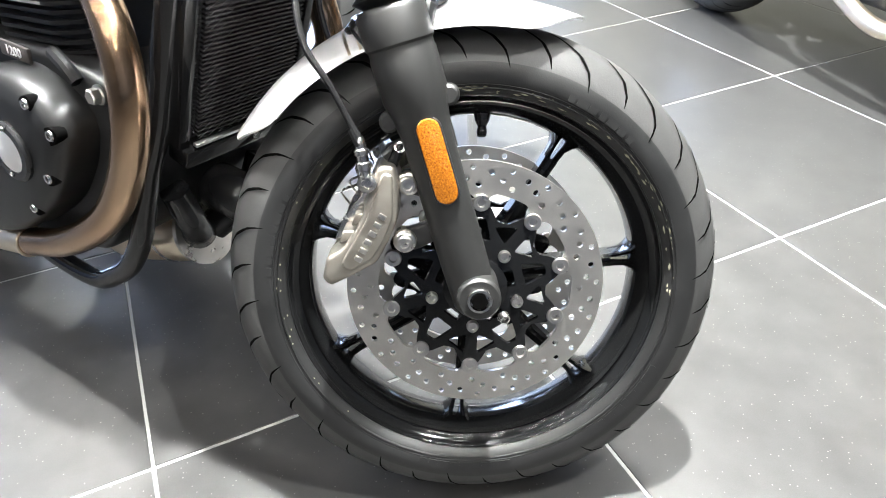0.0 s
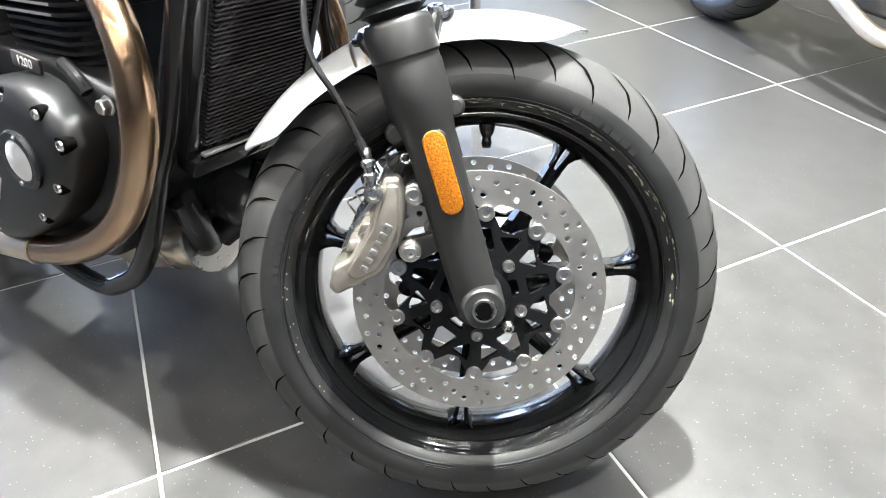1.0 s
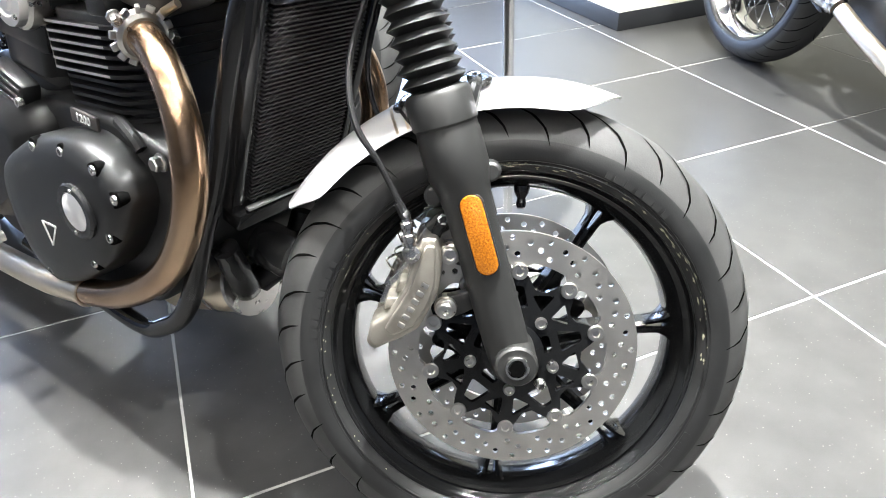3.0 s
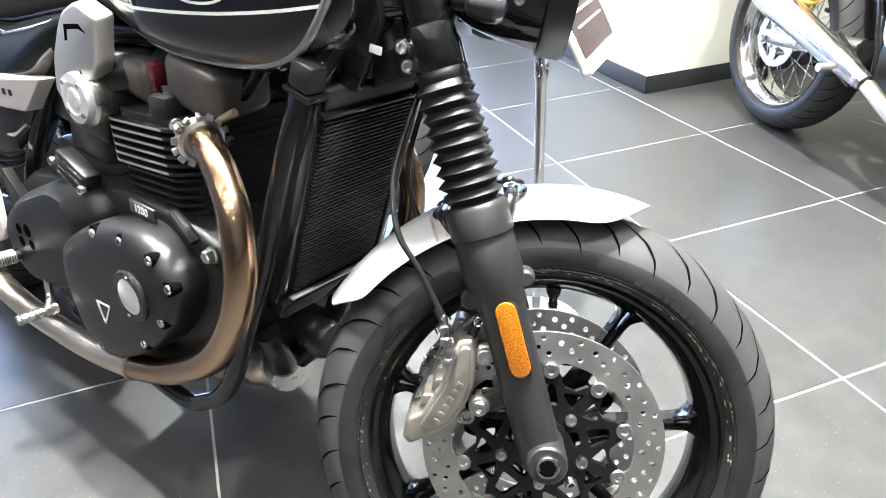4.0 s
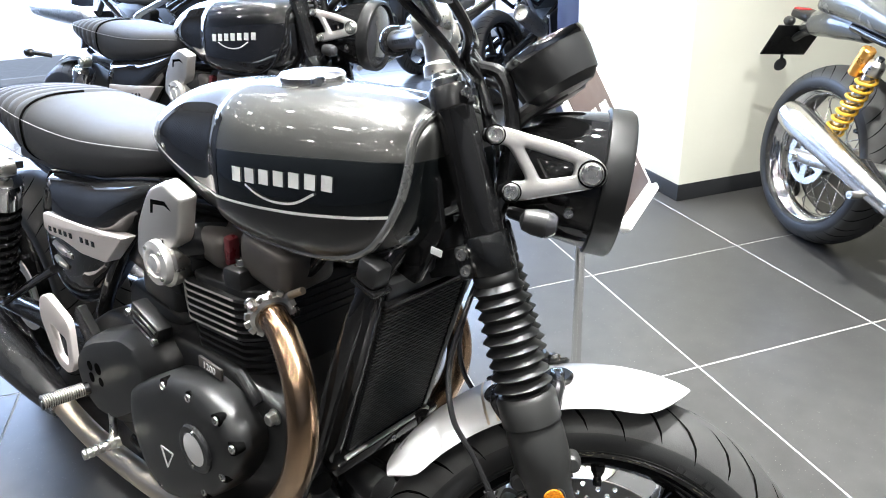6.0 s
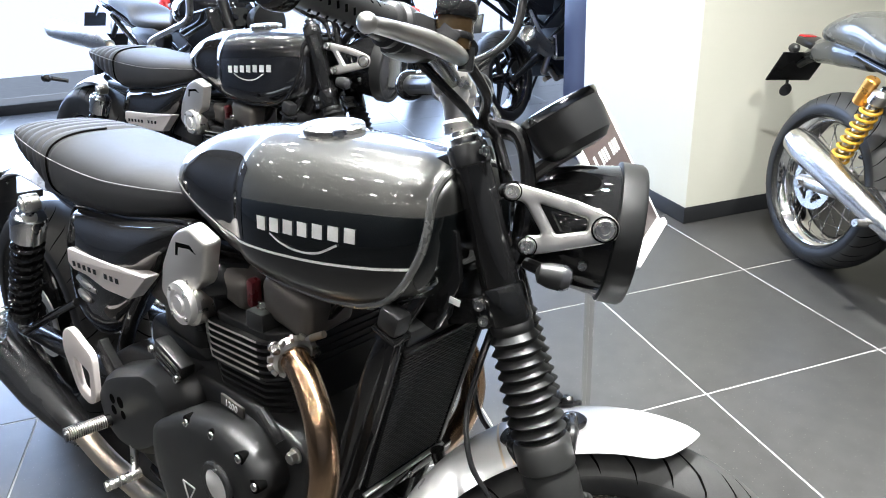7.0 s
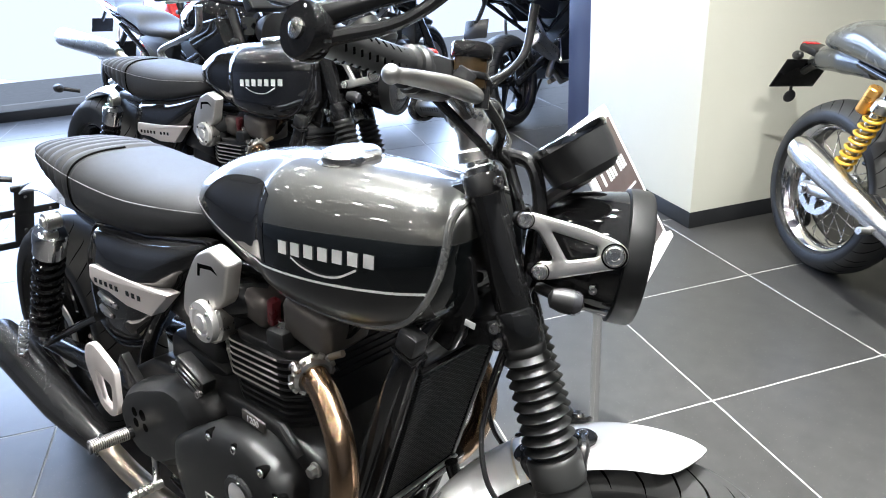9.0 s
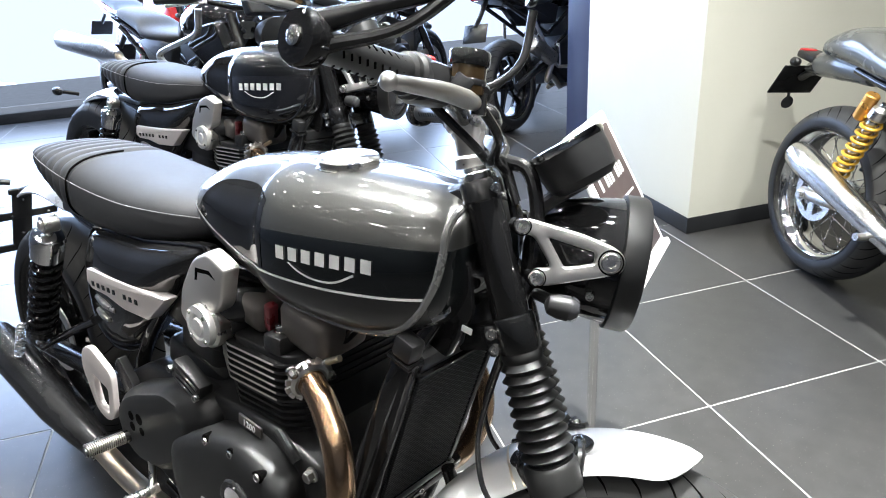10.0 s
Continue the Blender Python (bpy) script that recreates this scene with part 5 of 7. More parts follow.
    for x, y in ((-0.665, -0.108), (-0.530, -0.112), (-0.665, 0.108), (-0.530, 0.112)):
        part("head_boss", box((0.046, 0.042, 0.034), LEANF @ pose(x, y, 0.667), 0.008), CASE_BLACK, hd_)
        part("head_bolt", hex_bolt(LEANF @ Vector((x, y, 0.683)), (-0.04, 0, 1), 0.0085, 0.010), STEEL, hd_)
    part("head_top", box((0.22, 0.17, 0.06), LEANF @ pose(-0.59, 0, 0.68), 0.02), CASE_BLACK, hd_)
    # cam covers
    for side in (-1, 1):
        for x0, sc in ((-0.630, 1.1), (-0.487, 1.35)):
            cvr = part("cam_cover", box((0.082 * sc, 0.10, 0.055 * sc), pose(x0, side * 0.066, 0.698 + 0.006 * (sc > 1.2), side * -6, 10, 0), 0.018, None, 4), COVER_GREY, bike, "grey rounded cam cover")
        pl = part("plug_cap", box((0.017, 0.020, 0.052), pose(-0.573, side * 0.103, 0.700, side * -8, 14, 0), 0.005), PLUG_RED, bike, "dark red spark plug cap")
        part("engine_mount_bolt", hex_bolt((-0.455, side * 0.085, 0.684), (0.2, side, 0.1), 0.013, 0.014), CHROME, bike)
        part("mount_lug", tube([(-0.455, side * 0.086, 0.684), (-0.44, side * 0.06, 0.70), (-0.40, side * 0.055, 0.745)], [0.018, 0.014, 0.012], 12), GLOSS_BLACK, bike)
        # clutch and alternator covers
        o = [(-0.796, 0.375), (-0.786, 0.414), (-0.748, 0.445), (-0.668, 0.487), (-0.590, 0.506), (-0.548, 0.509), (-0.500, 0.496), (-0.458, 0.470), (-0.450, 0.440), (-0.470, 0.393), (-0.516, 0.335), (-0.556, 0.304), (-0.630, 0.258), (-0.708, 0.232), (-0.762, 0.262), (-0.790, 0.32)]
        cl_ = part("clutch_cover", pillow(round_outline(o, 0.025, 4), side * 0.14, side, [(1.0, 0.0), (1.0, 0.034), (0.985, 0.046), (0.955, 0.054), (0.90, 0.059), (0.78, 0.063), (0.6, 0.065), (0.35, 0.066), (0.1, 0.0665)], (-0.620, 0.380)), CASE_BLACK, bike, "black clutch cover with a turned silver cap", None, 50)
        cc = (-0.556, side * 0.2045, 0.408)
        cr = part("cap_ring", lathe([(0.041, -0.012), (0.041, 0.004), (0.038, 0.007), (0.029, 0.007), (0.027, 0.004)], cc, (0, side, 0), 40), SATIN_BLACK, cl_)
        cap_ = part("turned_cap", lathe([(0.0275, 0.002), (0.0275, 0.006), (0.025, 0.0075), (0.001, 0.0078)], cc, (0, side, 0), 40), SPUN, cr, "turned silver cap")
        for k in range(2):
            a = radians(80 + 180 * k)
            part("screw", bolt((cc[0] + 0.033 * math.cos(a), cc[1] + side * 0.007, cc[2] + 0.033 * math.sin(a)), (0, side, 0), 0.0035, 0.002), STEEL, cr)
        # near-black patches on the cover paint the shade of its bolt pockets
        for x, z in ((-0.648, 0.480), (-0.572, 0.489), (-0.500, 0.480), (-0.463, 0.448), (-0.496, 0.382), (-0.556, 0.322), (-0.700, 0.262)):
            d = (Vector((-0.620, 0.380)) - Vector((x, z))).normalized()
            ov = []
            for k in range(18):
                a = math.tau * k / 18
                u, v = 0.019 * math.cos(a) + 0.008, 0.0115 * math.sin(a)
                ov.append((x + d.x * u - d.y * v, z + d.y * u + d.x * v))
            part("pocket_shade", plate(ov, side * 0.1995, side * 0.185, bevel=0.001), RECESS_SHADE_SEAM, cl_, "dark scalloped patch painted as shade of a bolt pocket")
            part("cover_bolt", bolt((x + d.x * 0.002, side * 0.1985, z + d.y * 0.002), (0, side, 0), 0.0074, 0.0040), STEEL, cl_)
        tri = round_outline([(-0.669, 0.362), (-0.627, 0.364), (-0.654, 0.322)], 0.004)
        em = part("cover_emblem", plate(tri, side * 0.2075, side * 0.198, [[(-0.6635, 0.3595), (-0.632, 0.3605), (-0.653, 0.328)]]), SILVER_MARK, cl_, "small triangular outline emblem")
        o = [(-1.04, 0.375), (-0.995, 0.430), (-0.93, 0.468), (-0.865, 0.494), (-0.78, 0.528), (-0.705, 0.522), (-0.668, 0.49), (-0.70, 0.42), (-0.78, 0.34), (-0.87, 0.288), (-0.96, 0.278), (-1.02, 0.31)]
        sc_ = part("sprocket_cover", pillow(round_outline(o, 0.03, 4), side * 0.12, side, [(1.0, 0.0), (1.0, 0.03), (0.975, 0.045), (0.92, 0.056), (0.82, 0.063), (0.78, 0.070), (0.70, 0.072), (0.4, 0.073), (0.1, 0.073)], (-0.89, 0.40)), CASE_BLACK, bike, "black rounded sprocket cover", None, 40)
        # thin near-black discs paint the dark of holes; the cover is uncut
        for x, z, rr in ((-0.937, 0.402, 0.010), (-0.904, 0.407, 0.012), (-0.936, 0.378, 0.010), (-0.898, 0.382, 0.009)):
            part("hole_shade", lathe([(rr, 0), (rr, 0.001)], (x, side * 0.1928, z), (0, side, 0), 16), RECESS_SHADE_SEAM, sc_)
        bx = part("breather_box", box((0.088, 0.03, 0.044), pose(-0.752, side * 0.155, 0.538, 0, 20, 0), 0.006), CASE_BLACK, bike)
        for k in range(3):
            part("rib", box((0.066, 0.004, 0.005), pose(-0.752 + 0.005 * k, side * 0.1705, 0.527 + 0.011 * k, 0, 20, 0), 0.001), SATIN_BLACK, bx)
        for x, z in ((-0.792, 0.552), (-0.714, 0.522)):
            part("bolt", bolt((x, side * 0.169, z), (0, side, 0), 0.008, 0.008), STEEL, bx)
        num = part("displacement_plate", box((0.062, 0.005, 0.020), pose(-0.574, side * 0.157, 0.521, 0, 4, 0), 0.002), COVER_GREY, bike, "small engine plate reading 1200")
        tx = bpy.data.curves.new("engine_number", "FONT")
        tx.body, tx.size, tx.extrude, tx.align_x, tx.align_y = "1200", 0.017, 0.0006, "CENTER", "CENTER"
        tob = new("engine_number", tx)
        tx.materials.append(SILVER_MARK)
        tob.parent = bike
        tob.matrix_local = pose(-0.574, side * 0.1602, 0.521, 90, 0, 0 if side < 0 else 180) @ Matrix.Rotation(radians(-4 if side < 0 else 4), 4, "Z")
        part("lower_bolt", hex_bolt((-0.432, side * 0.145, 0.490), (0, side, 0), 0.011, 0.012), ALU, bike)
        part("oil_line", tube([(-0.52, side * 0.14, 0.525), (-0.48, side * 0.15, 0.515), (-0.465, side * 0.15, 0.50)], 0.009, 10), CASE_BLACK, bike)

        # exhaust
        hp = [(-0.458, side * 0.126, 0.6435), (-0.440, side * 0.131, 0.639), (-0.405, side * 0.141, 0.625), (-0.362, side * 0.157, 0.588), (-0.343, side * 0.166, 0.535), (-0.345, side * 0.170, 0.480), (-0.368, side * 0.171, 0.419), (-0.413, side * 0.172, 0.355), (-0.480, side * 0.173, 0.300), (-0.565, side * 0.174, 0.255), (-0.66, side * 0.175, 0.225)]
        ex = part("exhaust_header", tube(hp, 0.0215, 20, 8), BRONZE, bike, "bronze heat-tinted exhaust header")
        part("exhaust_pipe", tube([(-0.65, side * 0.175, 0.228), (-0.80, side * 0.176, 0.203), (-1.02, side * 0.177, 0.196), (-1.16, side * 0.180, 0.222)], 0.0225, 20), EXH_STEEL, bike, "stainless exhaust pipe")
        part("pipe_joint", lathe([(0.0235, -0.004), (0.0245, 0), (0.0235, 0.004)], (-0.655, side * 0.175, 0.2265), (1, 0, 0.25), 24), EXH_STEEL, ex)
        fl = part("exhaust_flange", lathe([(0.028, -0.012), (0.031, -0.008), (0.031, 0.004), (0.026, 0.008), (0.0225, 0.008)], (-0.452, side * 0.128, 0.642), (1, side * 0.25, -0.3), 32), ALU, bike, "finned alloy exhaust clamp")
        for k in range(14):
            a = math.tau * k / 14
            ad = Vector((1, side * 0.25, -0.3)).normalized()
            u = ad.orthogonal().normalized()
            w_ = ad.cross(u)
            dd = u * math.cos(a) + w_ * math.sin(a)
            mm = Matrix.Translation(Vector((-0.452, side * 0.128, 0.642)) + dd * 0.0335) @ dd.to_track_quat("X", "Z").to_matrix().to_4x4()
            part("clamp_fin", box((0.010, 0.006, 0.010), mm, 0.0015), ALU, fl)
        for dz, dy in ((0.028, 0.03), (-0.004, -0.042)):
            part("clamp_nut", hex_bolt((-0.455, side * (0.128 + dy), 0.640 + dz), (1, side * 0.25, -0.3), 0.0075, 0.012), STEEL, fl)
        part("heat_sensor", tube([(-0.435, side * 0.105, 0.668), (-0.412, side * 0.10, 0.680)], 0.0055, 10), EXH_STEEL, bike)
        mf = [(0.024, 0.0), (0.03, 0.02), (0.040, 0.10), (0.049, 0.20), (0.050, 0.50), (0.045, 0.56), (0.030, 0.57), (0.03, 0.55)]
        ml = part("silencer", lathe(mf, (-1.14, side * 0.182, 0.218), (-1, side * 0.03, 0.20), 32), SATIN_BLACK, bike, "matt black upswept silencer")
        part("silencer_clamp", lathe([(0.027, -0.012), (0.028, 0), (0.027, 0.012)], (-1.15, side * 0.182, 0.222), (-1, 0, 0.2), 24), STEEL, ml)

        # frame
        part("frame_tube", tube([(-0.255, side * 0.040, 0.80), (-0.292, side * 0.095, 0.706), (-0.335, side * 0.108, 0.580), (-0.372, side * 0.116, 0.460), (-0.403, side * 0.124, 0.385), (-0.452, side * 0.128, 0.265), (-0.525, side * 0.127, 0.190), (-0.635, side * 0.126, 0.157), (-0.95, side * 0.12, 0.20)], 0.0155, 14), GLOSS_BLACK, bike, "gloss black frame cradle tube")
        part("top_tube", tube([(-0.22, side * 0.03, 0.84), (-0.34, side * 0.06, 0.78), (-0.55, side * 0.075, 0.755), (-0.78, side * 0.09, 0.74)], 0.015, 12), GLOSS_BLACK, bike)
        part("head_gusset", plate(round_outline([(-0.215, 0.87), (-0.205, 0.80), (-0.245, 0.72), (-0.30, 0.735), (-0.36, 0.77), (-0.30, 0.83)], 0.01), side * 0.052, side * 0.044, bevel=0.002), GLOSS_BLACK, bike)
        part("frame_bolt", hex_bolt((-0.325, side * 0.09, 0.752), (0, side, 0), 0.009, 0.008), STEEL, bike)
        part("rear_frame_tube", tube([(-0.80, side * 0.1, 0.735), (-0.93, side * 0.11, 0.60), (-1.03, side * 0.115, 0.45), (-1.05, side * 0.115, 0.33)], 0.015, 12), GLOSS_BLACK, bike)
        part("ignition_coil", box((0.05, 0.035, 0.03), pose(-0.26, side * 0.03, 0.755, 0, 10, 20), 0.004), PLASTIC, bike)
        part("lead", tube([(-0.568, side * 0.086, 0.744), (-0.54, side * 0.06, 0.785), (-0.45, side * 0.055, 0.77), (-0.36, side * 0.06, 0.75), (-0.30, side * 0.07, 0.72)], 0.005, 8), CABLE, bike)

        # footrest, pedal, heel guard
        pg = part("footrest", tube([(-0.955, side * 0.155, 0.340), (-0.965, side * 0.20, 0.343), (-0.975, side * 0.275, 0.340)], [0.011, 0.0125, 0.012], 14), SATIN_BLACK, bike, "knurled alloy footrest")
        for k in range(18):
            part("knurl", lathe([(0.0122, -0.0018), (0.0140, -0.0007), (0.0140, 0.0007), (0.0122, 0.0018)], (-0.966 - 0.0005 * k, side * (0.203 + 0.0040 * k), 0.343), (0, 1, 0), 14), ALU, pg)
        part("footrest_bracket", plate(round_outline([(-0.93, 0.36), (-0.985, 0.36), (-1.05, 0.46), (-1.03, 0.49), (-0.95, 0.42)], 0.01), side * 0.165, side * 0.148, bevel=0.003), SATIN_BLACK, bike)
        pdl = part("foot_pedal", tube([(-0.985, side * 0.165, 0.36), (-0.93, side * 0.175, 0.355), (-0.90, side * 0.182, 0.33), (-0.885, side * 0.19, 0.285), (-0.865, side * 0.205, 0.268)], [0.010, 0.008, 0.007, 0.007, 0.008], 12), ALU, bike, "polished alloy foot pedal")
        part("pedal_tip", tube([(-0.865, side * 0.190, 0.268), (-0.873, side * 0.255, 0.266)], 0.0095, 12), ALU, pdl)
        for k in range(6):
            part("knurl", lathe([(0.0098, -0.0018), (0.0112, 0), (0.0098, 0.0018)], (-0.867 - 0.001 * k, side * (0.2 + 0.010 * k), 0.267), (0, 1, 0), 12), ALU, pdl)
        o = [(-1.125, 0.488), (-1.087, 0.506), (-0.997, 0.472), (-1.007, 0.369), (-1.042, 0.343), (-1.091, 0.353), (-1.139, 0.444)]
        ih = [(-1.092, 0.441), (-1.023, 0.427), (-1.033, 0.367), (-1.074, 0.372)]
        part("heel_guard", plate(round_outline(o, 0.020), side * 0.196, side * 0.184, [round_outline(ih, 0.010)], bevel=0.003), PLATE_SILVER, bike, "polished alloy heel guard")

        # swingarm and rear shock
        part("swingarm", tube([(-0.98, side * 0.09, 0.40), (-1.10, side * 0.115, 0.375), (-1.58, side * 0.12, 0.322), (-1.64, side * 0.12, 0.315)], [0.03, 0.027, 0.024, 0.02], 14), SATIN_BLACK, bike)
        ts_, bs_ = Vector((-1.300, side * 0.157, 0.706)), Vector((-1.468, side * 0.162, 0.372))
        sd = (bs_ - ts_).normalized()
        sk = part("rear_shock", lathe([(0.010, 0.0), (0.012, 0.372)], ts_, sd, 16), STEEL, bike, "black twin rear shock with coil spring")
        part("top_eye", lathe([(0.019, -0.016), (0.020, 0), (0.019, 0.016), (0.012, 0.017), (0.010, 0.022), (0.001, 0.023)], ts_ - sd * 0.012, (0, side, 0), 22), ALU, sk)
        part("shroud", lathe([(0.016, 0.014), (0.034, 0.020), (0.037, 0.028), (0.037, 0.050), (0.035, 0.052), (0.035, 0.082), (0.030, 0.085)], ts_, sd, 28), CHROME, sk, "bright shock top cup")
        part("damper_body", lathe([(0.021, 0.08), (0.021, 0.31), (0.030, 0.318), (0.030, 0.335)], ts_, sd, 24), SATIN_BLACK, sk)
        coil = []
        u = sd.orthogonal().normalized()
        w_ = sd.cross(u)
        for i in range(9 * 14 + 1):
            a = math.tau * i / 14
            coil.append(ts_ + sd * (0.088 + 0.228 * i / (9 * 14)) + (u * math.cos(a) + w_ * math.sin(a)) * 0.029)
        part("spring", tube(coil, 0.0062, 8, 1, smooth_path=False), GLOSS_BLACK, sk, "gloss black coil spring")

    # pillion peg folded by the shock, radiator, horn, lower hose
    pegc = [Vector((-1.44, -0.205, 0.445)) + Vector((-0.075, 0, -0.125)) * (i / 168) + Vector((math.cos(math.tau * i / 12) * 0.010, math.sin(math.tau * i / 12) * 0.010, 0)) for i in range(169)]
    rsp = part("return_spring", tube(pegc, 0.0026, 6, 1, smooth_path=False), STEEL, bike, "small bright return spring")
    part("spring_anchor", box((0.03, 0.02, 0.022), pose(-1.515, -0.195, 0.312), 0.005), SATIN_BLACK, rsp)
    part("rear_stay", tube([(-1.16, -0.145, 0.523), (-1.30, -0.15, 0.45), (-1.48, -0.155, 0.352)], 0.0095, 12), GLOSS_BLACK, bike, "gloss black rear stay")
    RM = Matrix.Translation((-0.322, -0.005, 0.585)) @ Matrix.Rotation(radians(17.5), 4, "Y")
    rad = part("radiator", box((0.026, 0.185, 0.31), RM @ Matrix.Translation((0, 0.008, -0.015)), 0.006), GLOSS_BLACK, bike, "black radiator with close fins behind a diamond mesh")
    for k in range(46):
        part("radiator_fin", box((0.006, 0.162, 0.0024), RM @ Matrix.Translation((0.0155, 0.006, -0.150 + k * 0.0058))), CORE, rad, smooth=0)
    # diamond mesh guard: two families of slanting wires
    bm = bmesh.new()
    ya, yb_, za, zb_ = -0.074, 0.086, -0.155, 0.115
    for sl in (0.62, -0.62):
        for k in range(56):
            c0 = -0.27 + 0.0095 * k
            ends = [(y, c0 + sl * y) for y in np.linspace(ya, yb_, 33)]
            ends = [q for q in ends if za <= q[1] <= zb_]
            if len(ends) > 1:
                (y0, z0), (y1, z1) = ends[0], ends[-1]
                d = Vector((0, y1 - y0, z1 - z0))
                up = Vector((0, -d.z, d.y)).normalized() * 0.00035
                p = [Vector((0.0200, y0, z0)), Vector((0.0200, y1, z1))]
                vs = [bm.verts.new(RM @ (q + e)) for q, e in ((p[0], -up), (p[1], -up), (p[1], Vector((0.0005, 0, 0))), (p[0], Vector((0.0005, 0, 0))), (p[1], up), (p[0], up))]
                bm.faces.new((vs[0], vs[1], vs[2], vs[3]))
                bm.faces.new((vs[3], vs[2], vs[4], vs[5]))
    tagged(part("mesh_guard", bm, PLASTIC, rad, "black diamond mesh guard", smooth=0), kind="stuff")
    part("side_tank", box((0.040, 0.026, 0.315), RM @ Matrix.Translation((-0.004, -0.089, -0.015)), 0.009), GLOSS_BLACK, rad, "gloss black radiator side tank")
    part("side_tank", box((0.036, 0.014, 0.30), RM @ Matrix.Translation((0.004, 0.096, -0.018)), 0.005), GLOSS_BLACK, rad)
    part("tank_cap", box((0.036, 0.030, 0.034), RM @ Matrix.Translation((-0.004, -0.092, 0.166)), 0.007), PLASTIC, rad)
    part("cap_collar", box((0.044, 0.034, 0.008), RM @ Matrix.Translation((-0.004, -0.091, 0.145)), 0.003), GLOSS_BLACK, rad)
    part("radiator_top", box((0.034, 0.165, 0.030), RM @ Matrix.Translation((0.0, 0.006, 0.138)), 0.006), PLASTIC, rad)
    part("radiator_bracket", box((0.014, 0.18, 0.006), RM @ Matrix.Translation((0.016, 0.008, 0.122)), 0.002), GLOSS_BLACK, rad)
    part("radiator_guard", box((0.008, 0.185, 0.005), RM @ Matrix.Translation((0.022, 0.010, -0.160)), 0.0015), BRUSHED, rad, "bright lower edge strip")
    part("radiator_foot", box((0.036, 0.225, 0.026), RM @ Matrix.Translation((0.008, 0.016, -0.179)), 0.005), GLOSS_BLACK, rad)
    part("bolt", bolt(RM @ Vector((0.0255, 0.02, -0.178)), (1, 0, -0.3), 0.006, 0.005), STEEL, rad)
    part("label", box((0.016, 0.002, 0.009), pose(-0.212, -0.0535, 0.775, 0, 10, 6), 0.0003), WHITE_MARK, rad, "white blank label")
    part("speed_sensor_cable", tube([(-0.195, -0.065, 0.765), (-0.178, -0.062, 0.70), (-0.150, -0.060, 0.64), (-0.135, -0.062, 0.60)], 0.0045, 8), CABLE, bike, "", MS)
    part("cable_clip", box((0.010, 0.012, 0.008), pose(-0.168, -0.062, 0.675, 0, 15, 0), 0.002), WHITE_MARK, bike, "", MS)
    part("coolant_hose", tube([(-0.33, 0.06, 0.44), (-0.315, 0.07, 0.36), (-0.35, 0.05, 0.31), (-0.43, 0.03, 0.32)], 0.012, 14), CABLE, bike)
    part("oil_filter", lathe([(0.034, 0), (0.036, 0.004), (0.036, 0.06), (0.03, 0.07)], (-0.43, 0.0, 0.315), (1, 0, -0.1), 28), SATIN_BLACK, bike)
    part("intake_boot", box((0.15, 0.20, 0.19), pose(-0.815, 0, 0.60, 0, 6, 0), 0.03, None, 3), PLASTIC, bike, "black intake boot behind the cylinders")
    part("gearbox_top", box((0.20, 0.22, 0.08), pose(-0.83, 0, 0.505, 0, 8, 0), 0.02), CASE_BLACK, bike)
    CA = Vector((1, 0.05, 0.30)).normalized()
    cat = part("catalyst", lathe([(0.030, -0.17), (0.046, -0.14), (0.054, -0.11), (0.054, 0.03), (0.050, 0.045), (0.034, 0.062), (0.030, 0.075)], (-0.545, 0.0, 0.205), CA, 32), EXH_STEEL, bike, "stainless catalyst body under the engine")
    part("flange", lathe([(0.034, 0.064), (0.058, 0.066), (0.058, 0.074), (0.034, 0.076)], (-0.545, 0.0, 0.205), CA, 24), ALU, cat)
    part("weld_band", lathe([(0.0545, -0.005), (0.0560, 0.0), (0.0545, 0.005)], (-0.545, 0.0, 0.205), CA, 32, closed=True), STEEL, cat)
    for k in range(3):
        a = radians(200 + 70 * k)
        part("bolt", hex_bolt(Vector((-0.545, 0.0, 0.205)) + CA * 0.075 + Vector((0, 0.047 * math.cos(a), 0.047 * math.sin(a))), CA, 0.006, 0.008), STEEL, cat)
    for yy in (-0.05, 0.05):
        part("collector_pipe", tube([(-0.47, yy * 0.3, 0.228), (-0.43, yy, 0.27), (-0.42, yy * 1.6, 0.34)], [0.026, 0.021, 0.020], 16), SATIN_BLACK, cat)

    # rear wheel
    RR, RX = (0.345, -1.70) if big_rear else (0.315, -1.60)
    RC = (RX, 0, RR)
    rw = cast_wheel(bike, None, RC, 0.075, 7, 20, "rear_wheel", 0.232)
    wheel_tyre(bike, None, RC, RR, 0.085, 0.226, True)
    part("rear_disc", plate(circle(RC[0], RC[2], 0.10, 48), -0.076, -0.072, [circle(RC[0], RC[2], 0.07, 32)]), DISC, bike, "rear brake disc")
    part("sprocket", plate(circle(RC[0], RC[2], 0.10, 40), 0.092, 0.098, [circle(RC[0], RC[2], 0.06, 24)]), STEEL, bike)
    part("side_stand", tube([(-0.72, 0.13, 0.22), (-0.70, 0.22, 0.08), (-0.69, 0.265, -0.032)], 0.011, 10), SATIN_BLACK, bike)
    return bike


main_bike = speed_bike(pose(0.0274, 0.646, 0.0, -6.8, 0, -31), 35.0, TANK_GREY, LOW_GREY, WHITE_PAINT,
                       "grey and black modern-classic roadster on its side stand", "display motorcycles")
second_bike = speed_bike(pose(-0.538, 1.790, 0.0, -7.0, 0, -30.9) @ Matrix.Scale(1.029, 4), 22.0, TANK_BLACK, TANK_BLACK, WHITE_PAINT,
                         "gloss black modern-classic roadster parked behind the grey one", "display motorcycles", True)


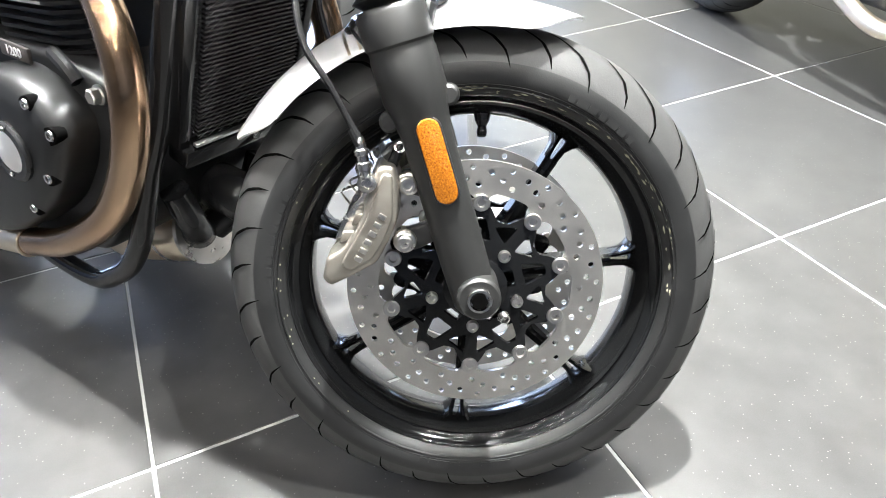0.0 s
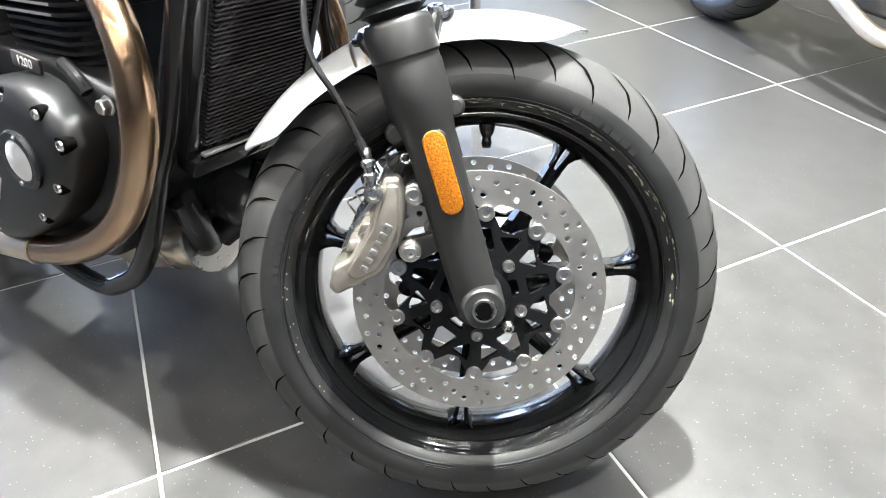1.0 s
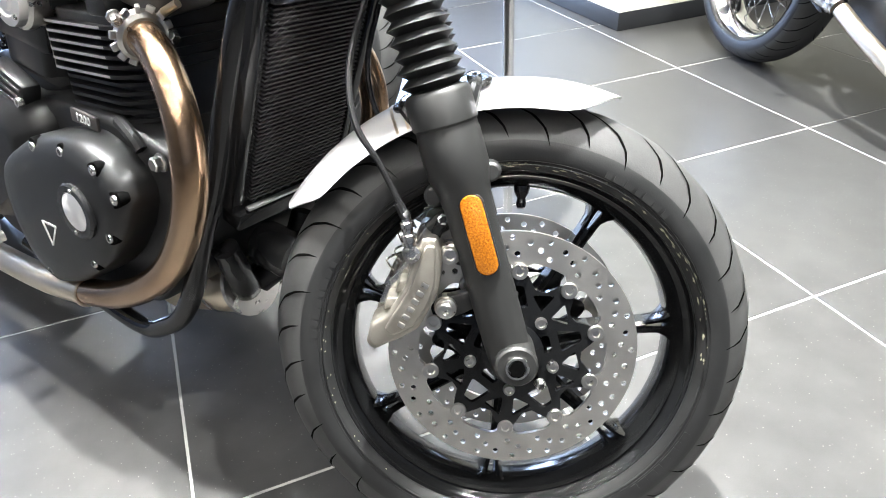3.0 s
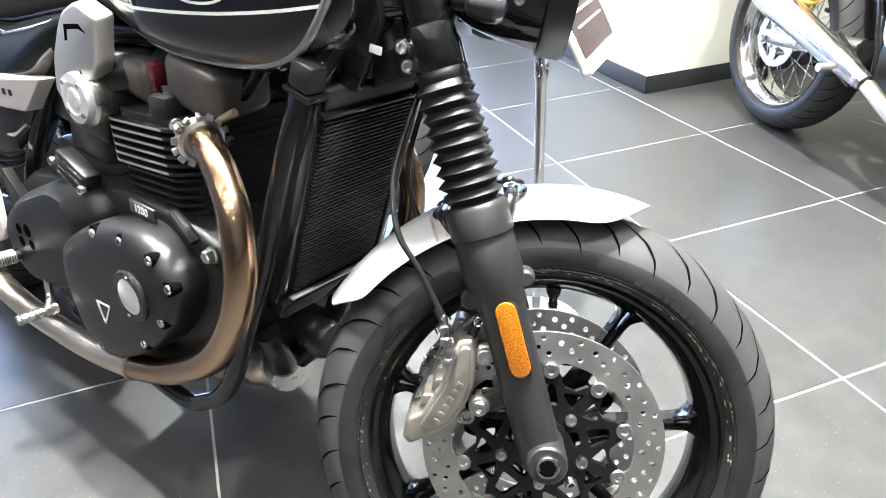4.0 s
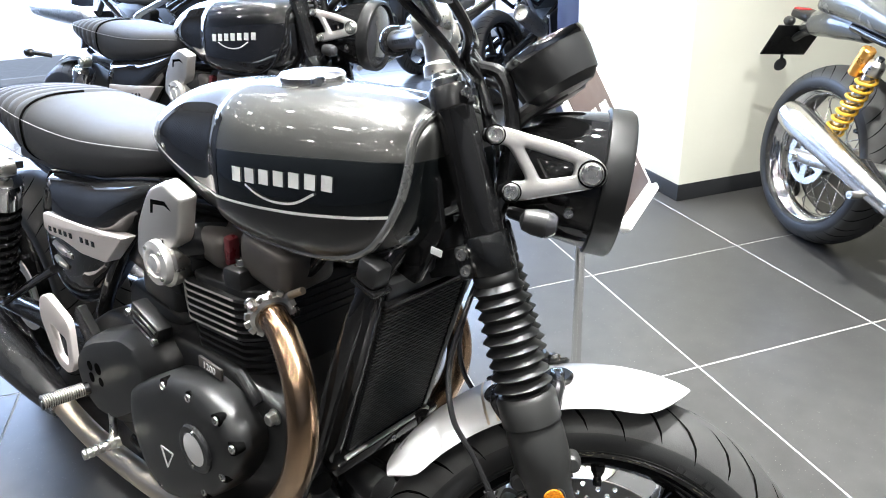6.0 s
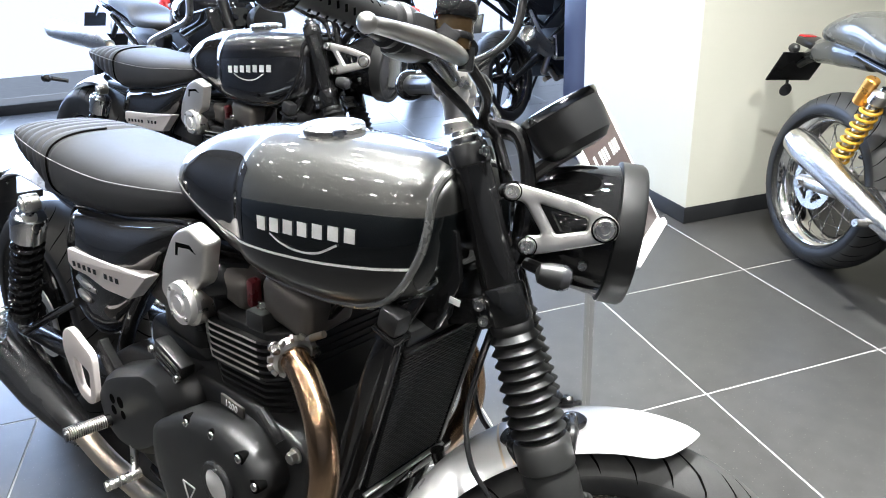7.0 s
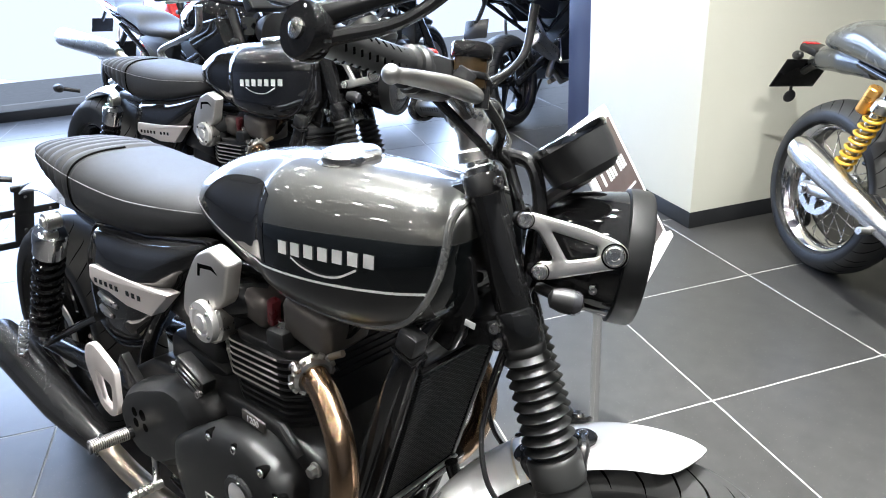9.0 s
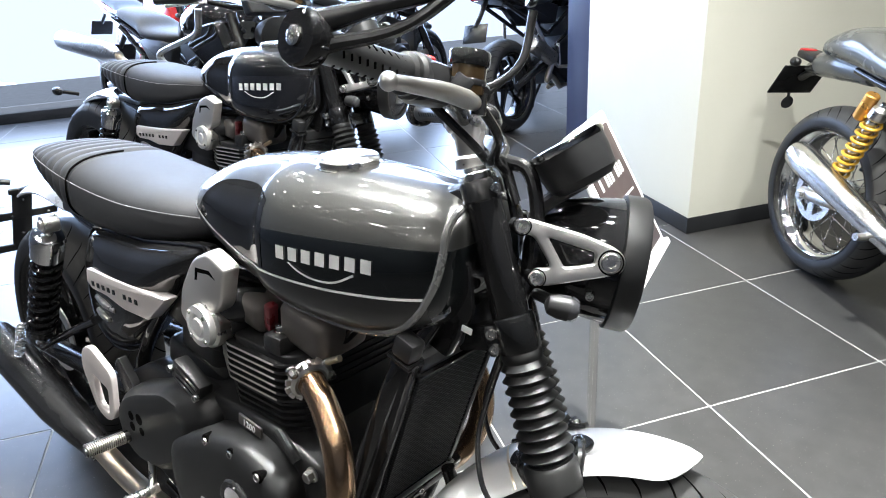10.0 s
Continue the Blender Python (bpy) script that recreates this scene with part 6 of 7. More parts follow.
# ---- price stand beside the front wheel ----
st_ = thing("price_stand", pose(0.06, 1.32, 0, 0, 0, 0), "chrome price stand with a tilted framed card, round base", "sign stand")
part("base", lathe([(0.105, 0.0), (0.107, 0.006), (0.097, 0.011), (0.03, 0.016), (0.02, 0.03)], (0, 0, 0), (0, 0, 1), 48), ALU, st_, "round brushed steel base")
part("pole", lathe([(0.0105, 0.01), (0.0105, 0.575), (0.0135, 0.58), (0.0135, 0.62), (0.010, 0.625)], (0, 0, 0), (0, 0, 1), 24), CHROME, st_)
part("neck", tube([(0, 0, 0.61), (0.01, 0.03, 0.66), (0.0, 0.06, 0.715)], 0.008, 10), PLASTIC, st_)
E1, E2 = Vector((0.33, 0.944, 0)).normalized(), Vector((-0.44, 0.15, 0.87)).normalized()
E2 = (E2 - E1 * E2.dot(E1)).normalized()
SM = Matrix((E1, E1.cross(E2) * -1, E2)).transposed().to_4x4()
SM.translation = Vector((0.135 - 0.06, 1.25 - 1.32, 0.60)) + E1 * 0.1215 + E2 * 0.165
card = part("sign_frame", box((0.243, 0.010, 0.33), SM, 0.004), WHITE_MARK, st_, "white sign frame")
part("card", box((0.200, 0.004, 0.280), SM @ Matrix.Translation((0, -0.0055, 0)), 0.0005), CARD, card, "dark brown price card")
part("ledge", box((0.243, 0.020, 0.016), SM @ Matrix.Translation((0, -0.006, -0.1585)), 0.004), WHITE_MARK, card, "white lower ledge")
for k in range(9):
    if k in (1, 5):
        continue
    part("print_bar", box((0.010, 0.001, 0.026), SM @ Matrix.Translation((-0.075 + 0.0175 * k, -0.0082, 0.045)), 0), WHITE_MARK, card, smooth=0)
for k in range(4):
    part("print_bar", box((0.15 - 0.02 * (k % 3), 0.001, 0.004), SM @ Matrix.Translation((0, -0.0082, -0.01 - 0.026 * k)), 0), WHITE_MARK, card, smooth=0)


# ---- cafe racer by the white wall ----
def wire_wheel(bike, c, R, half, rim_r, n=32):
    c = Vector(c)
    p = [(rim_r, half), (rim_r + 0.003, half - 0.003), (rim_r - 0.008, half - 0.008), (rim_r - 0.017, half - 0.018), (rim_r - 0.030, half * 0.45), (rim_r - 0.034, 0)]
    prof = p + [(r, -h) for r, h in p[-2::-1]] + [(rim_r - 0.02, -half * 0.6), (rim_r - 0.028, 0), (rim_r - 0.02, half * 0.6)]
    rim = part("wire_wheel", lathe(prof, c, (0, 1, 0), 72, closed=True), CHROME, bike, "polished alloy rim with wire spokes", None, 50)
    part("hub", lathe([(0.03, -0.07), (0.05, -0.065), (0.05, -0.05), (0.032, -0.04), (0.032, 0.04), (0.05, 0.05), (0.05, 0.065), (0.03, 0.07)], c, (0, 1, 0), 28), ALU, rim)
    for i in range(n):
        a = math.tau * i / n
        s = -1 if i % 2 else 1
        b = a + (0.42 if (i // 2) % 2 else -0.42)
        p0 = c + Vector((math.cos(b) * 0.046, s * 0.056, math.sin(b) * 0.046))
        p1 = c + Vector((math.cos(a) * (rim_r - 0.031), s * 0.01, math.sin(a) * (rim_r - 0.031)))
        part("spoke", tube([p0, p1], 0.0019, 6, 1), STEEL, rim)
    wheel_tyre(bike, None, c, R, half + 0.012, rim_r - 0.004)
    return rim


def cafe_racer(m, label):
    b = thing("motorcycle", m, label, "motorcycle", "display motorcycles")
    RC = Vector((0, 0, 0.318))
    wire_wheel(b, RC, 0.318, 0.066, 0.236)
    wire_wheel(b, (1.42, 0, 0.30), 0.30, 0.045, 0.236)
    spk = part("sprocket", plate(circle(0, 0.318, 0.098, 46), -0.082, -0.076, [circle(0, 0.318, 0.028, 20)] + [round_outline([(r * math.cos(a + d), 0.318 + r * math.sin(a + d)) for r, d in ((0.048, -0.34), (0.078, -0.42), (0.078, 0.42), (0.048, 0.34))], 0.008, 3) for a in np.arange(5) * math.tau / 5 + 0.3]), STEEL, b, "silver five-armed disc on the rear hub")
    for k in range(6):
        a = math.tau * k / 6
        part("bolt", bolt((0.04 * math.cos(a), -0.083, 0.318 + 0.04 * math.sin(a)), (0, -1, 0), 0.006, 0.006), STEEL, spk)
    for side in (-1, 1):
        part("swingarm", tube([(-0.03, side * 0.105, 0.318), (0.12, side * 0.11, 0.335), (0.42, side * 0.10, 0.375)], [0.022, 0.026, 0.034], 14), ALU, b, "silver swingarm")
        part("axle_nut", hex_bolt((0, side * 0.13, 0.318), (0, side, 0), 0.017, 0.014), STEEL, b)
        ts, bs = Vector((0.285, side * 0.145, 0.705)), Vector((0.155, side * 0.15, 0.405))
        sd = (bs - ts).normalized()
        sk = part("rear_shock", lathe([(0.011, 0), (0.011, 0.32)], ts, sd, 16), CHROME, b, "rear shock with yellow spring and gold reservoir")
        part("top_cup", lathe([(0.014, 0.01), (0.026, 0.02), (0.028, 0.05), (0.024, 0.055)], ts, sd, 24), ALU, sk)
        part("damper", lathe([(0.018, 0.05), (0.018, 0.30)], ts, sd, 20), STEEL, sk)
        u = sd.orthogonal().normalized()
        w = sd.cross(u)
        coil = [ts + sd * (0.06 + 0.22 * i / 112) + (u * math.cos(math.tau * i / 14) + w * math.sin(math.tau * i / 14)) * 0.0275 for i in range(113)]
        part("spring", tube(coil, 0.0055, 8, 1, smooth_path=False), GOLD, sk, "bright yellow coil spring")
        part("reservoir", lathe([(0.018, 0), (0.022, 0.004), (0.022, 0.085), (0.018, 0.09)], ts + Vector((-0.055, 0, 0.02)), sd, 24), GOLD_CAN, sk, "gold gas reservoir")
        # reverse-cone silencer
        sl = part("silencer", lathe([(0.024, 0.0), (0.027, 0.02), (0.034, 0.10), (0.050, 0.44), (0.051, 0.49), (0.044, 0.55), (0.037, 0.56), (0.033, 0.545)], (0.55, side * 0.19, 0.318), (-0.55, side * 0.02, 0.175), 36), SILENCER, b, "polished reverse-cone silencer")
        part("clamp", lathe([(0.027, 0.01), (0.0285, 0.02), (0.027, 0.03)], (0.55, side * 0.19, 0.318), (-0.55, side * 0.02, 0.175), 24), STEEL, sl)
        part("exhaust_pipe", tube([(0.56, side * 0.19, 0.315), (0.68, side * 0.185, 0.26), (0.85, side * 0.17, 0.20), (1.0, side * 0.165, 0.26), (1.06, side * 0.16, 0.42), (1.02, side * 0.14, 0.60), (0.92, side * 0.12, 0.64)], 0.0215, 16), EXH_STEEL, b, "steel exhaust header")
        # rear-set plate and pegs
        o = round_outline([(0.55, 0.52), (0.60, 0.565), (0.66, 0.53), (0.66, 0.44), (0.61, 0.41), (0.57, 0.44)], 0.02)
        part("heel_plate", plate(o, side * 0.20, side * 0.194, [circle(0.595 + 0.02 * i, 0.46 + 0.022 * j, 0.004, 8) for i in (0, 1) for j in (0, 1, 2)]), BRUSHED, b, "drilled alloy heel plate")
        part("rear_set", plate(round_outline([(0.30, 0.40), (0.36, 0.42), (0.50, 0.34), (0.47, 0.28), (0.40, 0.31)], 0.012), side * 0.17, side * 0.15, bevel=0.003), SATIN_BLACK, b)
        part("footrest", tube([(0.44, side * 0.17, 0.33), (0.44, side * 0.26, 0.335)], 0.012, 12), ALU, b)
        part("rear_peg", tube([(0.33, side * 0.17, 0.40), (0.27, side * 0.185, 0.375), (0.24, side * 0.19, 0.36)], [0.010, 0.012, 0.011], 12), ALU, b)
        part("frame_tube", tube([(0.26, side * 0.09, 0.73), (0.38, side * 0.10, 0.60), (0.47, side * 0.11, 0.42), (0.50, side * 0.11, 0.30)], 0.0145, 12), GLOSS_BLACK, b)
        part("subframe_tube", tube([(0.02, side * 0.05, 0.765), (0.22, side * 0.07, 0.735), (0.50, side * 0.09, 0.71), (0.75, side * 0.08, 0.74)], 0.0135, 12), GLOSS_BLACK, b)
        part("turn_signal", lathe([(0.006, -0.03), (0.016, -0.02), (0.018, 0.0), (0.012, 0.012), (0.001, 0.014)], (-0.285, side * 0.075, 0.752), (-1, 0, 0), 16), PLASTIC, b)
        part("clutch_cover", lathe([(0.12, 0), (0.118, 0.03), (0.10, 0.045), (0.001, 0.05)], (0.90, side * 0.14, 0.40), (0, side, 0), 36), CASE_BLACK, b)
        part("fork_leg", tube([(1.42, side * 0.09, 0.30), (1.32, side * 0.09, 0.55), (1.22, side * 0.09, 0.82)], [0.03, 0.027, 0.021], 16), GOLD_CAN, b)
        part("grip", tube([(1.16, side * 0.14, 0.85), (1.10, side * 0.30, 0.82)], 0.016, 12), PLASTIC, b)
        part("side_cover", plate(round_outline([(0.34, 0.66), (0.55, 0.68), (0.60, 0.58), (0.50, 0.50), (0.42, 0.53)], 0.02), side * 0.13, side * 0.07, bevel=0.01), GLOSS_BLACK, b)
    # tail
    rows = [(-0.17, 0.80, 0.826, 0.05, 2.4), (-0.13, 0.79, 0.862, 0.085, 2.5), (-0.04, 0.778, 0.90, 0.105, 2.5), (0.07, 0.766, 0.905, 0.115, 2.6), (0.18, 0.75, 0.87, 0.12, 2.7), (0.34, 0.735, 0.825, 0.118, 2.7), (0.55, 0.725, 0.80, 0.105, 2.6), (0.60, 0.735, 0.79, 0.07, 2.4)]
    part("seat_cowl", add_rings(bmesh.new(), [superellipse(x, zb, zt, w, n, 40) for x, zb, zt, w, n in stations(rows, 6)]), MID_GREY, b, "mid-grey painted seat cowl")
    part("tail_guard", tube([(0.05, 0, 0.755), (-0.10, 0, 0.765), (-0.22, 0, 0.75), (-0.29, 0, 0.725)], [0.04, 0.055, 0.045, 0.02], 16), MID_GREY, b, "grey rear mudguard")
    tl = part("tail_lamp", box((0.036, 0.06, 0.024), pose(-0.320, 0, 0.785, 0, 8, 0), 0.008), RED_LENS, b, "red tail lamp in a black housing")
    part("housing", box((0.10, 0.09, 0.028), pose(-0.275, 0, 0.772, 0, 8, 0), 0.008), PLASTIC, tl)
    pl = part("plate_bracket", box((0.006, 0.190, 0.140), pose(-0.345, 0, 0.675, 0, 34, 0), 0.002), SATIN_BLACK, b, "black blank plate bracket")
    part("reflector", lathe([(0.024, 0), (0.026, 0.004), (0.022, 0.008), (0.001, 0.009)], (-0.376, 0, 0.578), (-1, 0, 0.2), 20), GLOVE_TAIL, pl)
    part("reflector_stem", tube([(-0.382, 0, 0.620), (-0.378, 0, 0.590)], 0.006, 8), PLASTIC, pl)
    part("plate_arm", tube([(-0.15, 0, 0.74), (-0.27, 0, 0.715), (-0.33, 0, 0.685)], 0.014, 10), PLASTIC, b)
    rows = [(0.60, 0.745, 0.80, 0.09, 2.3), (0.66, 0.735, 0.88, 0.12, 2.4), (0.85, 0.735, 0.935, 0.135, 2.5), (1.02, 0.76, 0.93, 0.13, 2.5), (1.12, 0.80, 0.90, 0.09, 2.3)]
    part("fuel_tank", add_rings(bmesh.new(), [superellipse(x, zb, zt, w, n, 40) for x, zb, zt, w, n in stations(rows, 6)]), MID_GREY, b, "grey fuel tank")
    part("engine", plate(round_outline([(0.52, 0.28), (0.60, 0.23), (0.95, 0.23), (1.05, 0.36), (1.0, 0.55), (0.60, 0.52), (0.50, 0.42)], 0.04), -0.14, 0.14, bevel=0.015), CASE_BLACK, b)
    for k in range(9):
        part("cooling_fin", box((0.22, 0.27, 0.005), pose(0.82, 0, 0.55 + 0.013 * k, 0, -5, 0), 0.001), CASE_BLACK, b)
    part("handlebar", tube([(1.10, -0.30, 0.82), (1.17, -0.12, 0.86), (1.17, 0.12, 0.86), (1.10, 0.30, 0.82)], 0.011, 10), SATIN_BLACK, b)
    part("headlamp", lathe([(0.001, -0.10), (0.06, -0.07), (0.085, 0.0), (0.09, 0.03), (0.001, 0.045)], (1.36, 0, 0.78), (1, 0, 0), 32), CHROME, b)
    part("chain", tube([(0.0, 0.085, 0.41), (0.5, 0.08, 0.40), (0.53, 0.08, 0.36), (0.5, 0.08, 0.32), (0.0, 0.085, 0.225)], 0.008, 8), SATIN_BLACK, b)
    return b


cafe_racer(pose(0.950, 2.590, 0, -5, 0, -72), "grey cafe racer with polished silencers and yellow shock springs")


# ---- naked and adventure bikes further back ----
def naked_bike(m, paint, label, tall=0.0, frame_mat=None, red=False, high_pipe=False):
    b = thing("motorcycle", m, label, "motorcycle", "display motorcycles")
    fm = frame_mat or SATIN_BLACK
    cast_wheel(b, None, (0, 0, 0.3), 0.052, 5, 10, "front_wheel")
    wheel_tyre(b, None, (0, 0, 0.3), 0.30, 0.060, 0.224)
    cast_wheel(b, None, (-1.42, 0, 0.315), 0.075, 5, 30, "rear_wheel", 0.232)
    wheel_tyre(b, None, (-1.42, 0, 0.315), 0.315, 0.088, 0.226)
    h = tall
    for side in (-1, 1):
        brd = part("brake_disc", plate(circle(0, 0.3, 0.155, 48), side * 0.068, side * 0.063, [circle(0, 0.3, 0.11, 40)] + [circle(0.132 * math.cos(a), 0.3 + 0.132 * math.sin(a), 0.005, 8) for a in np.arange(20) * math.tau / 20]), DISC, b, "drilled brake disc")
        part("disc_carrier", plate(circle(0, 0.3, 0.112, 40), side * 0.067, side * 0.064, [circle(0.075 * math.cos(a), 0.3 + 0.075 * math.sin(a), 0.021, 12) for a in np.arange(7) * math.tau / 7]), SATIN_BLACK, brd)
        part("caliper", plate(round_outline([(-0.16, 0.33), (-0.12, 0.31), (-0.09, 0.40), (-0.11, 0.44), (-0.15, 0.42)], 0.015), side * 0.11, side * 0.05, bevel=0.006), CALIPER, b)
        part("fork_leg", tube([(0, side * 0.095, 0.3), (-0.10, side * 0.095, 0.54), (-0.115, side * 0.095, 0.575)], [0.031, 0.031, 0.027], 18), SATIN_BLACK, b)
        part("fork_tube", tube([(-0.11, side * 0.095, 0.56), (-0.27 - h * 0.3, side * 0.095, 0.95 + h)], 0.0265, 18), SATIN_BLACK, b)
        # trellis frame
        for p, q in (((-0.26, 0.05, 0.88 + h), (-0.55, 0.11, 0.76 + h)), ((-0.27, 0.05, 0.78 + h), (-0.60, 0.115, 0.62 + h)), ((-0.55, 0.11, 0.76 + h), (-0.60, 0.115, 0.62 + h)), ((-0.40, 0.08, 0.83 + h), (-0.42, 0.085, 0.71 + h)), ((-0.60, 0.115, 0.62 + h), (-0.92, 0.11, 0.48)), ((-0.55, 0.11, 0.76 + h), (-0.95, 0.10, 0.60 + h)), ((-0.95, 0.10, 0.60 + h), (-1.45, 0.09, 0.86 + h)), ((-0.90, 0.10, 0.72 + h), (-1.42, 0.09, 0.88 + h)), ((-1.05, 0.10, 0.65 + h), (-1.12, 0.10, 0.78 + h))):
            part("frame_tube", tube([(p[0], side * p[1], p[2]), (q[0], side * q[1], q[2])], 0.014, 10, 1), fm, b)
        part("shroud", plate(round_outline([(-0.22, 0.80 + h), (-0.30, 0.93 + h), (-0.50, 0.90 + h), (-0.60, 0.80 + h), (-0.42, 0.70 + h), (-0.28, 0.66 + h)], 0.03), side * 0.17, side * 0.10, bevel=0.012, taper=0.9), paint, b)
        part("turn_signal", lathe([(0.005, -0.03), (0.016, -0.015), (0.016, 0.01), (0.001, 0.02)], (-0.17, side * 0.16, 0.82 + h), (1, 0, 0), 14), PLASTIC, b)
        part("mirror_stem", tube([(-0.32, side * 0.24, 1.02 + h), (-0.27, side * 0.30, 1.12 + h), (-0.28, side * 0.33, 1.18 + h)], 0.006, 8), SATIN_BLACK, b)
        part("mirror", lathe([(0.02, -0.01), (0.05, -0.006), (0.055, 0.004), (0.05, 0.008)], (-0.28, side * 0.34, 1.20 + h), (-1, 0, 0.1), 24), SATIN_BLACK, b)
        part("grip", tube([(-0.36, side * 0.24, 1.01 + h), (-0.42, side * 0.38, 1.0 + h)], 0.017, 12), PLASTIC, b)
        part("lever", tube([(-0.30, side * 0.2, 1.0 + h), (-0.32, side * 0.3, 0.99 + h), (-0.35, side * 0.37, 0.98 + h)], 0.007, 8), ALU, b)
        part("hand_guard", tube([(-0.30, side * 0.22, 1.02 + h), (-0.26, side * 0.32, 1.01 + h), (-0.36, side * 0.41, 1.0 + h)], [0.012, 0.02, 0.012], 10), PLASTIC, b)
        part("engine_cover", lathe([(0.115, 0), (0.115, 0.02), (0.09, 0.04), (0.001, 0.045)], (-0.58, side * 0.15, 0.42), (0, side, 0), 32), CASE_BLACK, b)
        part("footrest", tube([(-0.92, side * 0.13, 0.36), (-0.93, side * 0.26, 0.36)], 0.012, 10), ALU, b)
        part("peg_hanger", tube([(-0.88, side * 0.14, 0.52), (-0.92, side * 0.15, 0.36), (-1.10, side * 0.16, 0.55), (-1.16, side * 0.12, 0.72 + h)], 0.012, 10), ALU, b)
        part("swingarm", tube([(-0.90, side * 0.09, 0.42), (-1.15, side * 0.12, 0.39), (-1.45, side * 0.12, 0.315)], [0.035, 0.032, 0.022], 14), ALU if red else SATIN_BLACK, b)
        part("header", tube([(-0.44, side * 0.06, 0.56), (-0.36, side * 0.08, 0.50), (-0.36, side * 0.08, 0.32), (-0.44, side * 0.07, 0.22), (-0.75, side * 0.05, 0.19)], 0.02, 12), EXH_STEEL, b)
        part("side_panel", plate(round_outline([(-0.80, 0.78 + h), (-0.86, 0.66 + h), (-1.05, 0.68 + h), (-1.18, 0.80 + h), (-1.0, 0.83 + h)], 0.02), side * 0.125, side * 0.08, bevel=0.008), PLASTIC, b)
    s0, sd_, sk_ = ((-1.30, -0.185, 0.765), (-0.7, -0.03, 0.06), 1.7) if high_pipe else ((-1.02, -0.175, 0.42), (-0.9, -0.1, 0.42), 1.0)
    part("silencer", lathe([(r, h_ * sk_) for r, h_ in ((0.026, 0), (0.03, 0.02), (0.054, 0.06), (0.056, 0.36), (0.055, 0.40), (0.048, 0.405), (0.044, 0.37))], s0, sd_, 30), ALU, b, "brushed steel silencer")
    part("link_pipe", tube([(-0.75, -0.05, 0.19), (-0.98, -0.12, 0.30), (-1.12, -0.16, s0[2] - 0.12), (s0[0] - 0.02, s0[1], s0[2])], 0.021, 12), EXH_STEEL, b)
    if high_pipe:
        for dy, dx in ((-0.20, 0.0), (-0.23, 0.035)):
            part("crash_bar", tube([(-0.37 + dx, dy, 1.02), (-0.40 + dx, dy, 0.92), (-0.56 + dx, dy, 0.87), (-0.76 + dx, dy, 0.815), (-0.765 + dx, dy, 0.775), (-0.64 + dx, dy, 0.72), (-0.60 + dx, dy * 0.8, 0.60)], 0.0115, 12), ALU, b, "silver crash bar")
    part("engine", plate(round_outline([(-0.40, 0.52), (-0.43, 0.30), (-0.52, 0.22), (-0.80, 0.22), (-0.95, 0.33), (-0.92, 0.50), (-0.70, 0.56)], 0.03), -0.15, 0.15, bevel=0.015), CASE_BLACK, b)
    part("cylinder_block", box((0.20, 0.26, 0.24), pose(-0.56, 0, 0.62, 0, 18, 0), 0.02), CASE_BLACK, b)
    part("radiator", box((0.04, 0.28, 0.26), pose(-0.30, 0, 0.56, 0, 12, 0), 0.008), CORE, b)
    rows = [(-0.30, 0.84, 0.92, 0.07, 2.3), (-0.36, 0.80, 0.98, 0.12, 2.4), (-0.50, 0.79, 1.02, 0.15, 2.4), (-0.66, 0.80, 0.99, 0.14, 2.4), (-0.80, 0.81, 0.90, 0.09, 2.4)]
    part("fuel_tank", add_rings(bmesh.new(), [superellipse(x, zb + h, zt + h, w, n, 40) for x, zb, zt, w, n in stations(rows, 6)]), paint, b, "painted fuel tank")
    rows = [(-0.77, 0.80, 0.85, 0.07, 2.6), (-0.90, 0.79, 0.855, 0.12, 2.8), (-1.10, 0.80, 0.875, 0.14, 2.8), (-1.22, 0.83, 0.93, 0.12, 2.7), (-1.45, 0.90, 0.965, 0.10, 2.6), (-1.52, 0.92, 0.955, 0.06, 2.4)]
    part("seat", add_rings(bmesh.new(), [superellipse(x, zb + h, zt + h, w, n, 40) for x, zb, zt, w, n in stations(rows, 6)]), GREY_LEATHER, b, "black stepped seat")
    part("tail", plate(round_outline([(-1.15, 0.84 + h), (-1.40, 0.92 + h), (-1.60, 0.95 + h), (-1.58, 0.90 + h), (-1.35, 0.83 + h)], 0.015), -0.09, 0.09, bevel=0.015), paint, b)
    part("tail_lamp", box((0.05, 0.11, 0.04), pose(-1.60, 0, 0.915 + h, 0, 10, 0), 0.012), RED_LENS, b, "red tail lamp")
    part("plate_bracket", box((0.008, 0.18, 0.12), pose(-1.70, 0, 0.70 + h, 0, 25, 0), 0.003), SATIN_BLACK, b)
    part("plate_arm", tube([(-1.52, 0, 0.90 + h), (-1.62, 0, 0.80 + h), (-1.69, 0, 0.74 + h)], 0.016, 10), PLASTIC, b)
    part("front_mudguard", tube([(0.14, 0, 0.60), (0.0, 0, 0.635), (-0.14, 0, 0.60), (-0.25, 0, 0.52)], [0.03, 0.055, 0.055, 0.04], 14), PLASTIC, b)
    part("handlebar", tube([(-0.42, -0.38, 1.0 + h), (-0.35, -0.22, 1.01 + h), (-0.28, -0.08, 0.98 + h), (-0.28, 0.08, 0.98 + h), (-0.35, 0.22, 1.01 + h), (-0.42, 0.38, 1.0 + h)], 0.0115, 12), SATIN_BLACK, b)
    part("headlamp", lathe([(0.001, -0.09), (0.06, -0.06), (0.082, 0.0), (0.085, 0.03), (0.001, 0.045)], (-0.10, 0, 0.86 + h), (1, 0, -0.08), 32), PLASTIC, b)
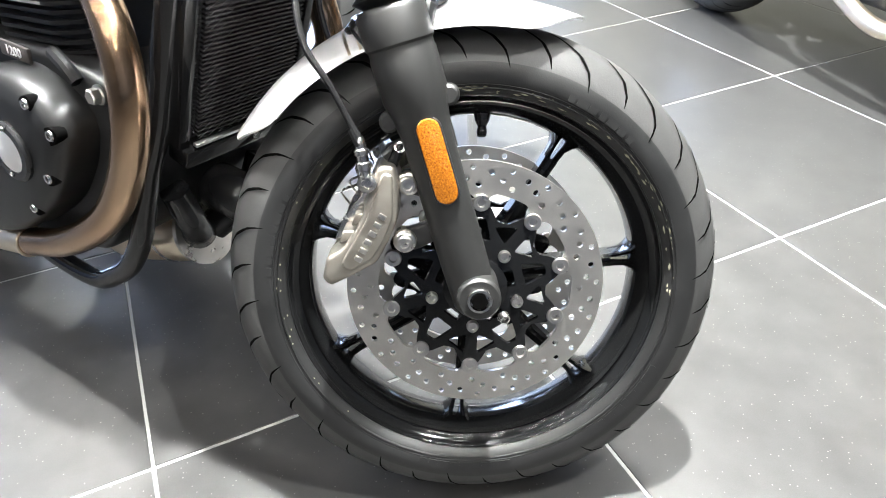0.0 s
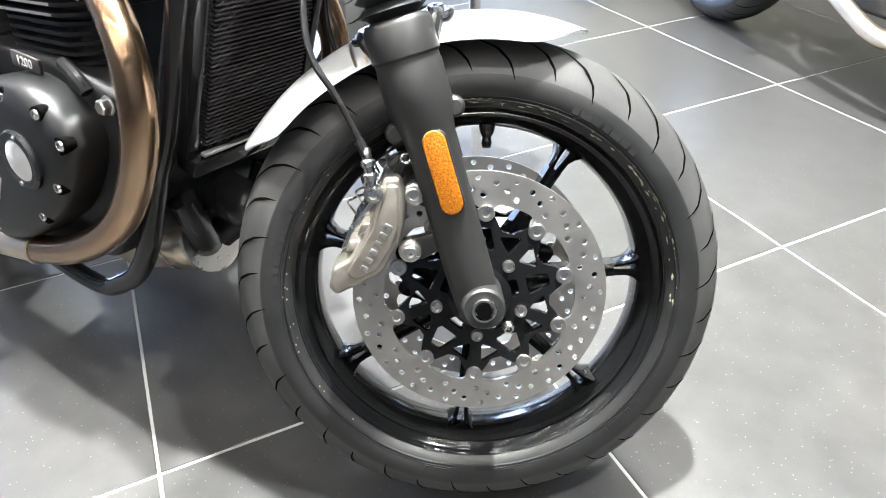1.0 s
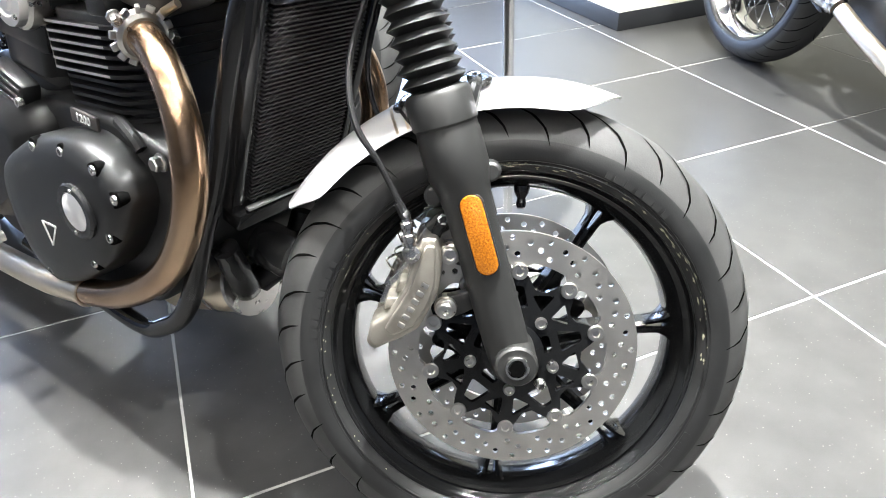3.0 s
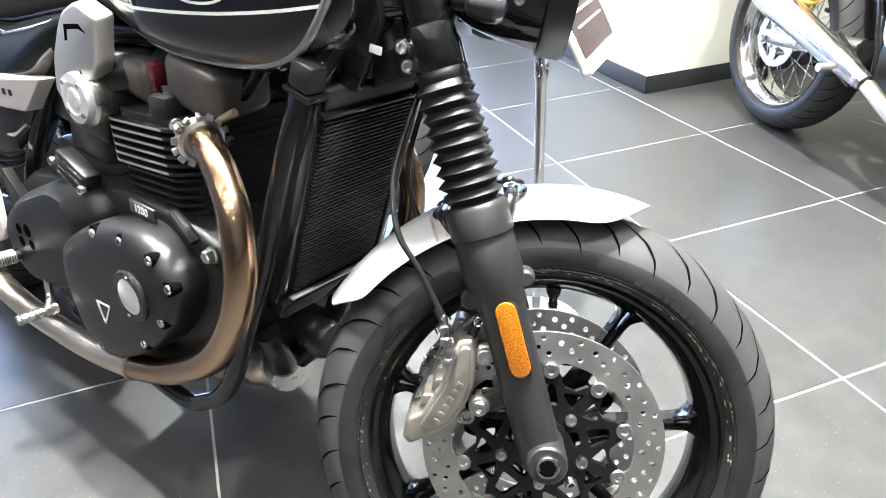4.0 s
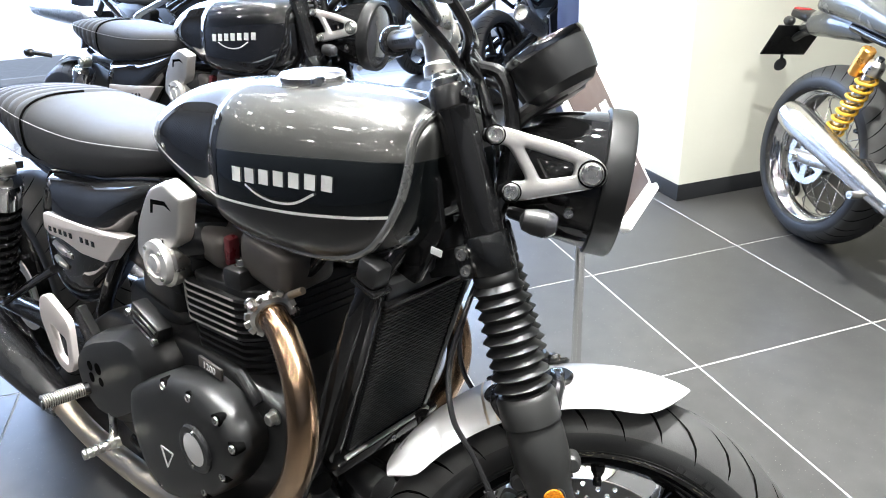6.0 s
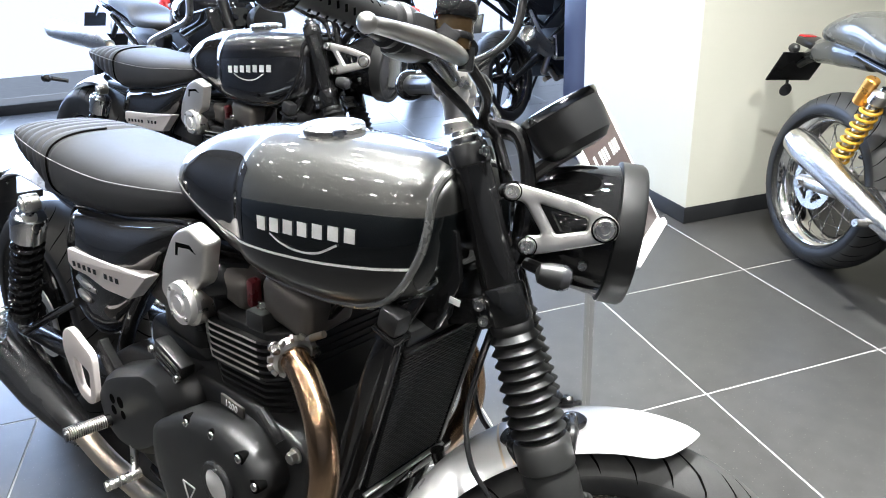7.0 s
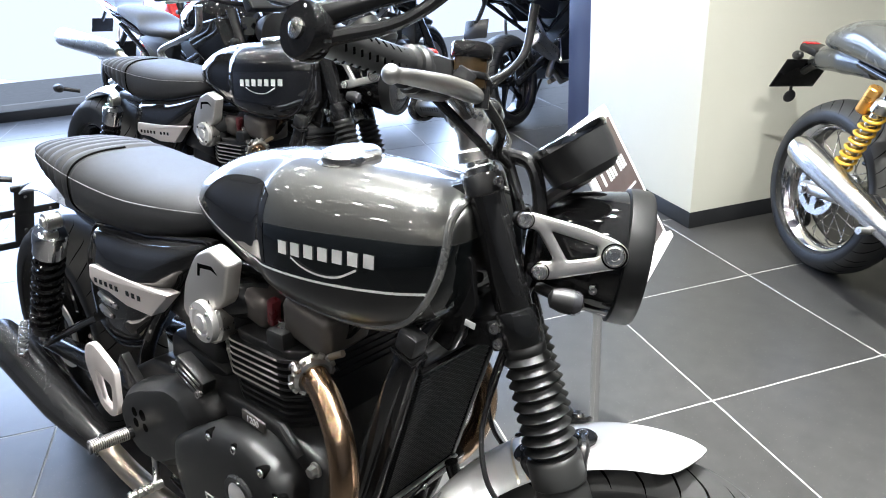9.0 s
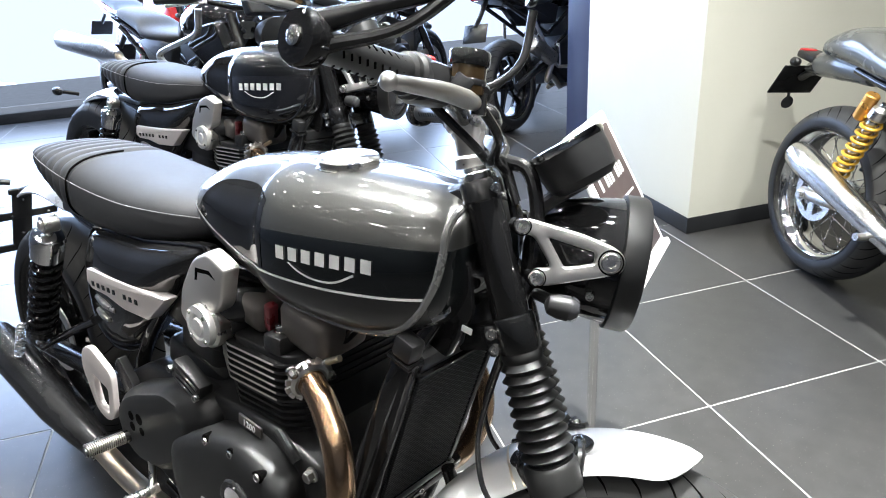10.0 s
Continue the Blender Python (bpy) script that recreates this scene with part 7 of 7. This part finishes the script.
    part("fly_screen", plate(round_outline([(-0.16, 0.94 + h), (-0.10, 0.96 + h), (-0.20, 1.10 + h), (-0.24, 1.09 + h)], 0.015), -0.10, 0.10, bevel=0.01), PLASTIC, b)
    part("monoshock_spring", lathe([(0.03, 0), (0.035, 0.01), (0.035, 0.2), (0.03, 0.21)], (-1.06, 0, 0.43), (0.2, 0, 1), 20), RED_PAINT if red else STEEL, b)
    part("side_stand", tube([(-0.72, 0.13, 0.22), (-0.70, 0.22, 0.08), (-0.69, 0.25, -0.02)], 0.011, 10), SATIN_BLACK, b)
    return b


naked_bike(pose(-1.265, 2.922, 0, -6, 0, -33), GLOSS_BLACK, "black adventure motorcycle with silver crash bars and a steel silencer", 0.05, SATIN_BLACK, False, True)
naked_bike(pose(-6.35, 4.50, 0, -6, 0, 190), GLOSS_BLACK, "black naked motorcycle with a red tail lamp by the shop window", 0.06, SATIN_BLACK, True)
naked_bike(pose(-2.45, 4.60, 0, -6, 0, -31), RED_PAINT, "black and red naked motorcycle near the shop window", 0.06, STEEL, True)
naked_bike(pose(-1.15, 5.95, 0, -6, 0, 68), GLOSS_BLACK, "black naked motorcycle seen from its red tail lamp", 0.04, ALU, True)
naked_bike(pose(0.29, 6.05, 0, -6, 0, 62), GLOSS_BLACK, "black sport motorcycle beside the navy panel", 0.0, SATIN_BLACK)
# ---- floor tiles ----
TU, TV = TILE_U - 0.0048, TILE_V - 0.0048
bm = box((TU, TV, 0.012), Matrix.Translation((0, 0, -0.006)), 0.0012, seg=1)
tm = bpy.data.meshes.new("tile")
bm.to_mesh(tm)
bm.free()
tm.materials.append(TILE)
near, far_cells = [], []
for i in range(X0, X1):
    for j in range(Y0, Y1):
        c = GRID @ Vector(((i + 0.5) * TILE_U, (j + 0.5) * TILE_V, 0))
        (near if -4.6 < c.x < 3.2 and -1.2 < c.y < 7.6 else far_cells).append((i, j))
for i, j in near[:300]:
    ob = new("tile", tm)
    ob.parent = floor
    ob.location = ((i + 0.5) * TILE_U, (j + 0.5) * TILE_V, 0)
bm = bmesh.new()
for i, j in far_cells + near[300:]:
    x, y = (i + 0.5) * TILE_U, (j + 0.5) * TILE_V
    bm.faces.new([bm.verts.new((x + a * TU / 2, y + b * TV / 2, 0)) for a, b in ((-1, -1), (1, -1), (1, 1), (-1, 1))])
ob = part("tiles", bm, TILE, floor, smooth=0)
tagged(ob, kind="stuff")
